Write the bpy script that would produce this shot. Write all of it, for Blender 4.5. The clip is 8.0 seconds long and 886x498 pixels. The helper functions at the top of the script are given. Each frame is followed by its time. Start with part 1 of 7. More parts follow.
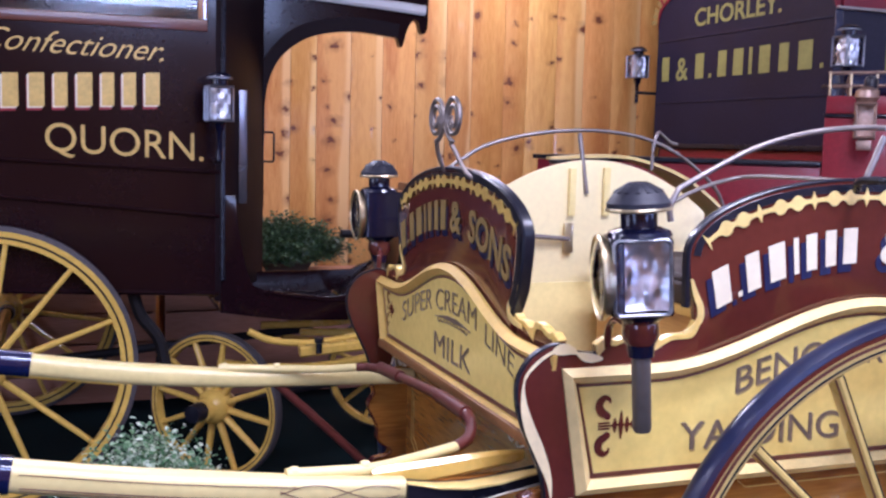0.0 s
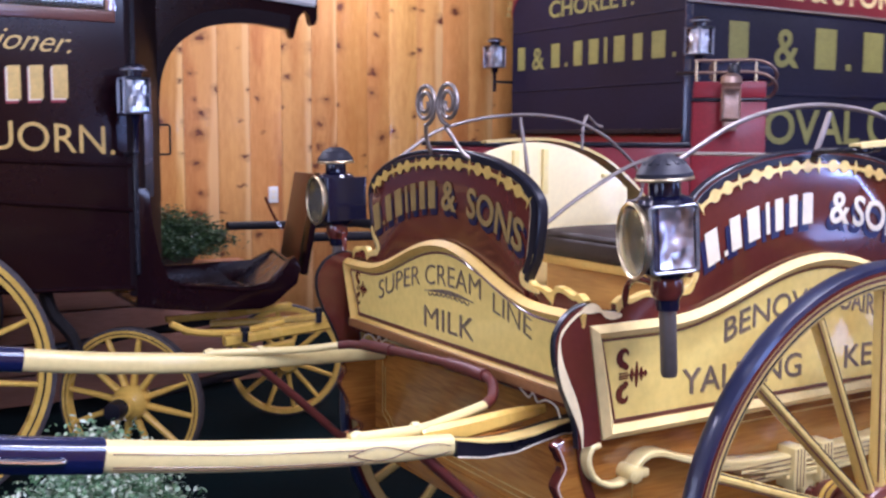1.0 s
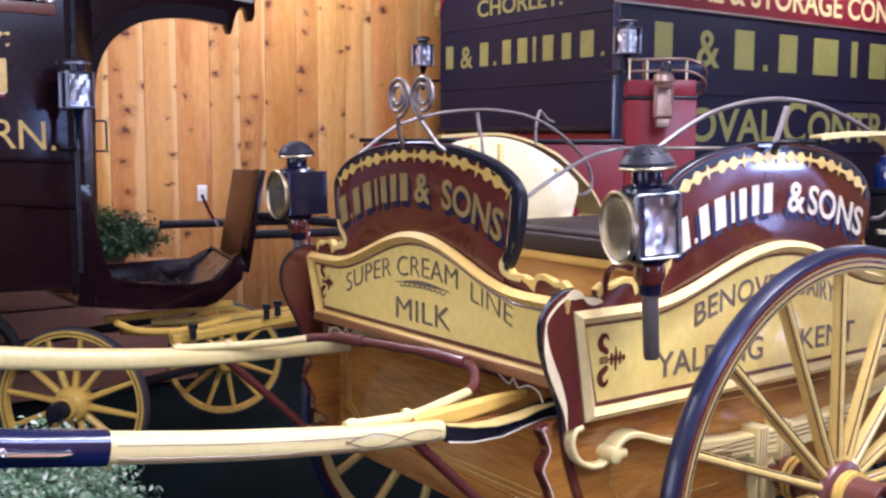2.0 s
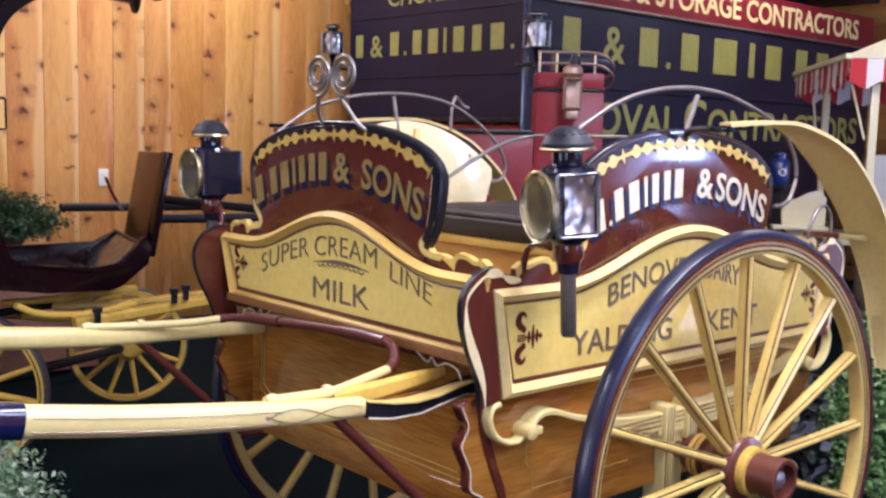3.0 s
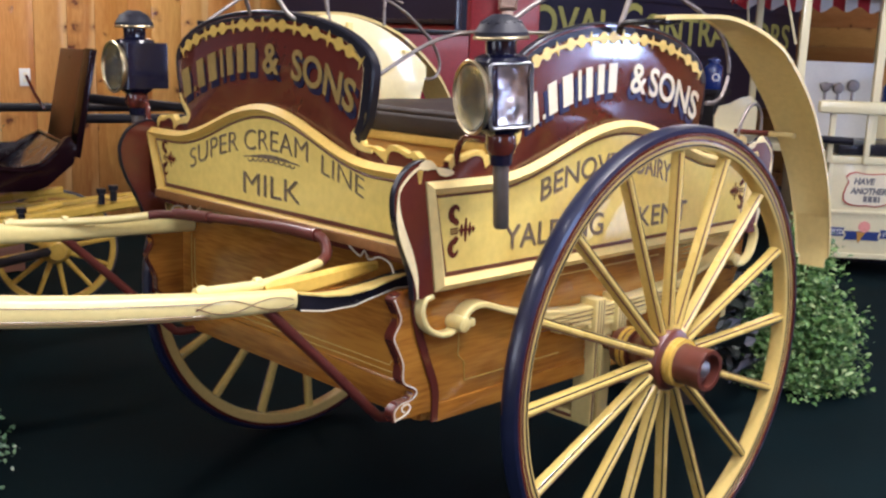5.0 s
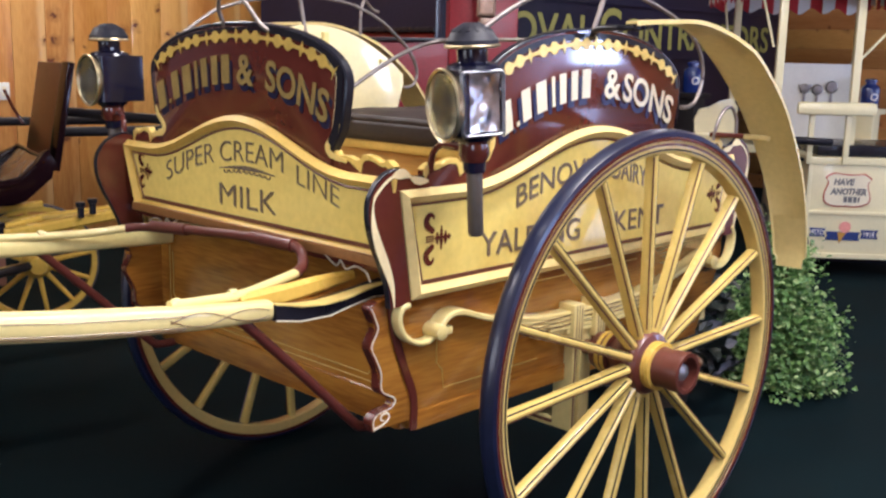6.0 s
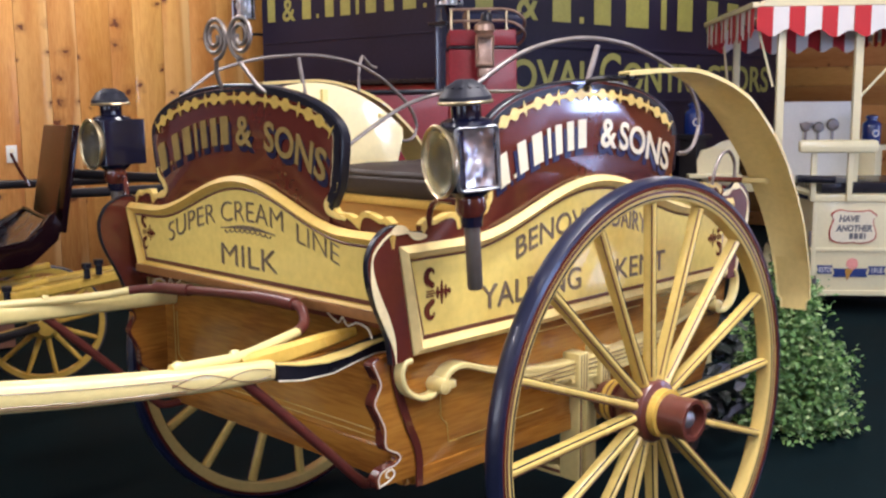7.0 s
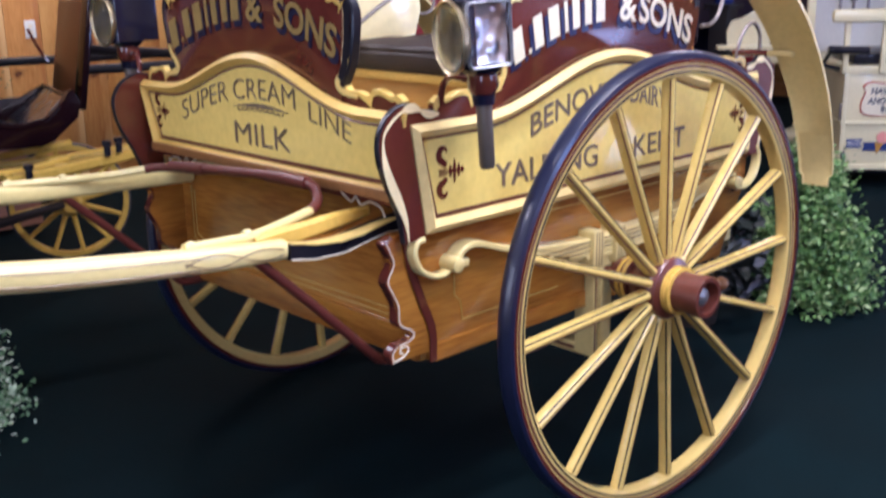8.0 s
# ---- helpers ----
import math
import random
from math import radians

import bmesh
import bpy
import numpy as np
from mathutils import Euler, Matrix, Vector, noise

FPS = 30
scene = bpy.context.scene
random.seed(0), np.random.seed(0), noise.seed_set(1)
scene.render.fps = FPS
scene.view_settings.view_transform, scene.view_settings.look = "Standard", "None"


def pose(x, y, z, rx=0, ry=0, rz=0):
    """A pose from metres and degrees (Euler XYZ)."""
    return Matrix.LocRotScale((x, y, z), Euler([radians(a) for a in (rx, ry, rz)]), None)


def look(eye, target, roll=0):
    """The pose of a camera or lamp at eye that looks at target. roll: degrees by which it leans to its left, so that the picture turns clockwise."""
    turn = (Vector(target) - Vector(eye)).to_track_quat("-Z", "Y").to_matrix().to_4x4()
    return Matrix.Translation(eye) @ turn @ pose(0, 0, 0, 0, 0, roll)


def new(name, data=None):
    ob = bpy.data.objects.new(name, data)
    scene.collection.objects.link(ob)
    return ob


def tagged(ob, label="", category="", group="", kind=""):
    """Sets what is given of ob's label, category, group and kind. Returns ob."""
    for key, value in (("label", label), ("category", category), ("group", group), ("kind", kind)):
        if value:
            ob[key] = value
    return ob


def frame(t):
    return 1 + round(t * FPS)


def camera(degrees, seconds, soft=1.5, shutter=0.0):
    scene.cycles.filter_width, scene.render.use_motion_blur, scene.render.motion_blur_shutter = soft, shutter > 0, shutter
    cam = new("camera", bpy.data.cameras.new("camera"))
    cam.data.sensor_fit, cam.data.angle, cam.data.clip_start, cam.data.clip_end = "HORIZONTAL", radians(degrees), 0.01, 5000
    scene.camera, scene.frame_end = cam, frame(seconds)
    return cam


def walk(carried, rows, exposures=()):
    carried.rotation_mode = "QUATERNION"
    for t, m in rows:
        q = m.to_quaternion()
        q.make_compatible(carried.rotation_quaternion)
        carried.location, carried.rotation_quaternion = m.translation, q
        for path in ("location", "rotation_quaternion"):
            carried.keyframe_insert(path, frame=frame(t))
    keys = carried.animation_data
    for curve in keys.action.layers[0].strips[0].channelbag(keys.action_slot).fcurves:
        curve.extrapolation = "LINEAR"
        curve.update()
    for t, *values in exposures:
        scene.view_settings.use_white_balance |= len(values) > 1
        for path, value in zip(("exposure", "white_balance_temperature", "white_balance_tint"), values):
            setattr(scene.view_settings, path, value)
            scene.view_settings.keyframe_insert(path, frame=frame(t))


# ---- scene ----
cam = camera(47.0, 8.0, soft=2.4, shutter=0.5)
PATH = [
    (0, (-1.536, -1.435, 1.536), (-0.850, 0.432, 1.329), 1.5),
    (0.5, (-1.727, -1.414, 1.509), (-0.912, 0.403, 1.324), 2.7),
    (1, (-1.993, -1.390, 1.508), (-0.975, 0.318, 1.292), 0.3),
    (1.2, (-2.046, -1.366, 1.504), (-0.986, 0.317, 1.290), -0.2),
    (2.3, (-2.162, -1.333, 1.479), (-0.953, 0.247, 1.272), 0.7),
    (2.5, (-2.169, -1.331, 1.471), (-0.927, 0.224, 1.271), 0.9),
    (3, (-2.187, -1.322, 1.454), (-0.872, 0.168, 1.232), 1.6),
    (3.5, (-2.197, -1.315, 1.440), (-0.860, 0.146, 1.160), 1.6),
    (4, (-2.192, -1.314, 1.423), (-0.835, 0.116, 1.086), 2.2),
    (4.5, (-2.181, -1.316, 1.413), (-0.808, 0.086, 1.031), 2.4),
    (4.7, (-2.178, -1.317, 1.414), (-0.796, 0.074, 1.022), 2.4),
    (5.8, (-2.160, -1.337, 1.419), (-0.750, 0.027, 1.033), 1.5),
    (6, (-2.158, -1.341, 1.420), (-0.748, 0.024, 1.041), 1.3),
    (6.5, (-2.155, -1.350, 1.429), (-0.744, 0.032, 1.116), 0.4),
    (7, (-2.146, -1.360, 1.440), (-0.738, 0.031, 1.149), -0.5),
    (7.5, (-2.132, -1.372, 1.442), (-0.753, 0.026, 1.064), -0.9),
    (8, (-2.114, -1.375, 1.448), (-0.783, 0.020, 0.916), -1.0),
]
walk(cam, [(t, look(eye, target, roll)) for t, eye, target, roll in PATH],
     [(0, -0.18, 4890, 34), (0.5, -0.16, 5030, 32), (1, -0.10, 4950, 32), (2.5, 0.07, 5130, 27), (3, -0.05, 5290, 24), (3.5, -0.06, 5560, 19), (4.5, -0.10, 5540, 17), (6, -0.04, 5670, 17), (7, -0.05, 5600, 17), (7.5, -0.05, 5850, 17), (8, -0.06, 5120, 25)])

# ---- light ----
world = bpy.data.worlds.new("world")
scene.world = world
world.use_nodes = True
sky = world.node_tree.nodes.new("ShaderNodeTexSky")
sky.sky_type, sky.sun_disc = "NISHITA", False
sky.sun_elevation, sky.sun_rotation = radians(35), radians(150)
world.node_tree.links.new(sky.outputs[0], world.node_tree.nodes["Background"].inputs[0])
world.node_tree.nodes["Background"].inputs[1].default_value = 0.08


def area_lamp(name, m, sx, sy, watts, colour):
    data = bpy.data.lights.new(name, "AREA")
    data.shape, data.size, data.size_y = "RECTANGLE", sx, sy
    data.energy, data.color = watts, colour
    ob = new(name, data)
    ob.matrix_world = m
    return ob


DAY, WARM = (0.78, 0.88, 1.0), (1.0, 0.90, 0.75)
# daylight lamps in unseen openings of the south and west walls; the narrow ones follow reflections, the rest are added:
# middle x, width, sill, head, watts
SOUTH_OPENINGS = [(-4.7, 1.7, 0.0, 2.1, 70), (-0.6, 2.4, 2.65, 3.2, 65), (0.40, 0.40, 0.80, 1.80, 13), (3.70, 0.62, 0.10, 0.42, 3), (3.70, 0.62, 1.06, 1.70, 32), (6.6, 1.5, 0.35, 2.25, 60)]
for x, w, z0, z1, watts in SOUTH_OPENINGS:
    area_lamp("south_daylight", pose(x, -2.47, (z0 + z1) / 2, 90, 0, 0), w - 0.06, z1 - z0 - 0.06, watts, DAY if w > 1 else (0.55, 0.68, 1.0))
area_lamp("west_daylight", pose(-6.92, 1.6, 1.5, 90, 0, -90), 2.6, 1.6, 62, (1.0, 0.96, 0.88))
# ceiling lamps out of view, added to brighten the wall, vans and cart
UNSEEN_LAMPS = [(-3.6, 1.0, 42), (-1.3, 3.55, 125), (0.1, -0.4, 92), (1.25, 4.72, 53), (-3.6, 3.55, 80), (4.9, 2.4, 50), (3.2, 0.6, 45), (-0.9, -1.3, 80)]
for x, y, watts in UNSEEN_LAMPS:
    area_lamp("added_ceiling_glow", pose(x, y, 3.44), 1.1, 0.26, watts, WARM)

# ---- materials ----


def mat(name, colour, rough=0.5, metal=0.0, coat=0.0, vary=0.12, scale=6.0, bump=0.15, grain=60.0, stretch=(1, 1, 1), rand=0.0, spec=0.5, dark=None):
    """A painted, metal or cloth surface: two scales of change in colour and gloss, and fine relief."""
    m = bpy.data.materials.new(name)
    m.use_nodes = True
    nt = m.node_tree
    b = nt.nodes["Principled BSDF"]
    co = nt.nodes.new("ShaderNodeTexCoord")
    mp = nt.nodes.new("ShaderNodeMapping")
    mp.inputs["Scale"].default_value = stretch
    nt.links.new(co.outputs["Object"], mp.inputs[0])
    n1, n2 = nt.nodes.new("ShaderNodeTexNoise"), nt.nodes.new("ShaderNodeTexNoise")
    n1.inputs["Scale"].default_value, n2.inputs["Scale"].default_value = scale, grain
    n1.inputs["Detail"].default_value, n2.inputs["Detail"].default_value = 6, 4
    for n in (n1, n2):
        nt.links.new(mp.outputs[0], n.inputs["Vector"])
    add = nt.nodes.new("ShaderNodeMath")
    add.operation = "ADD"
    half = nt.nodes.new("ShaderNodeMath")
    half.operation = "MULTIPLY"
    half.inputs[1].default_value = 0.5
    nt.links.new(n1.outputs[0], add.inputs[0])
    nt.links.new(n2.outputs[0], add.inputs[1])
    nt.links.new(add.outputs[0], half.inputs[0])
    ramp = nt.nodes.new("ShaderNodeValToRGB")
    ramp.color_ramp.elements[0].position, ramp.color_ramp.elements[1].position = 0.36, 0.64
    lo = dark or tuple(c * (1 - vary) for c in colour)
    hi = tuple(min(1, c * (1 + vary)) for c in colour)
    ramp.color_ramp.elements[0].color, ramp.color_ramp.elements[1].color = (*lo, 1), (*hi, 1)
    nt.links.new(half.outputs[0], ramp.inputs[0])
    out = ramp.outputs[0]
    if rand:
        info, hsv, mr = nt.nodes.new("ShaderNodeObjectInfo"), nt.nodes.new("ShaderNodeHueSaturation"), nt.nodes.new("ShaderNodeMapRange")
        mr.inputs[3].default_value, mr.inputs[4].default_value = 1 - rand, 1 + rand
        nt.links.new(info.outputs["Random"], mr.inputs[0])
        nt.links.new(mr.outputs[0], hsv.inputs["Value"])
        nt.links.new(out, hsv.inputs["Color"])
        out = hsv.outputs[0]
    nt.links.new(out, b.inputs["Base Color"])
    rr = nt.nodes.new("ShaderNodeMapRange")
    rr.inputs[3].default_value, rr.inputs[4].default_value = max(0.02, rough - 0.08), min(1, rough + 0.10)
    nt.links.new(n1.outputs[0], rr.inputs[0])
    nt.links.new(rr.outputs[0], b.inputs["Roughness"])
    b.inputs["Metallic"].default_value = metal
    b.inputs["Coat Weight"].default_value = coat
    b.inputs["Coat Roughness"].default_value = 0.06
    b.inputs["Specular IOR Level"].default_value = spec
    if bump:
        bp = nt.nodes.new("ShaderNodeBump")
        bp.inputs["Strength"].default_value, bp.inputs["Distance"].default_value = bump, 0.002
        nt.links.new(half.outputs[0], bp.inputs["Height"])
        nt.links.new(bp.outputs[0], b.inputs["Normal"])
    return m


def wood(name, light, dark, rough=0.45, coat=0.0, axis=2, ring=9.0, knots=0.0, rand=0.0, hue=0.0, span=26.0, heart=0.0):
    """Timber: long grain along one axis, broader bands, dark knots, each board different by its random number."""
    m = bpy.data.materials.new(name)
    m.use_nodes = True
    nt = m.node_tree
    b = nt.nodes["Principled BSDF"]
    co, mp = nt.nodes.new("ShaderNodeTexCoord"), nt.nodes.new("ShaderNodeMapping")
    s = [1.0, 1.0, 1.0]
    s[axis] = 0.09
    mp.inputs["Scale"].default_value = s
    info, off = nt.nodes.new("ShaderNodeObjectInfo"), nt.nodes.new("ShaderNodeVectorMath")
    sc = nt.nodes.new("ShaderNodeMath")
    sc.operation, sc.inputs[1].default_value = "MULTIPLY", 37.0 if rand else 0.0
    nt.links.new(info.outputs["Random"], sc.inputs[0])
    cx = nt.nodes.new("ShaderNodeCombineXYZ")
    for k in range(3):
        nt.links.new(sc.outputs[0], cx.inputs[k])
    nt.links.new(co.outputs["Object"], off.inputs[0])
    nt.links.new(cx.outputs[0], off.inputs[1])
    nt.links.new(off.outputs[0], mp.inputs[0])
    broad, fine = nt.nodes.new("ShaderNodeTexNoise"), nt.nodes.new("ShaderNodeTexNoise")
    broad.inputs["Scale"].default_value, fine.inputs["Scale"].default_value = ring, span * 5
    broad.inputs["Distortion"].default_value = 0.6
    for n in (broad, fine):
        n.inputs["Detail"].default_value = 5
        nt.links.new(mp.outputs[0], n.inputs["Vector"])
    mix = nt.nodes.new("ShaderNodeMix")
    mix.data_type = "FLOAT"
    mix.inputs[0].default_value = 0.4
    nt.links.new(broad.outputs[0], mix.inputs[2])
    nt.links.new(fine.outputs[0], mix.inputs[3])
    ramp = nt.nodes.new("ShaderNodeValToRGB")
    ramp.color_ramp.elements[0].position, ramp.color_ramp.elements[1].position = 0.38, 0.60
    ramp.color_ramp.elements[0].color, ramp.color_ramp.elements[1].color = (*dark, 1), (*light, 1)
    nt.links.new(mix.outputs[0], ramp.inputs[0])
    out = ramp.outputs[0]
    if heart:
        # redder heartwood against pale sapwood, in long wandering streaks along the board
        hp, hn, hr, hm = (nt.nodes.new("ShaderNode" + k) for k in ("Mapping", "TexNoise", "ValToRGB", "Mix"))
        hp.inputs["Scale"].default_value = [0.16 if k == axis else 1.0 for k in range(3)]
        hn.inputs["Scale"].default_value, hn.inputs["Detail"].default_value, hn.inputs["Distortion"].default_value = 4.2, 2.0, 0.8
        hr.color_ramp.elements[0].position, hr.color_ramp.elements[1].position = 0.49, 0.57
        nt.links.new(off.outputs[0], hp.inputs[0])
        nt.links.new(hp.outputs[0], hn.inputs["Vector"])
        nt.links.new(hn.outputs[0], hr.inputs[0])
        hm.data_type, hm.blend_type = "RGBA", "MULTIPLY"
        hm.inputs[7].default_value = (0.80, 0.66, 0.58, 1)
        amount = nt.nodes.new("ShaderNodeMath")
        amount.operation, amount.inputs[1].default_value = "MULTIPLY", heart
        nt.links.new(hr.outputs[0], amount.inputs[0])
        nt.links.new(amount.outputs[0], hm.inputs[0])
        nt.links.new(out, hm.inputs[6])
        out = hm.outputs[2]
        # a strip of pale sapwood down one edge of some boards, its inner side wandering
        raw, edge, strip, some, pale, both_ = (nt.nodes.new("ShaderNode" + k) for k in ("SeparateXYZ", "Math", "MapRange", "Math", "Mix", "Math"))
        nt.links.new(co.outputs["Object"], raw.inputs[0])
        edge.operation, edge.inputs[1].default_value = "MULTIPLY_ADD", 0.20
        nt.links.new(hn.outputs[0], edge.inputs[0])
        nt.links.new(raw.outputs[0], edge.inputs[2])
        strip.inputs[1].default_value, strip.inputs[2].default_value = 0.148, 0.176
        nt.links.new(edge.outputs[0], strip.inputs[0])
        some.operation, some.inputs[1].default_value = "LESS_THAN", 0.55
        nt.links.new(info.outputs["Random"], some.inputs[0])
        both_.operation = "MULTIPLY"
        nt.links.new(strip.outputs[0], both_.inputs[0])
        nt.links.new(some.outputs[0], both_.inputs[1])
        pale.data_type = "RGBA"
        pale.inputs[7].default_value = (0.78, 0.48, 0.175, 1)
        nt.links.new(both_.outputs[0], pale.inputs[0])
        nt.links.new(out, pale.inputs[6])
        out = pale.outputs[2]
    if rand:
        hsv, mr = nt.nodes.new("ShaderNodeHueSaturation"), nt.nodes.new("ShaderNodeMapRange")
        mr.inputs[3].default_value, mr.inputs[4].default_value = 1 - rand, 1 + rand * 0.6
        nt.links.new(info.outputs["Random"], mr.inputs[0])
        nt.links.new(mr.outputs[0], hsv.inputs["Value"])
        if hue:
            mh, far = nt.nodes.new("ShaderNodeMapRange"), nt.nodes.new("ShaderNodeMath")
            far.operation, far.inputs[1].default_value = "MULTIPLY", 7.31
            fr = nt.nodes.new("ShaderNodeMath")
            fr.operation = "FRACT"
            nt.links.new(info.outputs["Random"], far.inputs[0])
            nt.links.new(far.outputs[0], fr.inputs[0])
            mh.inputs[3].default_value, mh.inputs[4].default_value = 0.5 - hue, 0.5 + hue * 0.5
            nt.links.new(fr.outputs[0], mh.inputs[0])
            nt.links.new(mh.outputs[0], hsv.inputs["Hue"])
        nt.links.new(out, hsv.inputs["Color"])
        out = hsv.outputs[0]
    if knots:
        vo, kp = nt.nodes.new("ShaderNodeTexVoronoi"), nt.nodes.new("ShaderNodeMapping")
        flat, seen = nt.nodes.new("ShaderNodeCombineXYZ"), nt.nodes.new("ShaderNodeSeparateXYZ")
        nt.links.new(off.outputs[0], seen.inputs[0])
        nt.links.new(seen.outputs[0 if axis == 2 else 2], flat.inputs[0])
        nt.links.new(seen.outputs[axis], flat.inputs[1])
        kp.inputs["Scale"].default_value = (0.75, 0.95, 1.0)
        vo.voronoi_dimensions = "2D"
        nt.links.new(flat.outputs[0], kp.inputs[0])
        wob, wsc, wadd = nt.nodes.new("ShaderNodeTexNoise"), nt.nodes.new("ShaderNodeVectorMath"), nt.nodes.new("ShaderNodeVectorMath")
        wob.inputs["Scale"].default_value = 22
        wsc.operation, wsc.inputs["Scale"].default_value = "SCALE", 0.075
        nt.links.new(kp.outputs[0], wob.inputs["Vector"])
        nt.links.new(wob.outputs["Color"], wsc.inputs[0])
        nt.links.new(wsc.outputs[0], wadd.inputs[0])
        nt.links.new(kp.outputs[0], wadd.inputs[1])
        vo.inputs["Scale"].default_value = 6.4
        nt.links.new(wadd.outputs[0], vo.inputs["Vector"])
        kr = nt.nodes.new("ShaderNodeValToRGB")
        e = kr.color_ramp.elements
        e[0].position, e[1].position = 0.065, 0.27
        e[0].color, e[1].color = (1, 1, 1, 1), (0, 0, 0, 1)
        mid = e.new(0.105)
        mid.color = (0.40, 0.40, 0.40, 1)
        pick, gate = nt.nodes.new("ShaderNodeSeparateColor"), nt.nodes.new("ShaderNodeMath")
        nt.links.new(vo.outputs["Color"], pick.inputs[0])
        big, share = nt.nodes.new("ShaderNodeMapRange"), nt.nodes.new("ShaderNodeMath")
        big.inputs[3].default_value, big.inputs[4].default_value = 0.35, 1.55
        share.operation = "DIVIDE"
        nt.links.new(pick.outputs[1], big.inputs[0])
        nt.links.new(vo.outputs["Distance"], share.inputs[0])
        nt.links.new(big.outputs[0], share.inputs[1])
        nt.links.new(share.outputs[0], kr.inputs[0])
        gate.operation, gate.inputs[1].default_value = "LESS_THAN", knots
        nt.links.new(pick.outputs[0], gate.inputs[0])
        both = nt.nodes.new("ShaderNodeMath")
        both.operation = "MULTIPLY"
        nt.links.new(kr.outputs[0], both.inputs[0])
        nt.links.new(gate.outputs[0], both.inputs[1])
        km = nt.nodes.new("ShaderNodeMix")
        km.data_type = "RGBA"
        nt.links.new(both.outputs[0], km.inputs[0])
        nt.links.new(out, km.inputs[6])
        km.inputs[7].default_value = (0.125, 0.034, 0.010, 1)
        out = km.outputs[2]
    nt.links.new(out, b.inputs["Base Color"])
    b.inputs["Roughness"].default_value = rough
    b.inputs["Coat Weight"].default_value = coat
    b.inputs["Coat Roughness"].default_value = 0.08
    bp = nt.nodes.new("ShaderNodeBump")
    bp.inputs["Strength"].default_value, bp.inputs["Distance"].default_value = 0.12, 0.002
    nt.links.new(mix.outputs[0], bp.inputs["Height"])
    nt.links.new(bp.outputs[0], b.inputs["Normal"])
    return m


def glass_mat(name, colour=(1, 1, 1), rough=0.02):
    m = bpy.data.materials.new(name)
    m.use_nodes = True
    b = m.node_tree.nodes["Principled BSDF"]
    b.inputs["Base Color"].default_value = (*colour, 1)
    b.inputs["Transmission Weight"].default_value = 1.0
    b.inputs["Roughness"].default_value = rough
    b.inputs["IOR"].default_value = 1.45
    return m


CREAM = mat("cream_paint", (0.75, 0.575, 0.150), 0.24, coat=0.45, vary=0.09, scale=2.4, bump=0.10, grain=45)
CREAM_MID = mat("side_moulding_paint", (0.74, 0.57, 0.22), 0.45, coat=0.0, spec=0.35, vary=0.10, scale=5)
CREAM_PALE = mat("pale_cream_paint", (0.76, 0.63, 0.255), 0.30, coat=0.3, vary=0.06, scale=4, bump=0.06)
# pale cream again, lightened to hold the light falling on the inner boards
LINING_LIT = mat("lit_cream_lining_paint", (0.85, 0.74, 0.40), 0.32, coat=0.3, vary=0.05, scale=4, bump=0.04)
CREAM_LINE = mat("moulding_paint", (0.64, 0.42, 0.085), 0.48, coat=0.0, spec=0.35, vary=0.10)
MAROON = mat("maroon_paint", (0.100, 0.021, 0.014), 0.16, coat=0.8, vary=0.08, scale=3, bump=0.03)
BROWN_STRIP = mat("brown_moulding_paint", (0.235, 0.105, 0.032), 0.42, spec=0.35, vary=0.15, scale=8)
IRON_RED = mat("maroon_iron_paint", (0.105, 0.024, 0.017), 0.40, coat=0.1, spec=0.35, vary=0.15, scale=14)
MAROON_LINE = mat("maroon_line", (0.125, 0.042, 0.024), 0.3, coat=0.4)
BLACK = mat("black_paint", (0.010, 0.010, 0.016), 0.28, coat=0.05, spec=0.3, vary=0.2, bump=0.04)
# dark rubber; the blue of reflected daylight is put into its colour
TYRE = mat("tyre_rubber_daylight_blue", (0.009, 0.012, 0.036), 0.30, coat=0.25, vary=0.2, scale=8, bump=0.10, spec=0.6)
GOLD = mat("gold_leaf", (0.76, 0.57, 0.18), 0.32, metal=0.1, vary=0.12, scale=18)
GILT = mat("yellow_gilding", (0.74, 0.53, 0.13), 0.30, metal=0.1, coat=0.3, vary=0.12, scale=18)
GILT_OLD = mat("old_yellow_gilding", (0.60, 0.41, 0.085), 0.36, metal=0.1, vary=0.15, scale=18)
WHITE_EDGE = mat("ivory_edging", (0.80, 0.72, 0.52), 0.3, vary=0.06)
LETTER_DARK = mat("grey_brown_lettering", (0.14, 0.10, 0.065), 0.4, vary=0.25, scale=30)
LETTER_SHADE = mat("olive_letter_shade", (0.27, 0.20, 0.075), 0.4, vary=0.25, scale=30)
LETTER_WHITE = mat("ivory_lettering", (0.74, 0.66, 0.45), 0.35, vary=0.05)
LETTER_BLUE = mat("blue_letter_shade", (0.007, 0.009, 0.050), 0.38, vary=0.2)
LETTER_OLD = mat("old_gold_lettering", (0.25, 0.170, 0.046), 0.4, vary=0.2, scale=20)
LETTER_NAVY = mat("navy_letter_shade", (0.007, 0.008, 0.034), 0.3, vary=0.2)
LETTER_GOLD = mat("gilt_lettering", (0.60, 0.41, 0.10), 0.35, metal=0.15, vary=0.15, scale=20)
OAK = wood("varnished_oak", (0.43, 0.185, 0.024), (0.21, 0.070, 0.009), 0.2, coat=0.7, axis=0, ring=7)
OAK_CROSS = wood("varnished_oak_front", (0.40, 0.178, 0.024), (0.21, 0.072, 0.009), 0.2, coat=0.7, axis=1, ring=7)
PINE_SEAT = wood("yellow_pine_seat", (0.58, 0.31, 0.055), (0.42, 0.20, 0.03), 0.4, coat=0.1, axis=1)
BRASS = mat("polished_brass", (0.60, 0.50, 0.30), 0.33, metal=1.0, vary=0.1, bump=0.04)
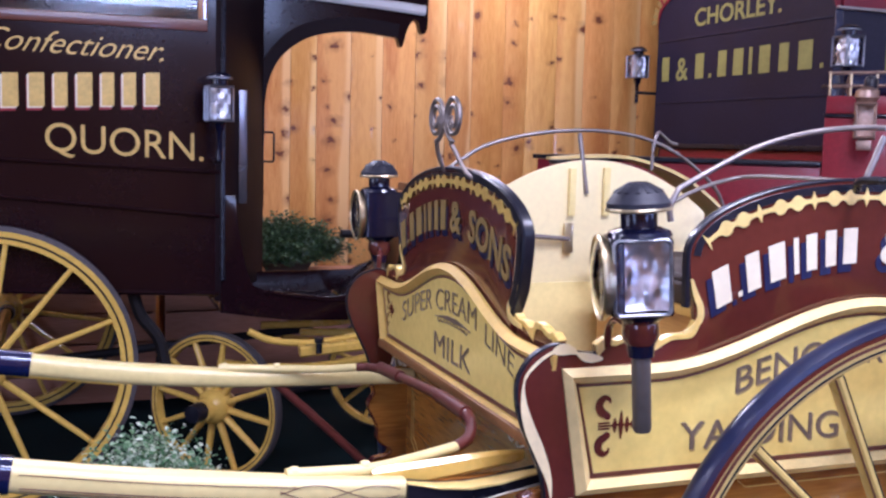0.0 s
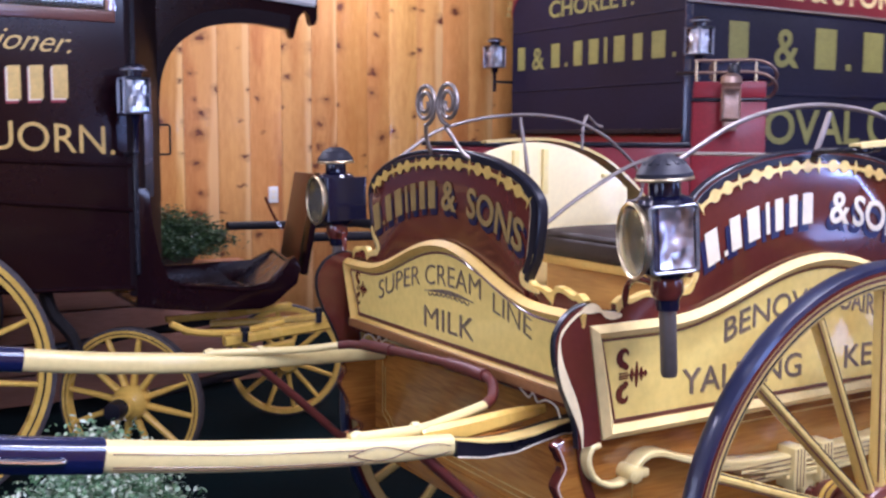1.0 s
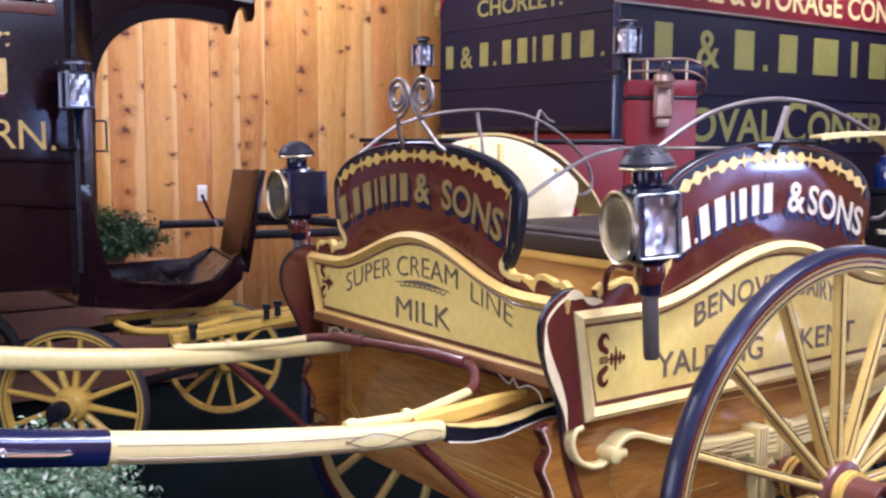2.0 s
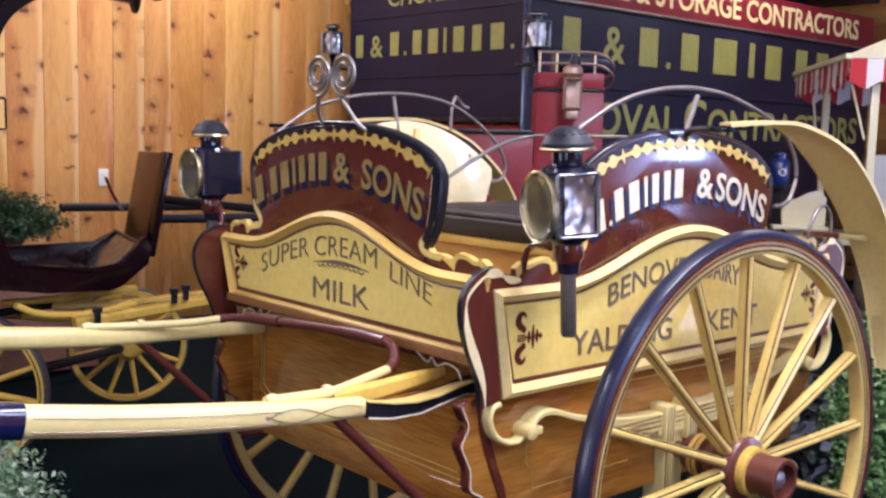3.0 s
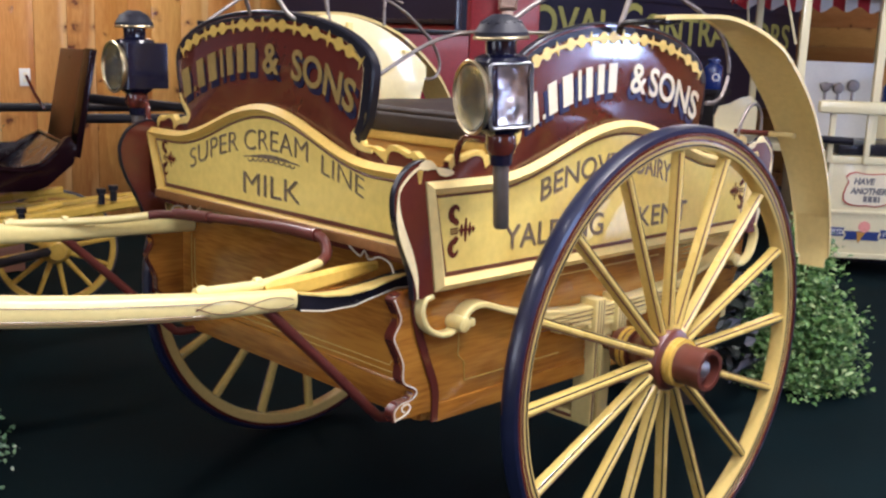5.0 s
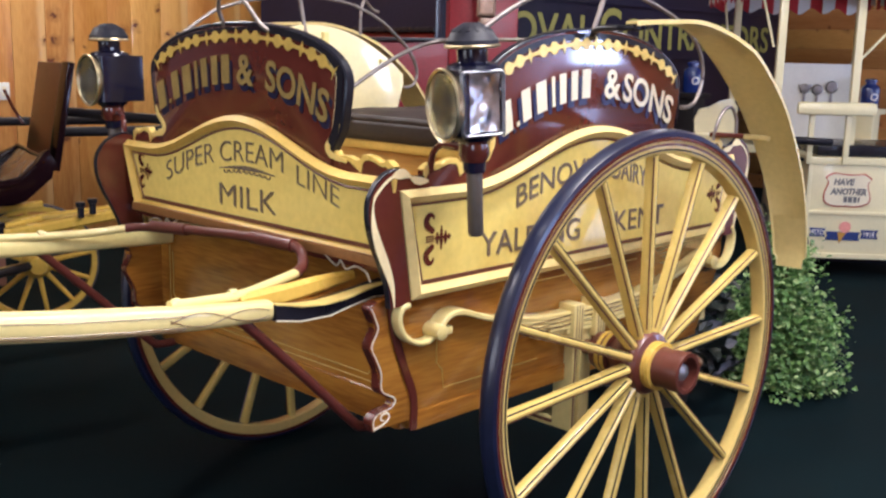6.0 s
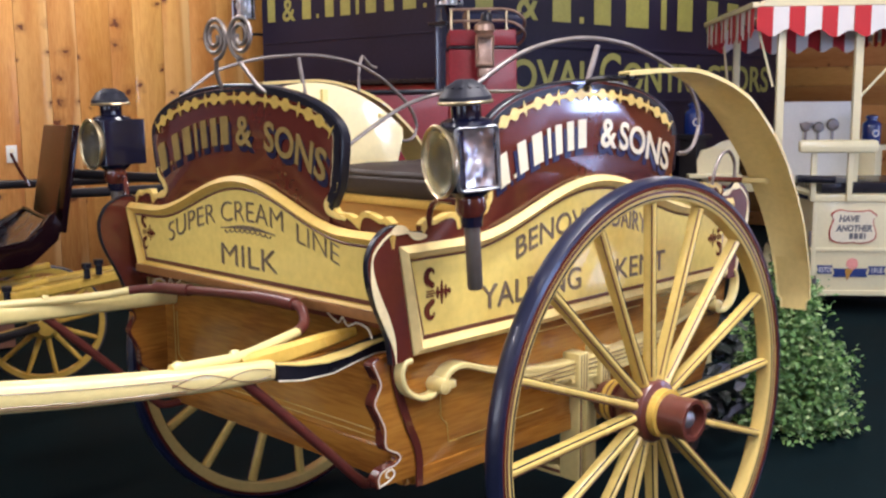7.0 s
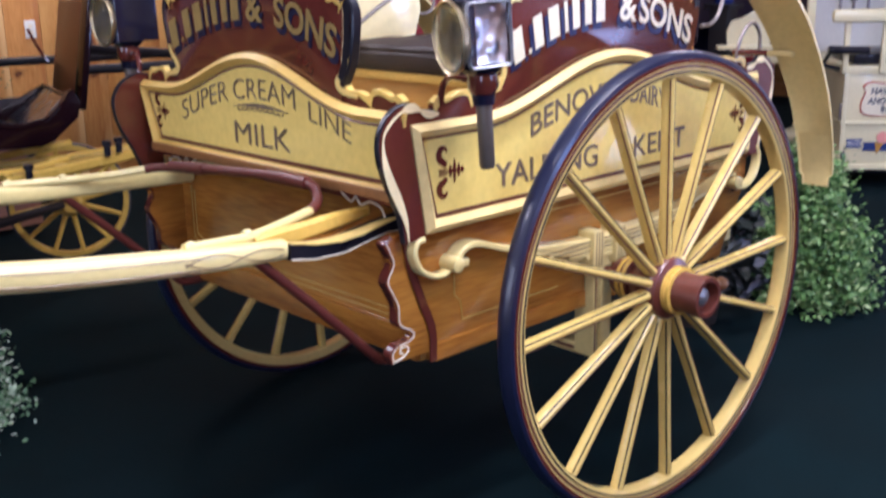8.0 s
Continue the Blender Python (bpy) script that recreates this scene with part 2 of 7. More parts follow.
FRAME_STEEL = mat("dull_plated_frame", (0.26, 0.27, 0.30), 0.36, metal=0.9, vary=0.2, scale=30, bump=0.1)
CREAM_EDGE = mat("cream_gold_edging", (0.80, 0.67, 0.36), 0.32, vary=0.08, scale=20)
NICKEL = mat("nickel_plate", (0.72, 0.70, 0.66), 0.16, metal=1.0, vary=0.08, bump=0.04)
STEEL = mat("grey_steel_rail", (0.27, 0.235, 0.215), 0.46, metal=0.85, vary=0.15, scale=20)
LAMP_BLACK = mat("lamp_japan_black", (0.0055, 0.0055, 0.018), 0.18, coat=0.22, spec=0.32, vary=0.2, bump=0.03)
LAMP_TUBE = mat("lamp_candle_tube", (0.15, 0.13, 0.11), 0.32, metal=0.6, vary=0.1)
GLASS = glass_mat("lamp_glass")
LEATHER = mat("brown_leather", (0.034, 0.023, 0.021), 0.52, spec=0.3, vary=0.2, scale=14, bump=0.35, grain=140)
BROWN_VAN = mat("dark_brown_van_paint", (0.0110, 0.0036, 0.0055), 0.16, coat=0.12, spec=0.2, vary=0.12, scale=2, bump=0.03)
NAVY_VAN = mat("blue_black_van_paint", (0.0105, 0.0098, 0.0265), 0.42, spec=0.20, vary=0.25, scale=2.5, bump=0.08)
BROWN_MATT = mat("matt_brown_van_paint", (0.009, 0.0035, 0.0050), 0.55, spec=0.12, vary=0.2, scale=3)
NAVY_LEATHER = mat("navy_lacquered_leather", (0.007, 0.010, 0.050), 0.20, coat=0.9, vary=0.15, scale=12, bump=0.05)
RED_WOOD = wood("red_brown_boards", (0.44, 0.210, 0.125), (0.29, 0.130, 0.072), 0.5, axis=0, ring=6)
MATT_BLACK = mat("matt_black_paint", (0.014, 0.012, 0.014), 0.5, spec=0.25, vary=0.2)
RED_DARK = mat("wine_red_paint", (0.17, 0.012, 0.022), 0.4, spec=0.3, vary=0.15, scale=3)
RED = mat("red_coach_paint", (0.235, 0.015, 0.022), 0.34, coat=0.08, spec=0.3, vary=0.15, scale=3)
YELLOW = mat("yellow_gear_paint", (0.66, 0.43, 0.075), 0.25, coat=0.4, vary=0.10, scale=7)
CARPET = mat("dark_green_carpet", (0.0019, 0.0080, 0.0100), 0.95, vary=0.35, scale=3, grain=220, bump=0.9, spec=0.10)
PINE = wood("knotty_pine_plank", (0.70, 0.378, 0.098), (0.50, 0.222, 0.041), 0.42, coat=0.12, axis=2, ring=5, knots=0.50, rand=0.10, hue=0.007, heart=0.70)
PINE_FLAT = wood("pine_board_level", (0.50, 0.25, 0.07), (0.36, 0.155, 0.035), 0.45, axis=1, ring=5, knots=0.3, rand=0.25, hue=0.012)
PLASTER = mat("off_white_ceiling", (0.62, 0.56, 0.46), 0.8, vary=0.06, bump=0.3)
WHITE_PAINT = mat("white_paint", (0.78, 0.76, 0.70), 0.45, vary=0.04)

# ---- mesh helpers ----
PLACED = {}


def thing(name, x=0, y=0, z=0, label="", category="", group="", kind=""):
    """An Empty at the base of a thing, which parents its parts."""
    ob = new(name)
    ob.empty_display_size = 0.1
    ob.matrix_basis = Matrix.Translation((x, y, z))
    PLACED[ob] = ob.matrix_basis.copy()
    return tagged(ob, label, category, group, kind)


def hang(ob, parent, m=None):
    """Put ob under parent; m is its pose in the world."""
    m = m or Matrix.Identity(4)
    PLACED[ob] = m
    ob.matrix_basis = m
    if parent is not None:
        ob.parent = parent
        ob.matrix_parent_inverse = PLACED[parent].inverted()
    return ob


def to_mesh(name, bm, material, smooth=True, angle=35):
    me = bpy.data.meshes.new(name)
    bmesh.ops.recalc_face_normals(bm, faces=bm.faces[:])
    if smooth:
        for f in bm.faces:
            f.smooth = True
        for e in bm.edges:
            if len(e.link_faces) == 2 and e.calc_face_angle(0) > radians(angle):
                e.smooth = False
    bm.to_mesh(me)
    bm.free()
    me.materials.append(material)
    return me


def part(name, bm, material, parent, label="", smooth=True):
    ob = hang(new(name, to_mesh(name, bm, material, smooth)), parent)
    if label:
        ob["label"] = label
    if material is GLASS:
        ob.visible_shadow = False
    return ob


def piece(name, me, parent, m):
    return hang(new(name, me), parent, m)


def merge(*bms):
    """Several bmeshes of one part as one."""
    out = bmesh.new()
    for b in bms:
        tmp = bpy.data.meshes.new("tmp")
        b.to_mesh(tmp)
        b.free()
        out.from_mesh(tmp)
        bpy.data.meshes.remove(tmp)
    return out


def moved(bm, m):
    bm.transform(m)
    return bm


def box(x0, x1, y0, y1, z0, z1, bevel=0.004):
    bm = bmesh.new()
    bmesh.ops.create_cube(bm, size=1)
    bm.transform(Matrix.LocRotScale(((x0 + x1) / 2, (y0 + y1) / 2, (z0 + z1) / 2), None, (x1 - x0, y1 - y0, z1 - z0)))
    if bevel:
        bmesh.ops.bevel(bm, geom=bm.edges[:], offset=bevel, segments=2, affect="EDGES", profile=0.6)
    return bm


FRAMES = {  # (across, up) of a plane to world axes
    "x": lambda u, v, d: (d, u, v),
    "y": lambda u, v, d: (u, d, v),
    "z": lambda u, v, d: (u, v, d),
}


def slab(outline, axis, d0, d1, bevel=0.0):
    """A flat outline (u, v) in the plane across an axis, from depth d0 to d1."""
    bm = bmesh.new()
    f = FRAMES[axis]
    a = [bm.verts.new(f(u, v, d0)) for u, v in outline]
    b = [bm.verts.new(f(u, v, d1)) for u, v in outline]
    n = len(outline)
    bm.faces.new(a)
    bm.faces.new(b[::-1])
    for i in range(n):
        bm.faces.new((a[i], b[i], b[(i + 1) % n], a[(i + 1) % n]))
    if bevel:
        rims = [e for e in bm.edges if any(len(g.verts) == n for g in e.link_faces)]
        bmesh.ops.bevel(bm, geom=rims, offset=bevel, segments=2, affect="EDGES", profile=0.5)
    bm.normal_update()
    bmesh.ops.triangulate(bm, faces=[g for g in bm.faces if len(g.verts) > 4])
    return bm


def sweep(points, profile, up=(0, 0, 1), closed=False, scale=None):
    """A closed profile (a, b) carried along points; a lies across, b along up."""
    bm = bmesh.new()
    pts = [Vector(p) for p in points]
    n, rings = len(pts), []
    t0 = (pts[1] - pts[0]).normalized()
    last = Vector(up) if abs(t0.dot(Vector(up).normalized())) < 0.98 else Vector((0.31, 0.95, 0.12))
    for i, p in enumerate(pts):
        if closed:
            t = pts[(i + 1) % n] - pts[i - 1]
        else:
            t = pts[min(i + 1, n - 1)] - pts[max(i - 1, 0)]
        t.normalize()
        u = Vector(up) - t * t.dot(Vector(up))
        if u.length < 0.05:
            u = last - t * t.dot(last)
        u.normalize()
        last = u
        s = t.cross(u)
        k = scale(i / max(1, n - 1)) if scale else 1.0
        rings.append([bm.verts.new(p + s * (a * k) + u * (b * k)) for a, b in profile])
    m = len(profile)
    for i in range(n if closed else n - 1):
        q, r = rings[i], rings[(i + 1) % n]
        for j in range(m):
            bm.faces.new((q[j], q[(j + 1) % m], r[(j + 1) % m], r[j]))
    if not closed:
        bm.faces.new(rings[0][::-1])
        bm.faces.new(rings[-1])
    return bm


def ring(r, n=10, flat=1.0):
    return [(r * math.cos(2 * math.pi * k / n), r * flat * math.sin(2 * math.pi * k / n)) for k in range(n)]


def rect(w, h, c=0.15):
    """A rectangle w by h with chamfered corners."""
    k = min(w, h) * c
    a, b = w / 2, h / 2
    return [(-a + k, -b), (a - k, -b), (a, -b + k), (a, b - k), (a - k, b), (-a + k, b), (-a, b - k), (-a, -b + k)]


def tube(points, r, n=10, up=(0, 0, 1), scale=None, closed=False):
    return sweep(points, ring(r, n), up, closed, scale)


def smooth_line(points, steps=8):
    """A rounded line through points (Catmull-Rom)."""
    p = [Vector(q) for q in points]
    p = [p[0] * 2 - p[1]] + p + [p[-1] * 2 - p[-2]]
    out = []
    for i in range(1, len(p) - 2):
        for k in range(steps):
            t = k / steps
            a, b, c, d = p[i - 1 : i + 3]
            out.append(0.5 * (2 * b + (c - a) * t + (2 * a - 5 * b + 4 * c - d) * t**2 + (3 * b - a - 3 * c + d) * t**3))
    return out + [p[-2]]


def lathe(profile, m=None, n=32, caps=True):
    """A profile (radius, height) turned round z, then posed by m."""
    bm = bmesh.new()
    rows = []
    for r, h in profile:
        if r < 1e-5:
            rows.append([bm.verts.new((0, 0, h))])
        else:
            rows.append([bm.verts.new((r * math.cos(2 * math.pi * k / n), r * math.sin(2 * math.pi * k / n), h)) for k in range(n)])
    for a, b in zip(rows, rows[1:]):
        for k in range(n):
            if len(a) == len(b) == 1:
                continue
            if len(a) == 1:
                bm.faces.new((a[0], b[k], b[(k + 1) % n]))
            elif len(b) == 1:
                bm.faces.new((a[k], b[0], a[(k + 1) % n]))
            else:
                bm.faces.new((a[k], b[k], b[(k + 1) % n], a[(k + 1) % n]))
    for row, way in ((rows[0], 1), (rows[-1], -1)):
        if len(row) > 1 and caps:
            bm.faces.new(row[::way])
    if m:
        bm.transform(m)
    return bm


def islands(bm):
    """The faces of a mesh, gathered into connected pieces."""
    left, out = set(bm.faces), []
    while left:
        stack, group = [left.pop()], []
        while stack:
            f = stack.pop()
            group.append(f)
            for e in f.edges:
                for g in e.link_faces:
                    if g in left:
                        left.remove(g)
                        stack.append(g)
        out.append(group)
    return out


def text(words, size, m, material, name, parent, warp=None, bold=0.0, width=None, shear=0.0, depth=0.0015, label=""):
    """Painted words, centred; each letter a thin part. warp: (u, v) to (u, v). width: the length to fill."""
    cu = bpy.data.curves.new("words", "FONT")
    cu.body, cu.size, cu.align_x, cu.offset, cu.shear = words, size, "CENTER", bold, shear
    cu.resolution_u, cu.extrude = 4, depth / 2
    tmp = bpy.data.objects.new("words", cu)
    me = bpy.data.meshes.new_from_object(tmp)
    bpy.data.objects.remove(tmp)
    bpy.data.curves.remove(cu)
    bm = bmesh.new()
    bm.from_mesh(me)
    bpy.data.meshes.remove(me)
    bmesh.ops.remove_doubles(bm, verts=bm.verts[:], dist=1e-6)
    us = [v.co.x for v in bm.verts]
    k, c = (width / (max(us) - min(us)) if width else 1.0), (max(us) + min(us)) / 2
    for v in bm.verts:
        u, w = (v.co.x - c) * k, v.co.y
        if warp:
            u, w = warp(u, w)
        v.co = (u, w, v.co.z + depth / 2)
    made = []
    for group in islands(bm):
        one, at = bmesh.new(), {}
        for f in group:
            for v in f.verts:
                if v not in at:
                    at[v] = one.verts.new(v.co)
            one.faces.new([at[v] for v in f.verts])
        one.transform(m)
        made.append(part(name, one, material, parent, label, smooth=False))
    return made


def bars(widths, height, m, material, name, parent, gap=0.25, warp=None, depth=0.0015, label="", fill=1.0):
    """Plain bars in place of a name: one for each letter, centred; a width of 0 leaves a space; fill: how much of its width a bar takes."""
    g = gap * height
    total = sum(w * height for w in widths) + g * (len(widths) - 1)
    u = -total / 2
    for w in widths:
        if w:
            bm, rows = bmesh.new(), []
            high = height if w > 0.2 else height * 0.22
            for d in (0, depth):
                p, q = u + w * height * (1 - fill) / 2, u + w * height * (1 + fill) / 2
                for a, b in ((p, 0), (q, 0), (q, high), (p, high)):
                    rows.append(bm.verts.new((*(warp(a, b) if warp else (a, b)), d)))
            a, b = rows[:4], rows[4:]
            bm.faces.new(a[::-1])
            bm.faces.new(b)
            for i in range(4):
                bm.faces.new((a[i], a[(i + 1) % 4], b[(i + 1) % 4], b[i]))
            bm.transform(m)
            part(name, bm, material, parent, label, smooth=False)
        u += w * height + g


def bar(u0, u1, v0, v1, m, material, parent, warp=None, depth=0.0015, name="bar"):
    """One plain bar on a face, from (u0, v0) to (u1, v1)."""
    bm, n, rows = bmesh.new(), 4, []
    for d in (0, depth):
        edge = [(u0 + (u1 - u0) * k / n, v0) for k in range(n + 1)] + [(u1 + (u0 - u1) * k / n, v1) for k in range(n + 1)]
        rows.append([bm.verts.new((*(warp(a, b) if warp else (a, b)), d)) for a, b in edge])
    a, b = rows
    bm.faces.new(a[::-1])
    bm.faces.new(b)
    for i in range(len(a)):
        bm.faces.new((a[i], a[(i + 1) % len(a)], b[(i + 1) % len(a)], b[i]))
    bm.transform(m)
    return part(name, bm, material, parent, smooth=False)


def name_bars(high, m, material, parent, warp):
    for u0, u1 in NAME_SPANS:
        q = (u1 - u0) * 0.17
        bar(u0 + q, u1 - q, 0.0, high, m, material, parent, warp)
    bar(*NAME_STOP, 0.0, 0.010, m, material, parent, warp)


# poses that turn (u, v) of lettering onto a face looking to -x or to -y
def on_front(x, y, z):
    return Matrix(((0, 0, -1, x), (-1, 0, 0, y), (0, 1, 0, z), (0, 0, 0, 1)))


def on_side(x, y, z):
    return Matrix(((1, 0, 0, x), (0, 0, -1, y), (0, 1, 0, z), (0, 0, 0, 1)))


def cos_hump(d, half, high):
    return high * 0.5 * (1 + math.cos(math.pi * d / half)) if abs(d) < half else 0.0

# ---- the milk float ----
YC = 0.76                      # middle of the cart body
FLOOR = 0.070                  # top of the carpet
XF, YS = -0.715, 0.20          # faces of the front and near side panels


def framed(outer, inner, axis, face, back):
    """A raised frame between two outlines of as many points."""
    bm, f = bmesh.new(), FRAMES[axis]
    n = len(outer)
    mid = [((a[0] + b[0]) / 2, (a[1] + b[1]) / 2) for a, b in zip(outer, inner)]
    low = back + (face - back) * 0.35
    rows = [[bm.verts.new(f(u, v, d)) for u, v in line] for line, d in ((outer, back), (outer, low), (mid, face), (inner, low), (inner, back))]
    for a, b in zip(rows, rows[1:]):
        for i in range(n):
            bm.faces.new((a[i], a[(i + 1) % n], b[(i + 1) % n], b[i]))
    return bm


def panel_outline(u0, u1, low, base, mid, half, high, inset=0.0, n=36, draw=(0.0, 0.0)):
    """Level at the ends, with one rounded hump in the top edge. draw: how far the foot is drawn in at either end."""
    u0, u1 = u0 + inset, u1 - inset
    top = [u0 + (u1 - u0) * k / n for k in range(n + 1)]
    return [(u0 + draw[0], low + inset), (u1 - draw[1], low + inset)] + [(u, base + cos_hump(u - mid, half, high) - inset) for u in reversed(top)]


def arch_outline(mid, half, foot, low, shoulder, top, n=28):
    """The arched name board: narrow foot, round shoulders, a flat arch."""
    right = [(foot, low), (foot, low + 0.095), (foot + 0.35 * (half - foot), low + 0.120), (half - 0.014, low + 0.150), (half - 0.004, low + 0.20), (half, shoulder - 0.03), (half - 0.001, shoulder - 0.008)]
    arch = []
    for k in range(n + 1):
        d = (half - 0.004) * math.cos(math.pi * k / n)
        arch.append((d, shoulder + (top - shoulder) * math.sqrt(max(0.0, 1 - (d / half) ** 2))))
    left = [(-u, v) for u, v in reversed(right)]
    return [(mid + u, v) for u, v in right + arch + left]


def fan(u, v):
    """Words set on an arch, their letters spread like a fan."""
    return u * (1 + 0.6 * v), v - 0.66 * u * u


# the name on the two boards, letter by letter: from and to, from the middle of the arch
NAME_SPANS = ((-0.368, -0.316), (-0.296, -0.251), (-0.246, -0.192), (-0.184, -0.167), (-0.158, -0.121), (-0.113, -0.075), (-0.072, -0.022))
NAME_STOP = (-0.310, -0.301)


def bead_row(mid, half, shoulder, top, drop, m_of, n, material, parent):
    """Gilt beads and spear points along the inside of an arch."""
    bm = bmesh.new()
    spots, far = [], [0.0]
    for k in range(241):
        a = math.pi * (0.045 + 0.91 * k / 240)
        d = (half - drop * 0.9) * math.cos(a)
        spots.append((mid + d, shoulder + (top - shoulder) * math.sqrt(max(0.0, 1 - (d / half) ** 2)) - drop))
        if k:
            far.append(far[-1] + math.dist(spots[-1], spots[-2]))
    line, i = [], 0
    for k in range(n * 60 + 1):
        want = far[-1] * k / (n * 60)
        while i < 239 and far[i + 1] < want:
            i += 1
        w = (want - far[i]) / (far[i + 1] - far[i])
        line.append((spots[i][0] * (1 - w) + spots[i + 1][0] * w, spots[i][1] * (1 - w) + spots[i + 1][1] * w, k / 60))
    up, dn = [], []
    for i, (u, v, q) in enumerate(line):
        a, b = line[max(0, i - 1)], line[min(len(line) - 1, i + 1)]
        t = Vector((b[0] - a[0], b[1] - a[1])).normalized()
        ph = q % 1.0
        w = 0.0044
        for c, grow in ((0.30, 0.17), (0.62, 0.17)):
            near = abs(ph - c)
            w = max(w, 0.0152 * math.sqrt(max(0.0, 1 - (near / 0.115) ** 2)), 0.0112 * max(0.0, 1 - near / (grow + 0.10)))
        w = max(w, 0.0190 * max(0.0, 1 - min(ph, 1 - ph) / 0.075) ** 1.5)
        up.append(bm.verts.new((u - t.y * w, v + t.x * w, 0.0)))
        dn.append(bm.verts.new((u + t.y * w, v - t.x * w, 0.0)))
    for i in range(len(line) - 1):
        bm.faces.new((up[i], dn[i], dn[i + 1], up[i + 1]))
    ex = bmesh.ops.extrude_face_region(bm, geom=bm.faces[:])
    for v in ex["geom"]:
        if isinstance(v, bmesh.types.BMVert):
            v.co.z += 0.0015
    bm.transform(m_of)
    return part("bead_border", bm, material, parent, "gilt bead border", smooth=False)


def wavy(points, w, axis, d0, d1):
    """A ribbon of changing width along (u, v, halfwidth) points, as a thin slab."""
    up, dn = [], []
    for i, (u, v, k) in enumerate(points):
        a, b = points[max(0, i - 1)], points[min(len(points) - 1, i + 1)]
        t = Vector((b[0] - a[0], b[1] - a[1])).normalized()
        up.append((u - t.y * w * k, v + t.x * w * k))
        dn.append((u + t.y * w * k, v - t.x * w * k))
    bm, f = bmesh.new(), FRAMES[axis]
    rows = [[bm.verts.new(f(*a, d0)), bm.verts.new(f(*b, d0)), bm.verts.new(f(*b, d1)), bm.verts.new(f(*a, d1))] for a, b in zip(up, dn)]
    for q, r in zip(rows, rows[1:]):
        for j in range(4):
            bm.faces.new((q[j], q[(j + 1) % 4], r[(j + 1) % 4], r[j]))
    bm.faces.new(rows[0][::-1])
    bm.faces.new(rows[-1])
    return bm


float_ = thing("milk_float", 0, YC, FLOOR, "cream and maroon two-wheeled milk float with brass lamps", "cart")


def flourish(m, parent, k=1.0):
    """A small painted scroll: two curls and a leaf spray, in maroon."""
    bits = []
    for sgn in (1, -1):
        way = smooth_line([(0.010, 0.043, 0), (0.008, 0.050, 0), (-0.001, 0.054, 0), (-0.010, 0.048, 0), (-0.013, 0.037, 0), (-0.008, 0.027, 0), (0.002, 0.021, 0), (0.008, 0.014, 0)], 5)
        n = len(way) - 1
        bits.append(wavy([(q.x, sgn * q.y, 0.25 + 1.0 * math.sin(math.pi * min(1, i / n * 0.80)) ** 1.3) for i, q in enumerate(way)], 0.0066, "z", 0, 0.0015))
        bits.append(moved(lathe([(0.0, 0.0002), (0.0072, 0.0002), (0.0072, 0.0019), (0, 0.0019)], None, 12), Matrix.Translation((0.0045, sgn * 0.0185, 0))))
    for v in (-0.0055, 0.0, 0.0055):
        bits.append(slab([(-0.014, v - 0.0017), (0.009, v - 0.0019), (0.011, v), (0.009, v + 0.0019), (-0.014, v + 0.0017)], "z", 0, 0.0015))
    for x, h in ((0.021, 0.014), (0.034, 0.027), (0.047, 0.015), (0.058, 0.007)):
        bits.append(slab([(x - 0.0058, 0), (x - 0.001, h), (x + 0.0015, h), (x + 0.0058, 0), (x + 0.0015, -h), (x - 0.001, -h)], "z", 0, 0.0015))
    bits.append(slab([(0.010, -0.0016), (0.062, -0.0016), (0.067, 0), (0.062, 0.0016), (0.010, 0.0016)], "z", 0.0001, 0.0012))
    return part("painted_scroll", moved(merge(*bits), m @ Matrix.Scale(k, 4)), MAROON, parent, "maroon painted scroll", smooth=False)


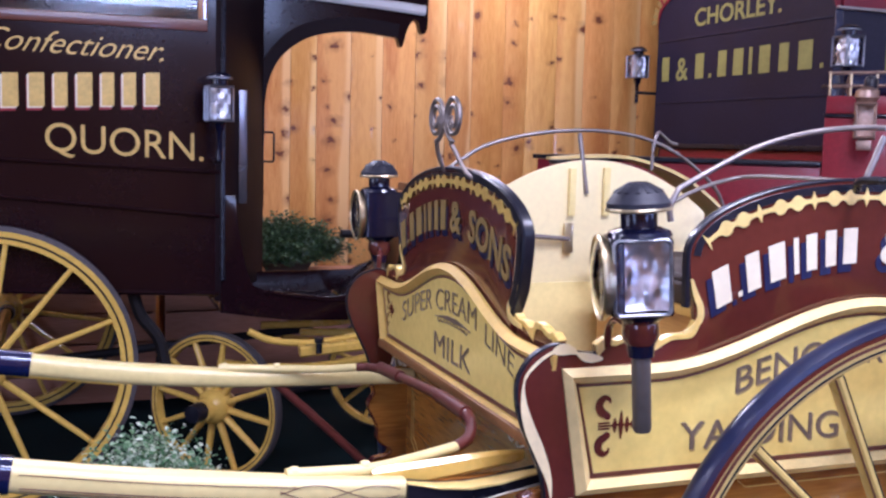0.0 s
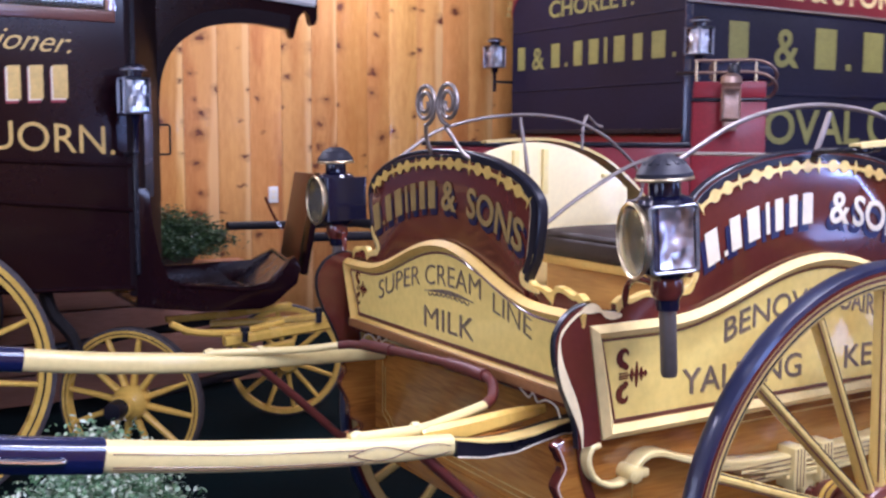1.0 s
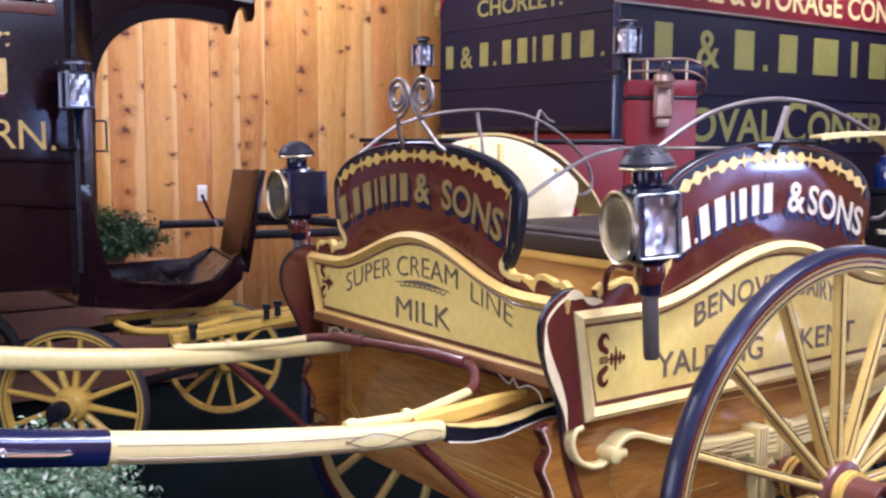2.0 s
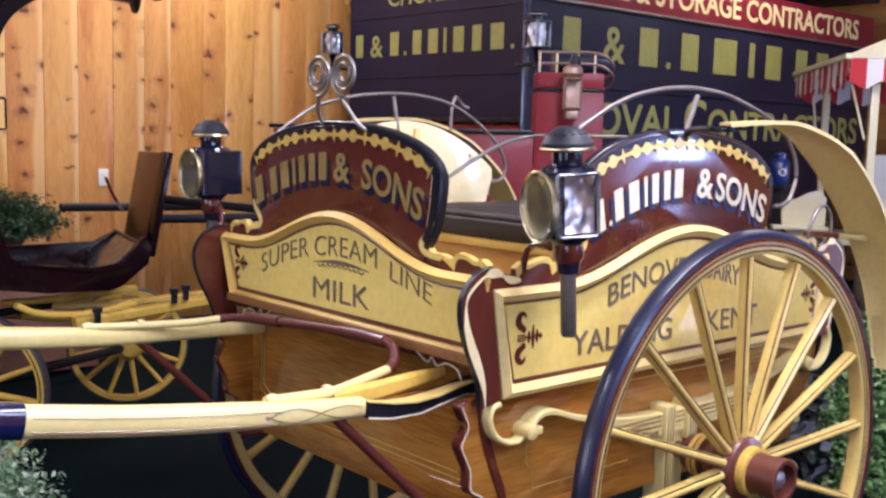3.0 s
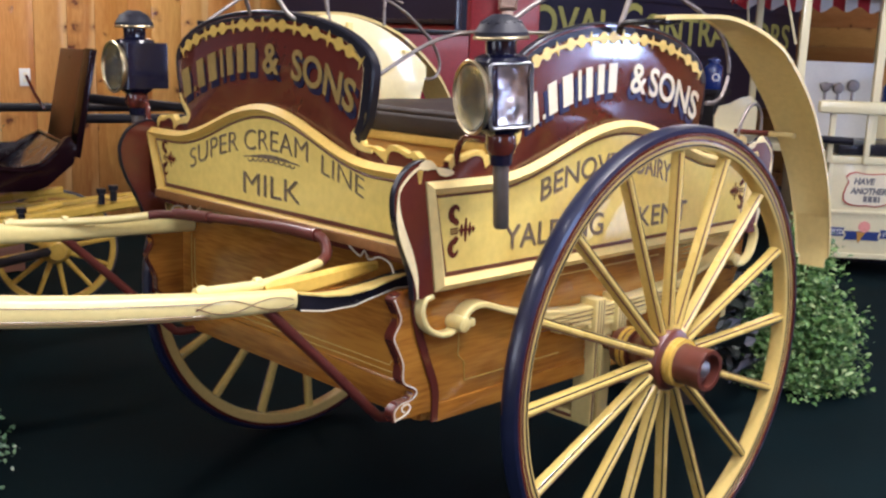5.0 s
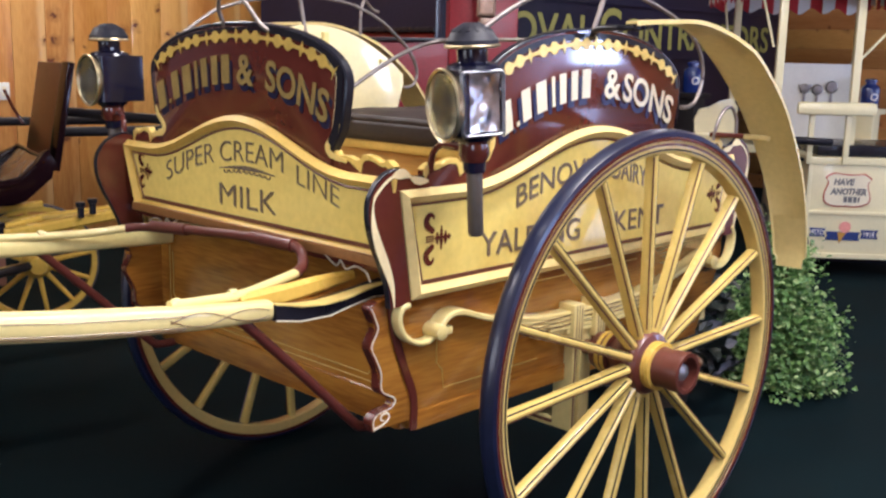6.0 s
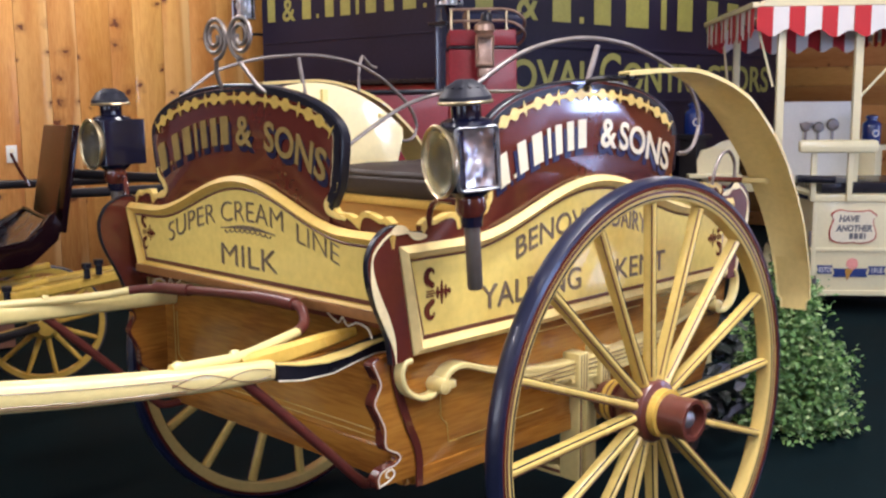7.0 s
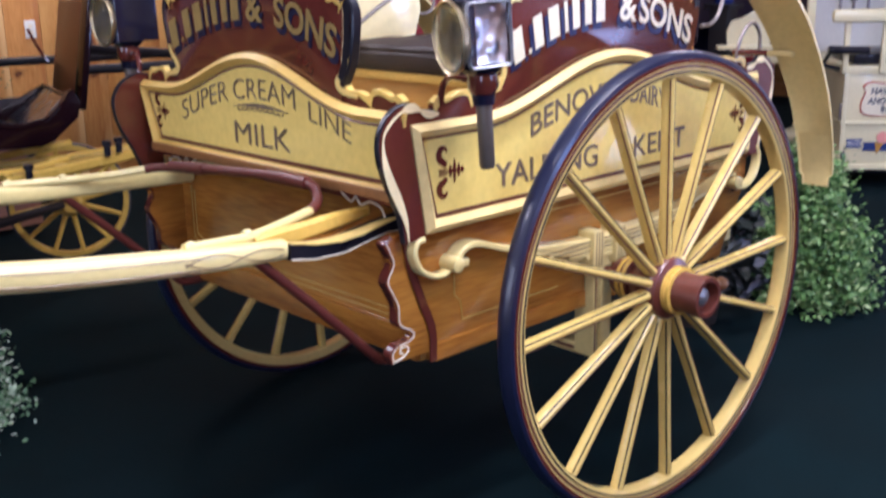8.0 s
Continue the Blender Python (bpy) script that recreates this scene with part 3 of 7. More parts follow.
def front_panel():
    u0, u1 = 0.198, 1.318
    foot = {"draw": (0.036, 0.054)}
    args = (0.968, 1.158, YC, 0.42, 0.100)
    out = panel_outline(u0, u1, *args, **foot)
    pan = part("front_panel", slab(panel_outline(u0, u1, *args, inset=0.012, **foot), "x", XF + 0.004, XF + 0.03), CREAM, float_, "cream front panel with painted words")
    part("moulding", framed(out, panel_outline(u0, u1, *args, inset=0.026, **foot), "x", XF - 0.014, XF + 0.006), CREAM_LINE, pan, "ochre moulding")
    part("lining", framed(panel_outline(u0, u1, *args, inset=0.028, **foot), panel_outline(u0, u1, *args, inset=0.037, **foot), "x", XF + 0.002, XF + 0.006), MAROON_LINE, pan, "brown painted line")
    part("lower_strip", box(XF - 0.0165, XF + 0.003, u0 + 0.037, u1 - 0.055, 0.9665, 0.9885, 0.003), BROWN_STRIP, pan, "brown lower moulding")
    part("lower_band", slab([(u0 + 0.065, 0.998), (u1 - 0.083, 0.998), (u1 - 0.080, 1.008), (u0 + 0.063, 1.008)], "x", XF + 0.0015, XF + 0.006), MAROON_LINE, pan, "brown painted band")

    for ink, dy, dz, back in ((LETTER_SHADE, 0.0030, -0.0032, 0.0008), (LETTER_DARK, 0.0, 0.0, 0.0)):
        for word, mid, wide, high, lift, bend in (("SUPER", -0.2575, 0.227, 0.074, 0.0, 0.60), ("CREAM", 0.0165, 0.259, 0.074, 0.0, 0.60), ("LINE", 0.275, 0.150, 0.067, -0.014, 0.47)):
            text(word, high, on_front(XF + 0.004 + back, 0.735 - dy, 1.146 + dz), ink, "letter", pan, lambda u, v: (u + mid, v + lift - bend * (u + mid) ** 2), -0.0015, wide)
        text("MILK", 0.080, on_front(XF + 0.004 + back, 0.735 - dy, 1.030 + dz), ink, "letter", pan, None, -0.0009, 0.235)
    dash = [(u, 0.012 * math.cos(u * 11), 0.25 + math.cos(u * 13) ** 2) for u in [-0.115 + 0.23 * k / 22 for k in range(23)]]
    part("dash", moved(wavy(dash, 0.0045, "z", 0, 0.0015), on_front(XF + 0.004, 0.735, 1.118)), LETTER_DARK, pan, smooth=False)
    for k in range(9):
        u = -0.088 + 0.022 * k
        bow = [(u + 0.009 * math.cos(a), 0.012 * math.cos(u * 11) - 0.006 - 0.007 * math.sin(a), 1.0) for a in [math.pi * q / 8 for q in range(9)]]
        part("dash_scallop", moved(wavy(bow, 0.0013, "z", 0, 0.0015), on_front(XF + 0.004, 0.735, 1.118)), LETTER_DARK, pan, smooth=False)
    flourish(on_front(XF + 0.004, 1.235, 1.078), pan, 0.85)
    return pan


def front_board():
    half, sh, top, mid = 0.401, 1.352, 1.477, 0.775
    out = arch_outline(mid, half, 0.352, 1.10, sh, top)
    b = part("front_board", slab(out, "x", XF + 0.010, XF + 0.032, 0.003), MAROON, float_, "arched maroon name board")
    cap = [(XF + 0.021, mid + (half + 0.002) * math.cos(a), sh + (top - sh) * math.sin(a)) for a in [math.pi * k / 40 for k in range(41)]]
    drop_line = [(0.0, sh - 0.03), (-0.004, 1.30), (-0.014, 1.25), (-0.032, 1.22), (-0.049, 1.195)]
    cap = [(XF + 0.021, mid + half + u, v) for u, v in reversed(drop_line)] + cap + [(XF + 0.021, mid - half - u, v) for u, v in drop_line]
    part("cap_rail", sweep(cap, rect(0.012, 0.026, 0.3), up=(1, 0, 0)), BLACK, b, "black cap rail")
    wide = [(XF + 0.009, mid + (half - 0.012) * math.cos(a), sh + (top - sh - 0.012) * math.sin(a)) for a in [math.pi * k / 40 for k in range(41)]]
    part("black_border", sweep(wide, rect(0.008, 0.003, 0.2), up=(1, 0, 0)), BLACK, b, "black painted border", smooth=False)
    band = [(mid - half + q, z, 0.90) for q, z in ((0.036, 1.215), (0.017, 1.25), (0.008, 1.30))] + [(mid - (half - 0.003) * math.cos(a), sh + (top - sh) * math.sin(a), 0.90 - 0.62 * a / 1.5) for a in [0.06 * k for k in range(1, 26)]]
    part("black_band", wavy([(u + 0.011 * k, v - 0.002, k) for u, v, k in band], 0.0115, "x", XF + 0.0072, XF + 0.0096), BLACK, b, "black painted band", smooth=False)
    part("band_line", sweep([(XF + 0.0085, u + 0.0235 * k, v - 0.002 - 0.012 * (1 - k)) for u, v, k in band[:14]], rect(0.0026, 0.0026, 0.2), up=(1, 0, 0)), CREAM_EDGE, b, "cream painted line", smooth=False)
    for k in (1, -1):
        curl = smooth_line([(mid + k * (half + u), 0, v) for u, v in ((-0.016, 1.262), (-0.026, 1.240), (-0.046, 1.222), (-0.056, 1.206), (-0.046, 1.192), (-0.020, 1.184), (0.010, 1.180))], 5)
        part("foot_curl", wavy([(q.x, q.z, 0.5 + 0.6 * math.sin(math.pi * i / (len(curl) - 1))) for i, q in enumerate(curl)], 0.0072, "x", XF + 0.0075, XF + 0.0095), GOLD, b, "gilt painted curl", smooth=False)
    bead_row(mid, half, sh, top, 0.029, on_front(XF + 0.0075, 0, 0) @ Matrix.Scale(-1, 4, (1, 0, 0)), 6, GILT_OLD, b)

    for mt, dy, dz, dx in ((LETTER_NAVY, -0.009, -0.015, 0.009), (LETTER_OLD, 0.0, 0.0, 0.0075)):
        at = on_front(XF + dx, mid + dy, 1.334 + dz)
        name_bars(0.070, at, mt, b, fan)
        text("&", 0.102, at, mt, "letter", b, lambda u, v: fan(u + 0.034, v), 0.0018, 0.066)
        text("SONS", 0.098, at, mt, "letter", b, lambda u, v: fan(u + 0.229, v), 0.0018, 0.226)
    return b


def side_panel(face, out_way):
    """out_way -1: the near side, looking to -y; +1: the far side."""
    s = -out_way
    pan_args = (0.890, 1.132, 0.0, 0.50, 0.112)
    u0, u1 = -0.697, 0.705
    foot = {"draw": (0.038, 0.030)}
    pan = part("side_panel", slab(panel_outline(u0, u1, *pan_args, inset=0.012, **foot), "y", face + s * 0.004, face + s * 0.03), CREAM, float_, "cream side panel with painted words")
    part("moulding", framed(panel_outline(u0, u1, *pan_args, **foot), panel_outline(u0, u1, *pan_args, inset=0.028, **foot), "y", face - s * 0.014, face + s * 0.006), CREAM_MID, pan, "pale cream moulding")
    part("lining", framed(panel_outline(u0, u1, *pan_args, inset=0.030, **foot), panel_outline(u0, u1, *pan_args, inset=0.038, **foot), "y", face + s * 0.002, face + s * 0.006), MAROON_LINE, pan, "brown painted line")
    if s > 0:
        part("lower_band", slab([(u0 + 0.066, 0.920), (u1 - 0.058, 0.920), (u1 - 0.058, 0.929), (u0 + 0.065, 0.929)], "y", face + 0.0015, face + 0.006), MAROON_LINE, pan, "brown painted band")

        def arch(u, v, off):
            return u + off, v - 0.62 * (u + off) ** 2

        for ink, dx, dz, back in ((LETTER_SHADE, 0.0036, -0.0036, 0.0008), (LETTER_DARK, 0.0, 0.0, 0.0)):
            at = on_side(-0.030 + dx, face + 0.004 + back, 1.112 + dz)
            text("BENOVER", 0.075, at, ink, "letter", pan, lambda u, v: arch(u, v, -0.106), 0.0, 0.360)
            text("DAIRY", 0.075, at, ink, "letter", pan, lambda u, v: arch(u, v, 0.184), 0.0, 0.160)
            text("YALDING", 0.080, on_side(-0.249 + dx, face + 0.004 + back, 0.958 + dz), ink, "letter", pan, None, 0.0, 0.378)
            text("KENT", 0.080, on_side(0.214 + dx, face + 0.004 + back, 0.958 + dz), ink, "letter", pan, None, 0.0, 0.236)
        flourish(on_side(-0.603, face + 0.004, 1.018), pan)
        flourish(on_side(0.632, face + 0.004, 1.018) @ Matrix.Scale(-1, 4, (1, 0, 0)), pan)
    return pan


def side_board(face, out_way):
    s = -out_way
    half, sh, top, mid = 0.408, 1.335, 1.482, -0.022
    def crest(x):
        return 1.497 - 1.0 * (x + 0.06) ** 2

    back_end = [(0.287, 1.10), (0.300, 1.20), (0.324, 1.270), (0.338, 1.310)]
    ridge = [0.335 - 0.830 * k / 30 for k in range(31)]
    low = [(-0.495, 1.10)] + [(u - 0.006, v) for u, v in back_end] + [(x - 0.004, crest(x) - 0.006) for x in ridge]
    b = part("side_board", slab(arch_outline(mid, half, 0.385, 1.10, sh, top) if s > 0 else low, "y", face + s * 0.010, face + s * 0.024, 0.002), MAROON, float_, "arched maroon name board")
    if s > 0:
        inner = arch_outline(mid, half - 0.012, 0.372, 1.10, sh, top - 0.012)
    else:
        inner = [(-0.50, 1.10)] + back_end + [(x, crest(x)) for x in ridge]
    part("inner_lining", slab(inner, "y", face + s * 0.024, face + s * 0.034, 0.002), LINING_LIT, b, "cream painted inner face")
    cap = [(mid + half, face + s * 0.020, sh - 0.10)] + [(mid + (half + 0.002) * math.cos(a), face + s * 0.020, sh + (top - sh) * math.sin(a)) for a in [math.pi * k / 40 for k in range(41)]] + [(mid - half, face + s * 0.020, sh - 0.10)]
    if s > 0:
        part("cap_rail", sweep(cap, rect(0.010, 0.020, 0.3), up=(0, 1, 0)), BLACK, b, "narrow cap rail")
    for x in (-0.135, -0.02, 0.23):
        low = 1.33 if x < 0.1 else 1.38
        part("rib", box(x - 0.011, x + 0.011, face + s * 0.034 if s > 0 else face + s * 0.048, face + s * 0.048 if s > 0 else face + s * 0.034, low, (sh + (top - sh) * math.sqrt(1 - ((x - mid) / half) ** 2) if s > 0 else crest(x)) - 0.02, 0.003), CREAM_PALE, b, "cream batten")
    if s > 0:
        wide = [(mid + (half - 0.014) * math.cos(a), face + 0.009, sh + (top - sh - 0.014) * math.sin(a)) for a in [math.pi * k / 40 for k in range(41)]]
        part("black_border", sweep(wide, rect(0.016, 0.003, 0.2), up=(0, 1, 0)), BLACK, b, "blue-black painted border", smooth=False)
        curl = smooth_line([(mid - u, 0, v) for u, v in ((half - 0.004, 1.290), (half - 0.014, 1.262), (half - 0.026, 1.236), (half - 0.026, 1.212), (half - 0.010, 1.194), (half + 0.010, 1.188))], 5)
        part("foot_curl", wavy([(q.x, q.z, 0.4 + 0.7 * math.sin(math.pi * i / (len(curl) - 1))) for i, q in enumerate(curl)], 0.0068, "y", face + 0.0065, face + 0.0090), GOLD, b, "gilt painted curl", smooth=False)
        bead_row(mid, half, sh, top, 0.033, on_side(0, face + 0.0075, 0), 6, GOLD, b)

        for mt, dx, dz, dy in ((LETTER_BLUE, -0.011, -0.017, 0.009), (LETTER_WHITE, 0.0, 0.0, 0.0075)):
            at = on_side(-0.008 + dx, face + dy, 1.316 + dz)
            name_bars(0.072, at, mt, b, fan)
            text("&", 0.106, at, mt, "letter", b, lambda u, v: fan(u + 0.066, v), 0.0018, 0.070)
            text("SONS", 0.101, at, mt, "letter", b, lambda u, v: fan(u + 0.232, v), 0.0018, 0.236)
    return b


def corner_post(x, y, sx, s, far=False):
    """A shaped upright at a corner of the body: maroon board along the side, black edge, ivory painted leaf border."""
    curve = [(0.065, 1.158), (0.030, 1.162), (-0.008, 1.176), (-0.042, 1.172), (-0.078, 1.152), (-0.102, 1.115), (-0.103, 1.070), (-0.088, 1.023), (-0.064, 0.975), (-0.042, 0.926), (-0.030, 0.880)] if far else [(0.065, 1.156), (0.030, 1.160), (-0.006, 1.176), (-0.038, 1.172), (-0.070, 1.152), (-0.092, 1.115), (-0.092, 1.070), (-0.078, 1.023), (-0.056, 0.975), (-0.037, 0.926), (-0.030, 0.880)]
    prof = [(x + sx * u, v) for u, v in curve + [(0.03, 0.88), (0.03, 1.12), (0.075, 1.13)]]
    p = part("corner_post", slab(prof, "y", y - 0.0065, y + 0.0065), MAROON if sx > 0 else IRON_RED, float_, "shaped maroon corner post")
    rim = smooth_line([(x + sx * u, y, v) for u, v in curve], 6)
    part("edge", sweep(rim, rect(0.005, 0.0140, 0.2), up=(0, 1, 0)), BLACK, p, "black edge")
    line = smooth_line([(x + sx * (u + 0.011), 0, v - 0.009 * (v > 1.14)) for u, v in curve], 6)
    n = len(line)
    leaf = []
    for i, q in enumerate(line):
        f = i / (n - 1)
        k = (0.25 + 1.0 * abs(math.sin(2 * math.pi * f / 0.30)) ** 0.8 * (0.55 + 0.45 * f / 0.30)) if f < 0.30 else (0.18 + 0.12 * (f < 0.5) + 1.0 * max(0.0, math.sin(math.pi * (f - 0.52) / 0.46)) ** 1.2)
        leaf.append((q.x, q.z, k))
    yo = y - s * 0.0069
    part("edging", wavy(leaf, 0.0095, "y", *sorted((yo, yo - s * 0.0016))), CREAM_EDGE, p, "cream painted leaf border", smooth=False)
    return p


def fret(axis, face, out, u0, u1, deep):
    """A low shaped board on top of a panel, from a corner (u0) to the foot of a name board (u1), with gilt leaves."""
    lift = 0.017 if axis == "x" else 0.009
    top = [(0.0, 1.160), (0.10, 1.172), (0.18, 1.166), (0.34, 1.176), (0.47, 1.178), (0.52, 1.168), (0.60, 1.164), (0.74, 1.173), (0.86, 1.176), (0.94, 1.188), (1.0, 1.222)]
    top = [(a, v + lift * (1 - a**6)) for a, v in top]
    top = [(q.x, q.z) for q in smooth_line([(u0 + (u1 - u0) * a, 0, v) for a, v in top], 5)]
    f = part("fret_board", slab(top + [(u1, 1.10), (u0, 1.10)], axis, face, face + deep), MAROON, float_, "low maroon fret board with gilt leaves")
    n = len(top)
    under = [(u, v - 0.0055 - 0.021 * (1 - abs(math.sin(2.0 * math.pi * i / (n - 1)))) ** 1.3 * (1 if 0 < i < n - 1 else 0.6)) for i, (u, v) in enumerate(top)]
    lo = face + out * 0.0004
    part("gilt_leaf", slab([(u, v + 0.001) for u, v in top] + under[::-1], axis, *sorted((lo, lo + out * 0.0016))), GILT, f, "gilt painted leaves", smooth=False)
    pts = [(face + deep / 2, u, v + 0.002) if axis == "x" else (u, face + deep / 2, v + 0.002) for u, v in top]
    part("edge", sweep(pts, rect(abs(deep) + 0.003, 0.004, 0.2), up=(0, 0, 1)), GILT, f, "gilt top edge")


def body():
    front_panel()
    front_board()
    for face, way in ((YS, -1), (2 * YC - YS, 1)):
        side_panel(face, way)
        side_board(face, way)
        s = -way
        # lower side of varnished oak with a fretted front edge
        out = [(-0.66, 0.90), (-0.735, 0.892), (-0.757, 0.880), (-0.746, 0.858), (-0.737, 0.830), (-0.755, 0.796), (-0.742, 0.765), (-0.727, 0.732), (-0.724, 0.690), (-0.690, 0.668), (-0.684, 0.655), (-0.698, 0.645), (-0.732, 0.640), (-0.748, 0.625), (-0.745, 0.603), (0.60, 0.572), (0.72, 0.78), (0.735, 0.90)]
        y0, y1 = (face + 0.030, face + 0.052) if s > 0 else (face - 0.052, face - 0.030)
        side = part("side_wall", slab(out, "y", y0, y1, 0.003), OAK, float_, "varnished oak side with fretted front edge")
        lip = smooth_line([(u, (y0 + y1) / 2, v) for u, v in out[1:15]], 5)
        part("edging", sweep(lip, rect(0.0035, 0.026, 0.2), up=(0, 1, 0)), MAROON, side, "maroon fretted edge")
        fy = y0 - 0.0012 if s > 0 else y1 + 0.0012
        part("fine_line", sweep(smooth_line([(u + 0.006, fy, v) for u, v in out[2:15]], 5), rect(0.003, 0.002, 0.2), up=(0, 1, 0)), WHITE_EDGE, side, "ivory fine line", smooth=False)
        foot = smooth_line([(-0.742, fy, 0.606), (-0.712, fy, 0.612), (-0.696, fy, 0.624), (-0.702, fy, 0.636), (-0.718, fy, 0.634), (-0.720, fy, 0.624), (-0.712, fy, 0.620)], 5)
        part("foot_scroll", sweep(foot, rect(0.004, 0.002, 0.2), up=(0, 1, 0)), WHITE_EDGE, side, "ivory painted scroll", smooth=False)
        strap = [(-0.697, fy - s * 0.002, 0.885), (-0.684, fy - s * 0.002, 0.813), (-0.653, fy - s * 0.002, 0.729), (-0.624, fy - s * 0.002, 0.656), (-0.622, fy - s * 0.002, 0.578)]
        part("strap", sweep(smooth_line(strap, 6), rect(0.006, 0.022, 0.3), up=(1, 0, 0)), MAROON, side, "maroon iron strap")
        part("sill_board", box(-0.615, 0.60, y0 - 0.004 if s > 0 else y1 - 0.003, y0 + 0.003 if s > 0 else y1 + 0.004, 0.574, 0.618, 0.002), OAK, side)
        for line in ([(-0.55, 0.84), (-0.55, 0.72), (-0.53, 0.70), (-0.525, 0.655), (-0.18, 0.655)], [(-0.28, 0.875), (-0.26, 0.86), (0.25, 0.86)]):
            part("lining", sweep([(u, fy, v) for u, v in line], rect(0.0021, 0.002, 0.2), up=(0, 1, 0)), GILT_OLD, side, "fine gold line", smooth=False)
        corner_post(-0.690 if s > 0 else -0.706, face + s * 0.010, 1, s, s < 0)
        corner_post(0.722, face + s * 0.010, -1, s)
        for x0, x1 in ((-0.625, -0.405), (0.645, 0.362)):
            fret("y", face + s * 0.008, -s, x0, x1, s * 0.016)
    for y0, y1 in ((0.222, 0.424), (1.300, 1.126)):
        fret("x", XF + 0.018, -1, y0, y1, 0.016)
    # lower front, tailboard, floor
    fw = part("front_wall", slab([(0.252, 0.575), (1.268, 0.575), (1.268, 0.985), (0.252, 0.985)], "x", -0.640, -0.615), OAK_CROSS, float_, "varnished oak front wall")
    part("sill_board", box(-0.650, -0.638, 0.254, 1.266, 0.577, 0.650, 0.002), OAK_CROSS, fw)
    for inset in (0.0, 0.016):
        ln = [(0.30 + inset, 0.86 - inset), (0.30 + inset, 0.70 + inset), (0.33 + inset, 0.685 + inset), (0.345 + inset, 0.665 + inset), (1.175 - inset, 0.665 + inset), (1.19 - inset, 0.685 + inset), (1.22 - inset, 0.70 + inset), (1.22 - inset, 0.86 - inset)]
        part("lining", sweep([(-0.6412, u, v) for u, v in ln], rect(0.0020, 0.002, 0.2), up=(1, 0, 0)), GILT_OLD, fw, "fine gold line", smooth=False)
    part("front_shelf", box(-0.70, -0.60, 0.215, 1.305, 0.945, 0.968, 0.004), MAROON, float_, "maroon shelf under the front panel")
    part("floor_board", box(-0.62, 0.60, 0.25, 1.27, 0.572, 0.600, 0.002), OAK, float_)
    part("tailboard", box(0.705, 0.73, 0.235, 1.285, 0.80, 1.13, 0.003), OAK_CROSS, float_, "varnished oak tailboard")
    for y0, y1 in ((0.254, 0.264), (1.256, 1.266)):
        part("inner_face", box(-0.61, 0.70, y0, y1, 0.602, 1.135, 0.002), CREAM_PALE, float_, "cream inner face")
    part("front_backing", box(XF + 0.033, XF + 0.050, 0.235, 1.285, 0.968, 1.15, 0.002), CREAM_PALE, float_, "cream inner face")


body()


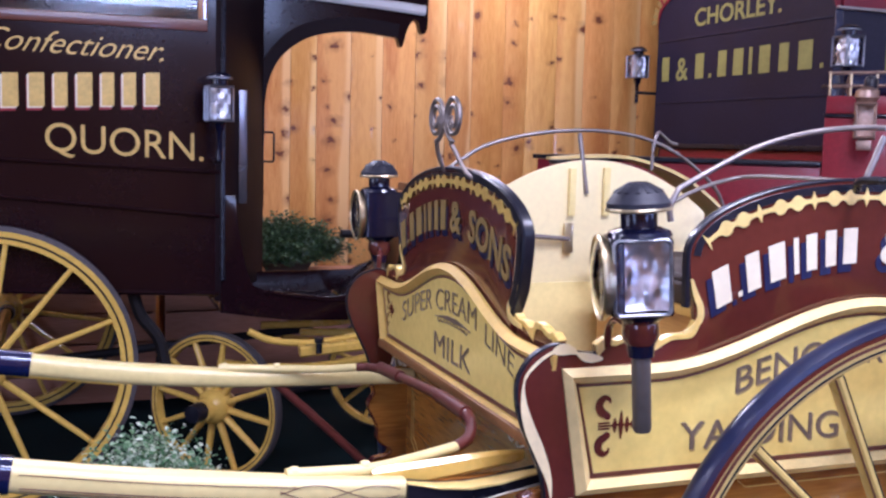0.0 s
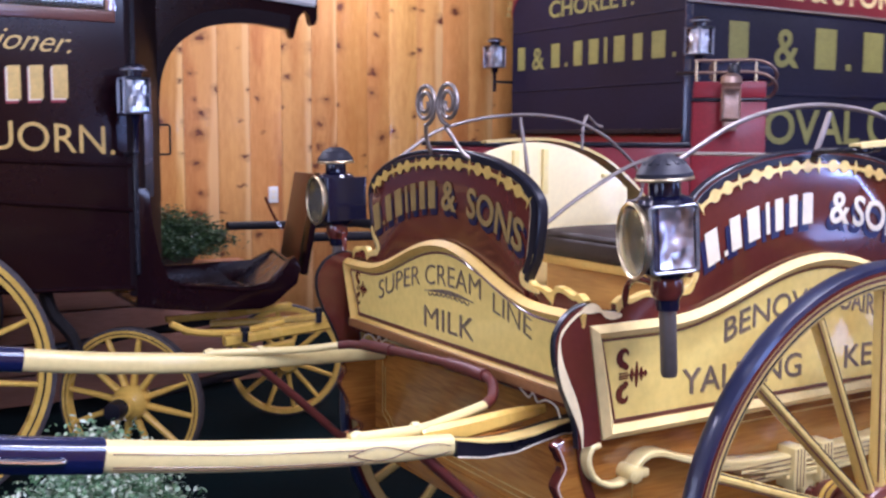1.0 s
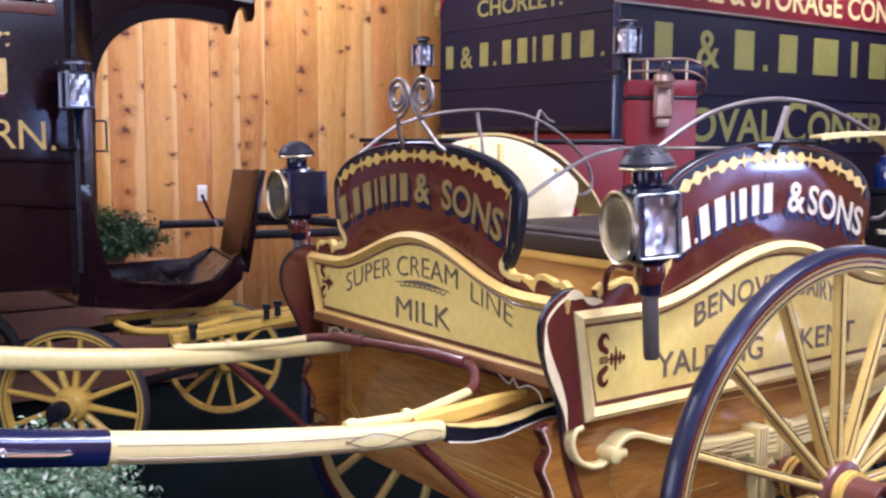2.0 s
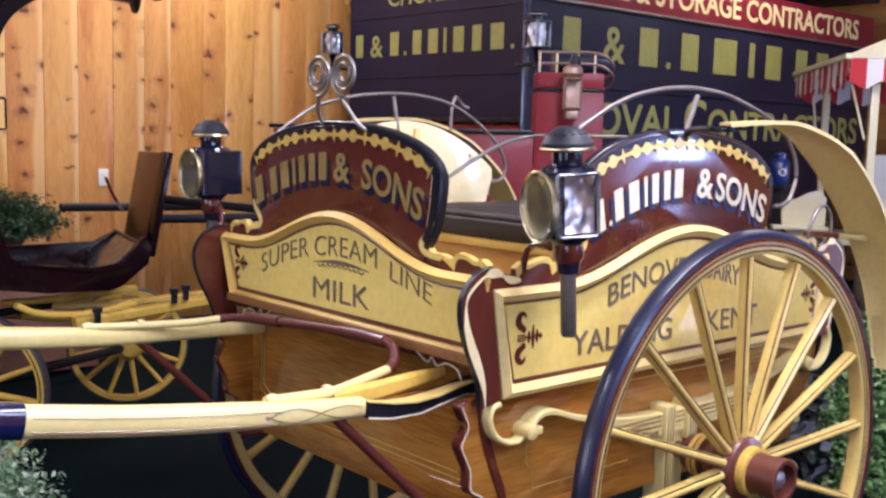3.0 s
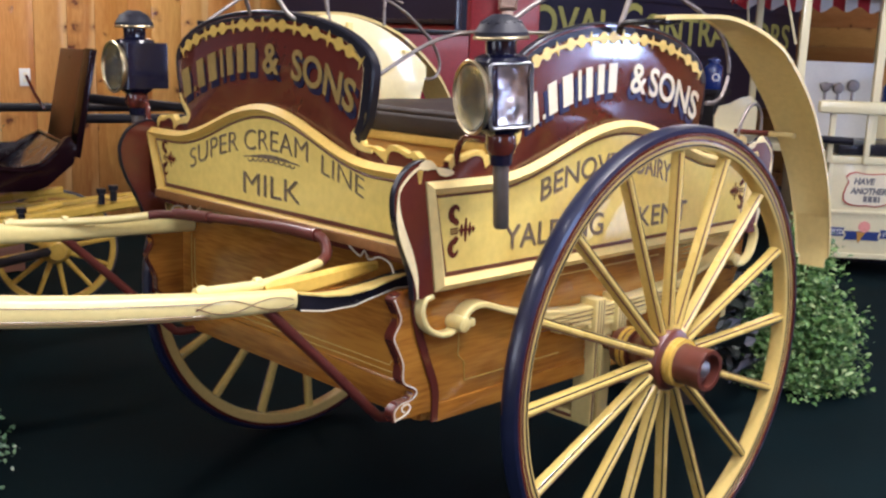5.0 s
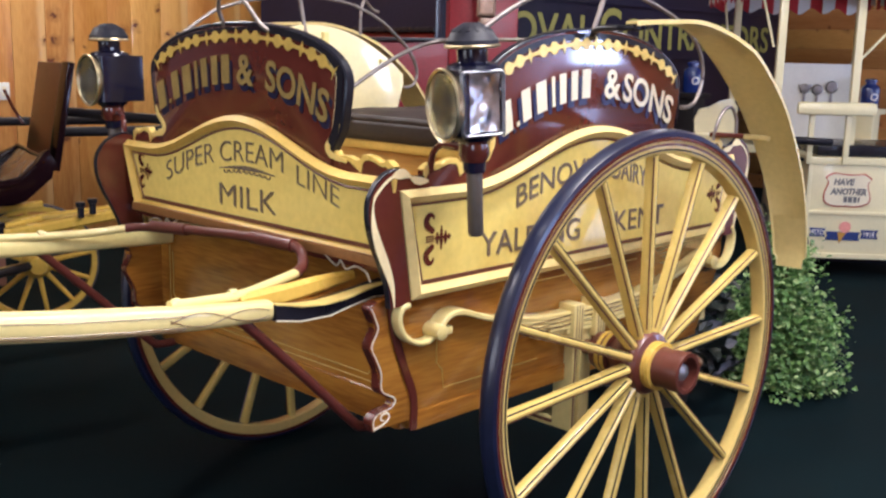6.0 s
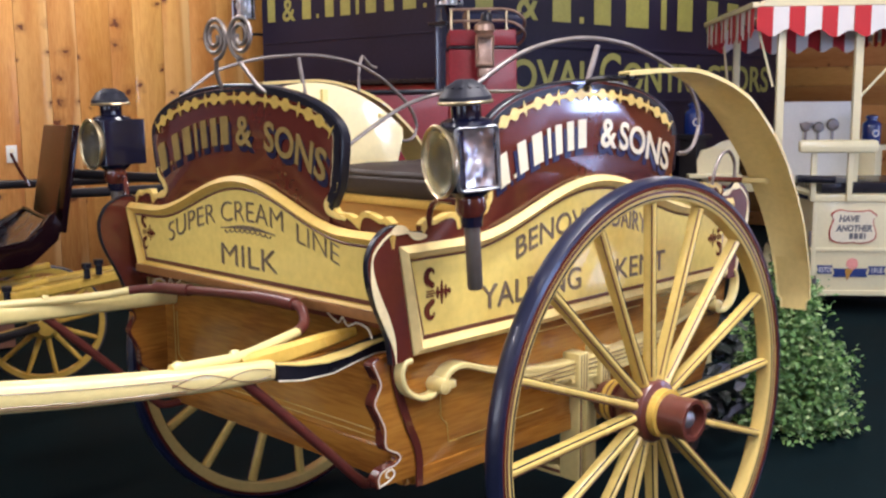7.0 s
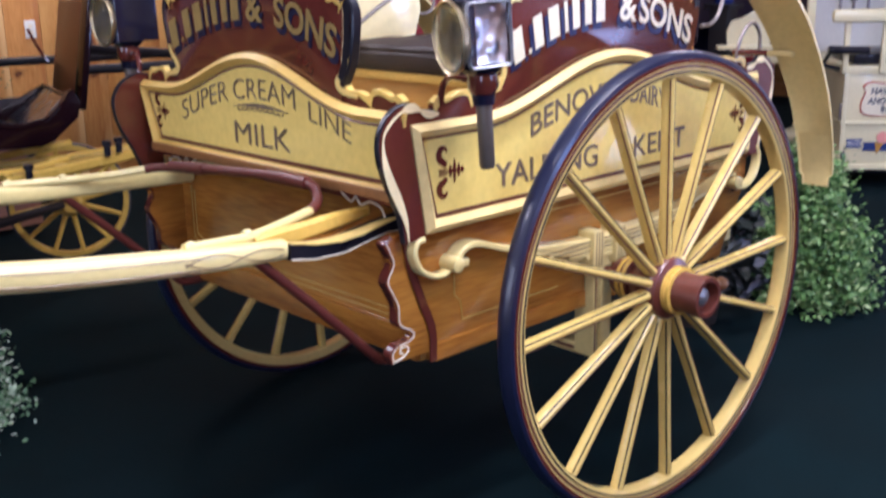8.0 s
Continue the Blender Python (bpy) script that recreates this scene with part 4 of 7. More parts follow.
def wheel(y, out, centre_x=0.0, parent=None, spokes=16, turn=-3.0, toe=0.0):
    """A spoked wheel in the plane y, its nave pointing to out (-1 or 1)."""
    turn_m = Matrix.Translation((centre_x, y, FLOOR + 0.590)) @ Matrix.Rotation(radians(toe), 4, "Z") @ Matrix.Rotation(radians(90), 4, "X")
    if out > 0:
        turn_m = turn_m @ Matrix.Rotation(math.pi, 4, "X")
    # local z points to out
    r0, r1, h = 0.530, 0.566, 0.0215
    rim = part("wheel", lathe([(r0, -h * 0.8), (r0 + 0.004, -h), (r1, -h), (r1, h), (r0 + 0.006, h), (r0 + 0.002, h * 0.9), (r0, h * 0.55), (r0, -h * 0.8)], turn_m, 96, False), FELLOE, parent, "spoked wheel with cream felloes and rubber tyre")
    part("tyre", lathe([(r1 + 0.003, -0.0165), (0.573, -0.0180), (0.582, -0.0160), (0.589, -0.008), (0.590, 0.0), (0.589, 0.011), (0.582, 0.0245), (0.573, 0.0275), (r1 + 0.003, 0.025)], turn_m, 96, False), TYRE, rim, "dark rubber tyre")
    part("tyre_channel", lathe([(r1 - 0.003, -0.0240), (r1 + 0.006, -0.0240), (r1 + 0.006, 0.0265), (r1 - 0.003, 0.0265), (r1 - 0.003, -0.0240)], turn_m, 96, False), MAROON, rim, "maroon tyre channel")
    for rr, w in ((0.5405, 0.0019), (0.553, 0.0030)):
        part("felloe_line", lathe([(rr - w, h), (rr - w, h + 0.0012), (rr + w, h + 0.0012), (rr + w, h)], turn_m, 96, False), BLACK if w < 0.003 else MAROON_LINE, rim, "fine painted line", smooth=False)
    # nave: flange, cream band, barrel, cap, set back by the dish of the wheel
    rim_m, dish = turn_m, 0.008
    turn_m = rim_m @ Matrix.Translation((0, 0, -dish))
    nave = part("nave", lathe([(0.0, -0.085), (0.045, -0.085), (0.052, -0.07), (0.072, -0.04), (0.080, -0.024), (0.080, 0.020), (0.076, 0.026), (0.062, 0.031), (0.056, 0.053), (0.052, 0.052), (0.049, 0.070), (0.0535, 0.124), (0.051, 0.132), (0.041, 0.132), (0.039, 0.106), (0.0, 0.104)], turn_m, 40), NAVE, rim, "maroon turned nave")
    for z in (0.038, 0.050):
        part("nave_band", lathe([(0.050, z - 0.006), (0.0615, z - 0.005), (0.0615, z + 0.005), (0.050, z + 0.006)], turn_m, 40, False), YELLOW, nave, "yellow band")
    part("axle_box", lathe([(0.0, -0.150), (0.036, -0.150), (0.046, -0.144), (0.052, -0.128), (0.054, -0.086), (0.0, -0.084)], turn_m, 36), NAVE, nave, "maroon turned axle box")
    for z in (-0.112, -0.095):
        part("nave_band", lathe([(0.046, z - 0.006), (0.0555, z - 0.005), (0.0555, z + 0.005), (0.046, z + 0.006)], turn_m, 36, False), YELLOW, nave, "yellow band")
    part("axle_cap", lathe([(0.0, 0.126), (0.012, 0.125), (0.021, 0.118), (0.023, 0.104)], turn_m, 24), AXLE_STEEL, nave, "grey steel axle cap")
    for k in range(spokes):
        a = radians(turn + 360 / spokes * k)
        way = Vector((math.sin(a), math.cos(a), 0))
        pts = [way * r + Vector((0, 0, dish * (r - 0.06) / 0.468)) for r in (0.060, 0.12, 0.20, 0.34, 0.45, 0.528)]
        prof = [(0.0030, 0.0165), (0.0082, 0.0118), (0.0116, 0.0), (0.0104, -0.012), (0.005, -0.0150), (-0.005, -0.0150), (-0.0104, -0.012), (-0.0116, 0.0), (-0.0082, 0.0118), (-0.0030, 0.0165)]
        sp = sweep(pts, prof, up=(0, 0, 1), scale=lambda q: (1.18, 1.12, 1.02, 0.98, 1.0, 1.04)[min(5, round(q * 5))])
        sp.transform(turn_m)
        ob = part("spoke", sp, SPOKE, rim)
        across = Vector((way.y, -way.x, 0))
        for sgn, ink in ((1, BLACK), (-1, MAROON_LINE)):
            line = sweep([way * r + across * (sgn * 0.0086 * k2) + Vector((0, 0, 0.0112 * k2 + dish * (r - 0.06) / 0.468)) for r, k2 in ((0.09, 1.17), (0.20, 1.03), (0.34, 0.99), (0.524, 1.04))], rect(0.0034, 0.0034, 0.2), up=(0, 0, 1))
            line.transform(turn_m)
            part("spoke_line", line, ink, ob, "dark painted line", smooth=False)
    return rim


AXLE_STEEL = mat("grey_axle_steel", (0.30, 0.30, 0.31), 0.42, metal=0.8, vary=0.2, scale=30)
PEG_WOOD = wood("turned_brown_peg", (0.36, 0.17, 0.06), (0.20, 0.08, 0.025), 0.35, coat=0.3, axis=0)
NAVE = mat("nave_paint", (0.115, 0.030, 0.018), 0.34, coat=0.2, vary=0.15, scale=10)
FELLOE = mat("felloe_paint", (0.67, 0.495, 0.155), 0.18, coat=0.8, vary=0.07, scale=6)
SPOKE = mat("spoke_paint", (0.65, 0.475, 0.132), 0.25, coat=0.4, vary=0.07, scale=9)
wheel(0.0115, -1, -0.011, float_, toe=-2.7)
wheel(1.452, 1, -0.080, float_, turn=5.0)


def spring_gear(face, s):
    """Scroll iron, leaf spring, axle clamp and cranked axle arm of one side."""
    y = face + s * 0.012
    scroll = smooth_line([(-0.664, y, 0.880), (-0.684, y, 0.874), (-0.692, y, 0.848), (-0.676, y, 0.812), (-0.640, y, 0.790), (-0.605, y, 0.786), (-0.580, y, 0.797)], 6)
    sp = part("spring", sweep(smooth_line([(-0.575, y, 0.812), (-0.545, y, 0.836), (-0.50, y, 0.838), (-0.40, y, 0.806), (-0.26, y, 0.778), (-0.08, y, 0.765), (0.12, y, 0.765), (0.30, y, 0.778), (0.45, y, 0.806), (0.56, y, 0.838), (0.60, y, 0.836)], 6), rect(0.045, 0.014, 0.2), up=(0, 0, 1)), CREAM_PALE, float_, "cream painted leaf spring")
    for k, reach in enumerate((0.36, 0.28, 0.20, 0.13)):
        z = 0.752 - 0.012 * k
        leaf = [(0.02 + reach * t, y, z + 0.026 * (reach * t / 0.36) ** 2) for t in [-1 + q / 8 for q in range(17)]]
        part("leaf", sweep(leaf, rect(0.045, 0.0105, 0.2), up=(0, 0, 1)), CREAM_PALE, sp)
    part("scroll_iron", sweep(scroll, rect(0.012, 0.030, 0.3), up=(0, 1, 0)), CREAM_PALE, sp, "cream scrolled iron")
    rear = smooth_line([(0.735, y, 0.905), (0.752, y, 0.875), (0.748, y, 0.838), (0.728, y, 0.806), (0.690, y, 0.786), (0.645, y, 0.786), (0.61, y, 0.80)], 6)
    part("scroll_iron", sweep(rear, rect(0.012, 0.030, 0.3), up=(0, 1, 0)), CREAM_PALE, sp, "cream scrolled iron")
    for x, z in ((-0.578, 0.806), (0.605, 0.812)):
        part("spring_eye", lathe([(0, -0.032), (0.010, -0.032), (0.0175, -0.029), (0.018, 0.0), (0.0175, 0.029), (0.010, 0.032), (0, 0.032)], pose(x, y, z, 90), 20), CREAM_PALE, sp)
        part("shackle", box(x - 0.004, x + 0.042, y - 0.022, y + 0.022, z - 0.012, z + 0.008, 0.006), CREAM_PALE, sp)
    for x in (-0.075, 0.020):
        part("clamp", box(x - 0.022, x + 0.022, y - 0.034, y + 0.034, 0.690, 0.790, 0.004), CREAM_PALE, sp, "fluted cream clamp")
    # cranked axle arm: a flanged upright under the spring, and the bed running across from its foot
    yo, yi = y - s * 0.012, y + s * 0.050
    for x0, x1 in ((-0.066, -0.048), (-0.034, 0.012)):
        part("axle_arm", box(x0, x1, *sorted((yo, yi)), 0.434, 0.745, 0.003), CREAM_PALE, sp, "cream axle arm with brown lines")
    part("arm_web", box(-0.0485, -0.0335, *sorted((yo + s * 0.010, yi)), 0.436, 0.743, 0.0), MAROON_LINE, sp, "brown painted channel")
    part("arm_line", box(-0.0605, -0.0555, *sorted((yo - s * 0.0012, yo + s * 0.002)), 0.44, 0.735, 0.0), MAROON_LINE, sp, "brown painted line")
    part("top_bar", box(-0.215, -0.068, *sorted((yo, y + s * 0.034)), 0.716, 0.738, 0.003), CREAM_PALE, sp, "cream bar with brown lines")
    part("bar_line", box(-0.213, -0.068, *sorted((yo - s * 0.0012, yo + s * 0.002)), 0.7245, 0.7285, 0.0), MAROON_LINE, sp, "brown painted line")
    part("axle_bed", box(-0.066, 0.012, *sorted((yi + s * 0.001, y + s * 0.150)), 0.434, 0.462, 0.003), CREAM_PALE, sp, "cream axle bed")
    part("bed_line", box(-0.0675, -0.0645, *sorted((yi, y + s * 0.148)), 0.4435, 0.4525, 0.0), MAROON_LINE, sp, "brown painted line")
    for z in (0.7525, 0.764, 0.7405):
        part("flute", box(-0.30, 0.30, y - s * 0.0236, y - s * 0.0226, z - 0.001, z + 0.001, 0.0) if s > 0 else box(-0.30, 0.30, y + 0.0226, y + 0.0236, z - 0.001, z + 0.001, 0.0), MAROON_LINE, sp, "fine brown line")
    for x in (-0.075, 0.020):
        for d in (-0.011, 0.0, 0.011):
            part("flute", box(x + d - 0.0011, x + d + 0.0011, *sorted((y - s * 0.0350, y - s * 0.0335)), 0.694, 0.786, 0.0), MAROON_LINE, sp, "fine brown line")
    part("axle_stub", lathe([(0, 0), (0.021, 0), (0.021, 0.22), (0, 0.22)], pose(-0.011, 0.38, FLOOR + 0.590, 90) if s > 0 else pose(-0.080, 1.40, FLOOR + 0.590, 90), 20), MAROON, sp, "maroon axle stub")


spring_gear(YS, 1)
peg = part("prop_peg", lathe([(0, 0), (0.016, 0.0), (0.019, 0.03), (0.021, 0.10), (0.015, 0.118), (0.013, 0.126), (0.020, 0.134), (0.023, 0.150), (0.018, 0.166), (0, 0.170)], pose(0.500, 0.245, 0.505, 0, 104, 0), 20), PEG_WOOD, float_, "turned brown wooden peg")
part("peg_iron", tube([(0.53, 0.245, 0.485), (0.53, 0.275, 0.53), (0.53, 0.275, 0.58)], 0.006, 8), MATT_BLACK, peg, "black iron hanger")
spring_gear(2 * YC - YS, -1)


def squarish(r, n):
    """A round bar's section with flattened sides."""
    ang = [2 * math.pi * k / n for k in range(n)]
    return [(r * math.cos(a) / (abs(math.cos(a)) ** 3 + abs(math.sin(a)) ** 3) ** (1 / 3), r * math.sin(a) / (abs(math.cos(a)) ** 3 + abs(math.sin(a)) ** 3) ** (1 / 3)) for a in ang]


def shaft(y_near, s, label, start=-0.962):
    """One shaft: ash, painted cream, curving up and in towards the front; black band with a bright staple."""
    def yy(q):
        return y_near + s * q

    line = smooth_line([(start, yy(0.308), 0.899 if start < -0.9 else 0.888), (-1.06, yy(0.310), 0.905), (-1.20, yy(0.316), 0.917), (-1.42, yy(0.325), 0.942), (-1.64, yy(0.331), 0.976), (-1.90, yy(0.340), 1.020), (-2.20, yy(0.352), 1.075)], 7)
    sh = part("shaft", sweep(line, squarish(0.0268, 20), up=(0, 0, 1), scale=lambda q: min(1.0, 0.76 + 0.55 * q)), CREAM_PALE, float_, label)
    band = smooth_line([(-1.632, yy(0.331), 0.975), (-1.76, yy(0.335), 0.995), (-1.885, yy(0.3395), 1.0175)], 6)
    bd = part("shaft_band", sweep(band, squarish(0.0300, 20), up=(0, 0, 1)), NAVY_LEATHER, sh, "glossy navy leather band")
    st = smooth_line([(-1.70, yy(0.306), 0.982), (-1.70, yy(0.294), 0.985), (-1.72, yy(0.292), 0.987), (-1.78, yy(0.294), 0.997), (-1.80, yy(0.296), 1.001), (-1.80, yy(0.310), 1.001)], 5)
    part("staple", tube(st, 0.0058, 10), NICKEL, bd, "bright staple")
    for x, z in ((-1.70, 0.983), (-1.80, 1.001)):
        part("staple_boss", lathe([(0, 0), (0.010, 0), (0.008, 0.004), (0, 0.006)], pose(x, yy(0.309), z, 90 if s > 0 else -90), 14), NICKEL, bd)
    # cream tug rod on top, running back into the maroon cross rod
    rod = smooth_line([(-1.180, yy(0.318), 0.940), (-1.10, yy(0.324), 0.936), (-1.01, yy(0.334), 0.932), (-0.91, yy(0.370), 0.934), (-0.822, yy(0.395), 0.941)], 6)
    part("tug_rod", tube(rod, 0.0105, 12), CREAM_PALE, sh, "cream rod")
    for x, yq, z in ((-1.165, 0.319, 0.944), (-1.03, 0.331, 0.940)):
        part("rod_clip", lathe([(0, -0.009), (0.008, -0.008), (0.0095, 0), (0.008, 0.008), (0, 0.009)], pose(x, yy(yq), z, 0, 90, 0), 14), CREAM_PALE, sh)
    # painted diamond and long curves on the outer face
    for fz in (1, -1):
        pts = [(-0.975 - 0.22 * t, yy(0.308 + 0.008 * t) - s * (0.0226 + 0.0042 * t), 0.8985 + 0.0175 * t + fz * (0.0115 + 0.0025 * t) * math.sin(t * 2 * math.pi * 0.95 + 0.5)) for t in [k / 32 for k in range(33)]]
        part("painted_line", sweep(pts, rect(0.0016, 0.0016, 0.2), up=(0, 0, 1)), MAROON_LINE, sh, "fine brown line", smooth=False)
    mids = smooth_line([(-1.165, yy(0.3145), 0.9135), (-1.30, yy(0.3205), 0.9275), (-1.42, yy(0.325), 0.942), (-1.62, yy(0.3305), 0.9725)], 8)
    for dz in (-0.013, -0.018, 0.010):
        long = [(q.x, q.y - s * ((0.0266 ** 3 - abs(dz) ** 3) ** (1 / 3) + 0.0006), q.z + dz) for q in mids]
        part("painted_line", sweep(long, rect(0.0016, 0.0016, 0.2), up=(0, 0, 1)), MAROON_LINE, sh, "fine brown line", smooth=False)
    strut = smooth_line([(-1.03, yy(0.312), 0.890), (-1.005, yy(0.312), 0.868), (-0.86, yy(0.315), 0.730), (-0.73, yy(0.318), 0.602), (-0.70, yy(0.318), 0.580), (-0.66, yy(0.318), 0.577), (-0.60, yy(0.318), 0.577)], 6)
    part("strut", tube(strut, 0.0115, 12), IRON_RED, sh, "maroon iron strut")
    if start > -0.9:
        return
    # black and gilt shoe where the shaft enters the body
    shoe = [(-0.961, 0.896), (-0.90, 0.884), (-0.84, 0.880), (-0.78, 0.884), (-0.72, 0.893), (-0.66, 0.898), (-0.648, 0.902), (-0.648, 0.868), (-0.70, 0.872), (-0.76, 0.862), (-0.82, 0.850), (-0.90, 0.851), (-0.961, 0.862)]
    y0, y1 = sorted((yy(0.281), yy(0.325)))
    sb = part("shaft_shoe", slab([(u, v + 0.016) for u, v in shoe], "y", y0, y1, 0.002), BLACK, sh, "black shaped shoe")
    top = [(u, v + 0.018) for u, v in shoe[:7]]
    part("shoe_edge", sweep([(u, yy(0.288), v) for u, v in top], rect(0.036, 0.005, 0.2), up=(0, 0, 1), scale=lambda q: 0.30 + 0.80 * math.sin(math.pi * min(1, q * 1.1 + 0.05))), GOLD, sb, "gilt top edge")
    part("shoe_line", sweep([(u, yy(0.2795), v + 0.018) for u, v in shoe[7:]], rect(0.003, 0.003, 0.2), up=(0, 0, 1)), WHITE_EDGE, sb, "ivory line", smooth=False)
    part("shoe_bar", sweep(smooth_line([(-1.02, yy(0.328), 0.913), (-0.90, yy(0.338), 0.916), (-0.78, yy(0.345), 0.924), (-0.70, yy(0.348), 0.928)], 5), rect(0.024, 0.046, 0.4), up=(0, 0, 1), scale=lambda q: 1.0 - 0.55 * q * q), YELLOW if s > 0 else CREAM_PALE, sb, "painted inner bar")
    part("shoe_board", box(-0.95, -0.66, *sorted((yy(0.3255), yy(0.350))), 0.878, 0.899, 0.002), OAK, sb, "varnished board")


shaft(0.0, 1, "cream painted wooden shaft with black band")
shaft(1.52, -1, "cream painted wooden shaft with black band", -0.645)
cross = smooth_line([(-0.826, 0.394, 0.940), (-0.796, 0.408, 0.950), (-0.782, 0.425, 0.966), (-0.780, 0.445, 0.984), (-0.780, 0.51, 0.988), (-0.779, 0.62, 0.984), (-0.778, 0.76, 0.974), (-0.780, 0.90, 0.963), (-0.784, 1.02, 0.952), (-0.800, 1.09, 0.946), (-0.815, 1.115, 0.943), (-0.826, 1.126, 0.940)], 6)
part("cross_rod", tube(cross, 0.0115, 12), IRON_RED, float_, "maroon iron cross rod")
for y0, y1 in ((0.46, 0.62), (0.90, 1.06)):
    part("rod_sleeve", tube([(-0.780, y0, 0.987), (-0.780, (y0 + y1) / 2, 0.987), (-0.779, y1, 0.984)] if y0 < 0.7 else [(-0.780, y0, 0.963), (-0.784, y1, 0.951)], 0.0155, 12), IRON_RED, float_, "maroon sleeve")
for s, y0 in ((1, 0.0), (-1, 1.52)):
    curl = smooth_line([(-0.70, y0 + s * (q + 0.055), z + 0.020) for q, z in ((0.235, 0.900), (0.250, 0.921), (0.285, 0.928), (0.318, 0.917), (0.335, 0.934), (0.350, 0.920), (0.375, 0.930), (0.405, 0.948))], 5)
    part("curl_line", tube(curl, 0.0022, 8), WHITE_EDGE, float_, "ivory scroll line")


def lamp(y, s, turn, ax=-0.617, lean=0.0, hx=0.050):
    """A carriage lamp: round lens forward, square glass outward, domed cap, candle tube. s: the way inward; turn: its set on the socket."""
    cx = ax - 0.055 + hx
    hy, z0, z1 = 0.050, 1.258, 1.389

    def put(bm):
        """From a lamp whose outer side looks to -y to this one."""
        bm.transform(Matrix.Translation((ax, y, 1.2)) @ Matrix.Rotation(radians(-lean), 4, "Y") @ Matrix.Translation((0, 0, -1.2)) @ Matrix.Rotation(radians(turn), 4, "Z") @ Matrix.Scale(s, 4, (0, 1, 0)) @ Matrix.Translation((-ax, 0, 0)))
        return bm

    def plan(r=0.020, n=5):
        pts = [(cx + hx, -hy), (cx + hx, hy)]
        for sy in (1, -1):
            for k in range(n + 1):
                a = radians(90 * k / n) if sy > 0 else radians(90 - 90 * k / n)
                pts.append((cx - hx + r - r * math.sin(a), sy * (hy - r + r * math.cos(a))))
        return pts

    def shell():
        # the outer side stays open for the glass
        way = plan()
        wall = [(u, v, (z0 + z1) / 2) for u, v in [way[0], (cx + hx, hy - 0.004), (cx + hx - 0.001, hy - 0.001), (cx + hx - 0.004, hy)] + way[2:]]
        plates = [slab(way, "z", a, b) for a, b in ((z0, z0 + 0.003), (z1 - 0.003, z1))]
        return merge(sweep(wall, rect(0.003, z1 - z0 - 0.0062, 0.1), up=(0, 0, 1)), *plates)

    b = part("carriage_lamp", put(shell()), LAMP_BLACK, float_, "black japanned carriage lamp with bright glass")

    def round_rect(w, h, cz, r, n=6):
        pts = []
        for qx, qz, a0 in ((1, -1, -90), (1, 1, 0), (-1, 1, 90), (-1, -1, 180)):
            for k in range(n + 1):
                a = radians(a0 + 90 * k / n)
                pts.append((cx + qx * (w - r) + r * math.cos(a), cz + qz * (h - r) + r * math.sin(a)))
        return pts

    cz = (z0 + z1) / 2
    inn = round_rect(0.0435, 0.0595, cz, 0.008)
    part("glass_frame", put(framed(round_rect(0.0505, 0.066, cz, 0.012), inn, "y", -hy - 0.006, -hy + 0.001)), FRAME_STEEL, b, "nickel glass frame")
    part("side_glass", put(slab(inn, "y", -hy - 0.002, -hy + 0.001)), GLASS, b, "clear bevelled glass")
    # pressed silver reflector behind the glass
    rf = bmesh.new()
    g = 14
    grid = [[rf.verts.new((cx + (i / g - 0.5) * 0.097, -0.034 + 0.014 * (1 - 1.9 * ((i / g - 0.5) ** 2 + (j / g - 0.5) ** 2)) + 0.006 * noise.noise((i * 0.37, j * 0.33, 2)) + 0.004 * noise.noise((i * 0.9, j * 0.8, 7)), z0 + 0.006 + (z1 - z0 - 0.012) * j / g)) for i in range(g + 1)] for j in range(g + 1)]
    for j in range(g):
        for i in range(g):
            rf.faces.new((grid[j][i], grid[j][i + 1], grid[j + 1][i + 1], grid[j + 1][i]))
    part("reflector", put(rf), SILVER, b, "silvered pressed reflector")
    # round lens on the front
    fm = pose(cx - hx, 0, 1.320) @ Matrix.Rotation(radians(-90), 4, "Y") @ Matrix.Scale(1.07, 4)
    part("lens_rim", put(lathe([(0.056, -0.004), (0.064, 0.003), (0.0690, 0.010), (0.0700, 0.014), (0.0675, 0.017), (0.0640, 0.014), (0.060, 0.006), (0.052, -0.003), (0.056, -0.004)], fm, 40, False)), BRASS, b, "brass lens rim")
    part("lens_drum", put(lathe([(0.040, -0.002), (0.058, 0.001), (0.066, 0.010)], fm, 40, False)), LAMP_BLACK, b)
    part("bowl", put(lathe([(0.0, 0.002), (0.02, 0.0025), (0.040, 0.005), (0.054, 0.009), (0.0635, 0.014)], fm, 40, False)), BOWL, b, "silver-gilt bowl reflector")
    part("lens", put(lathe([(0.0, 0.026), (0.02, 0.025), (0.043, 0.020), (0.0630, 0.014), (0.058, 0.012), (0.038, 0.017), (0.0, 0.021)], fm, 40)), GLASS, b, "domed clear lens")
    tm = Matrix.Translation((ax, 0, 0))
    small = tm @ Matrix.Diagonal((0.9, 0.9, 1, 1))
    part("shoulder", put(lathe([(0.056, z1), (0.052, z1 + 0.008), (0.036, z1 + 0.014), (0.0, z1 + 0.016)], tm, 32)), LAMP_BLACK, b)
    part("chimney", put(lathe([(0.034, z1 + 0.010), (0.031, z1 + 0.016), (0.031, z1 + 0.040), (0.036, z1 + 0.046), (0.0, z1 + 0.047)], tm, 32)), LAMP_BLACK, b)
    part("cap", put(lathe([(0.030, 1.432), (0.060, 1.435), (0.060, 1.446), (0.054, 1.453), (0.046, 1.464), (0.028, 1.475), (0.010, 1.479), (0.0, 1.480)], small, 32)), CAP_GREY, b, "domed dark grey cap")
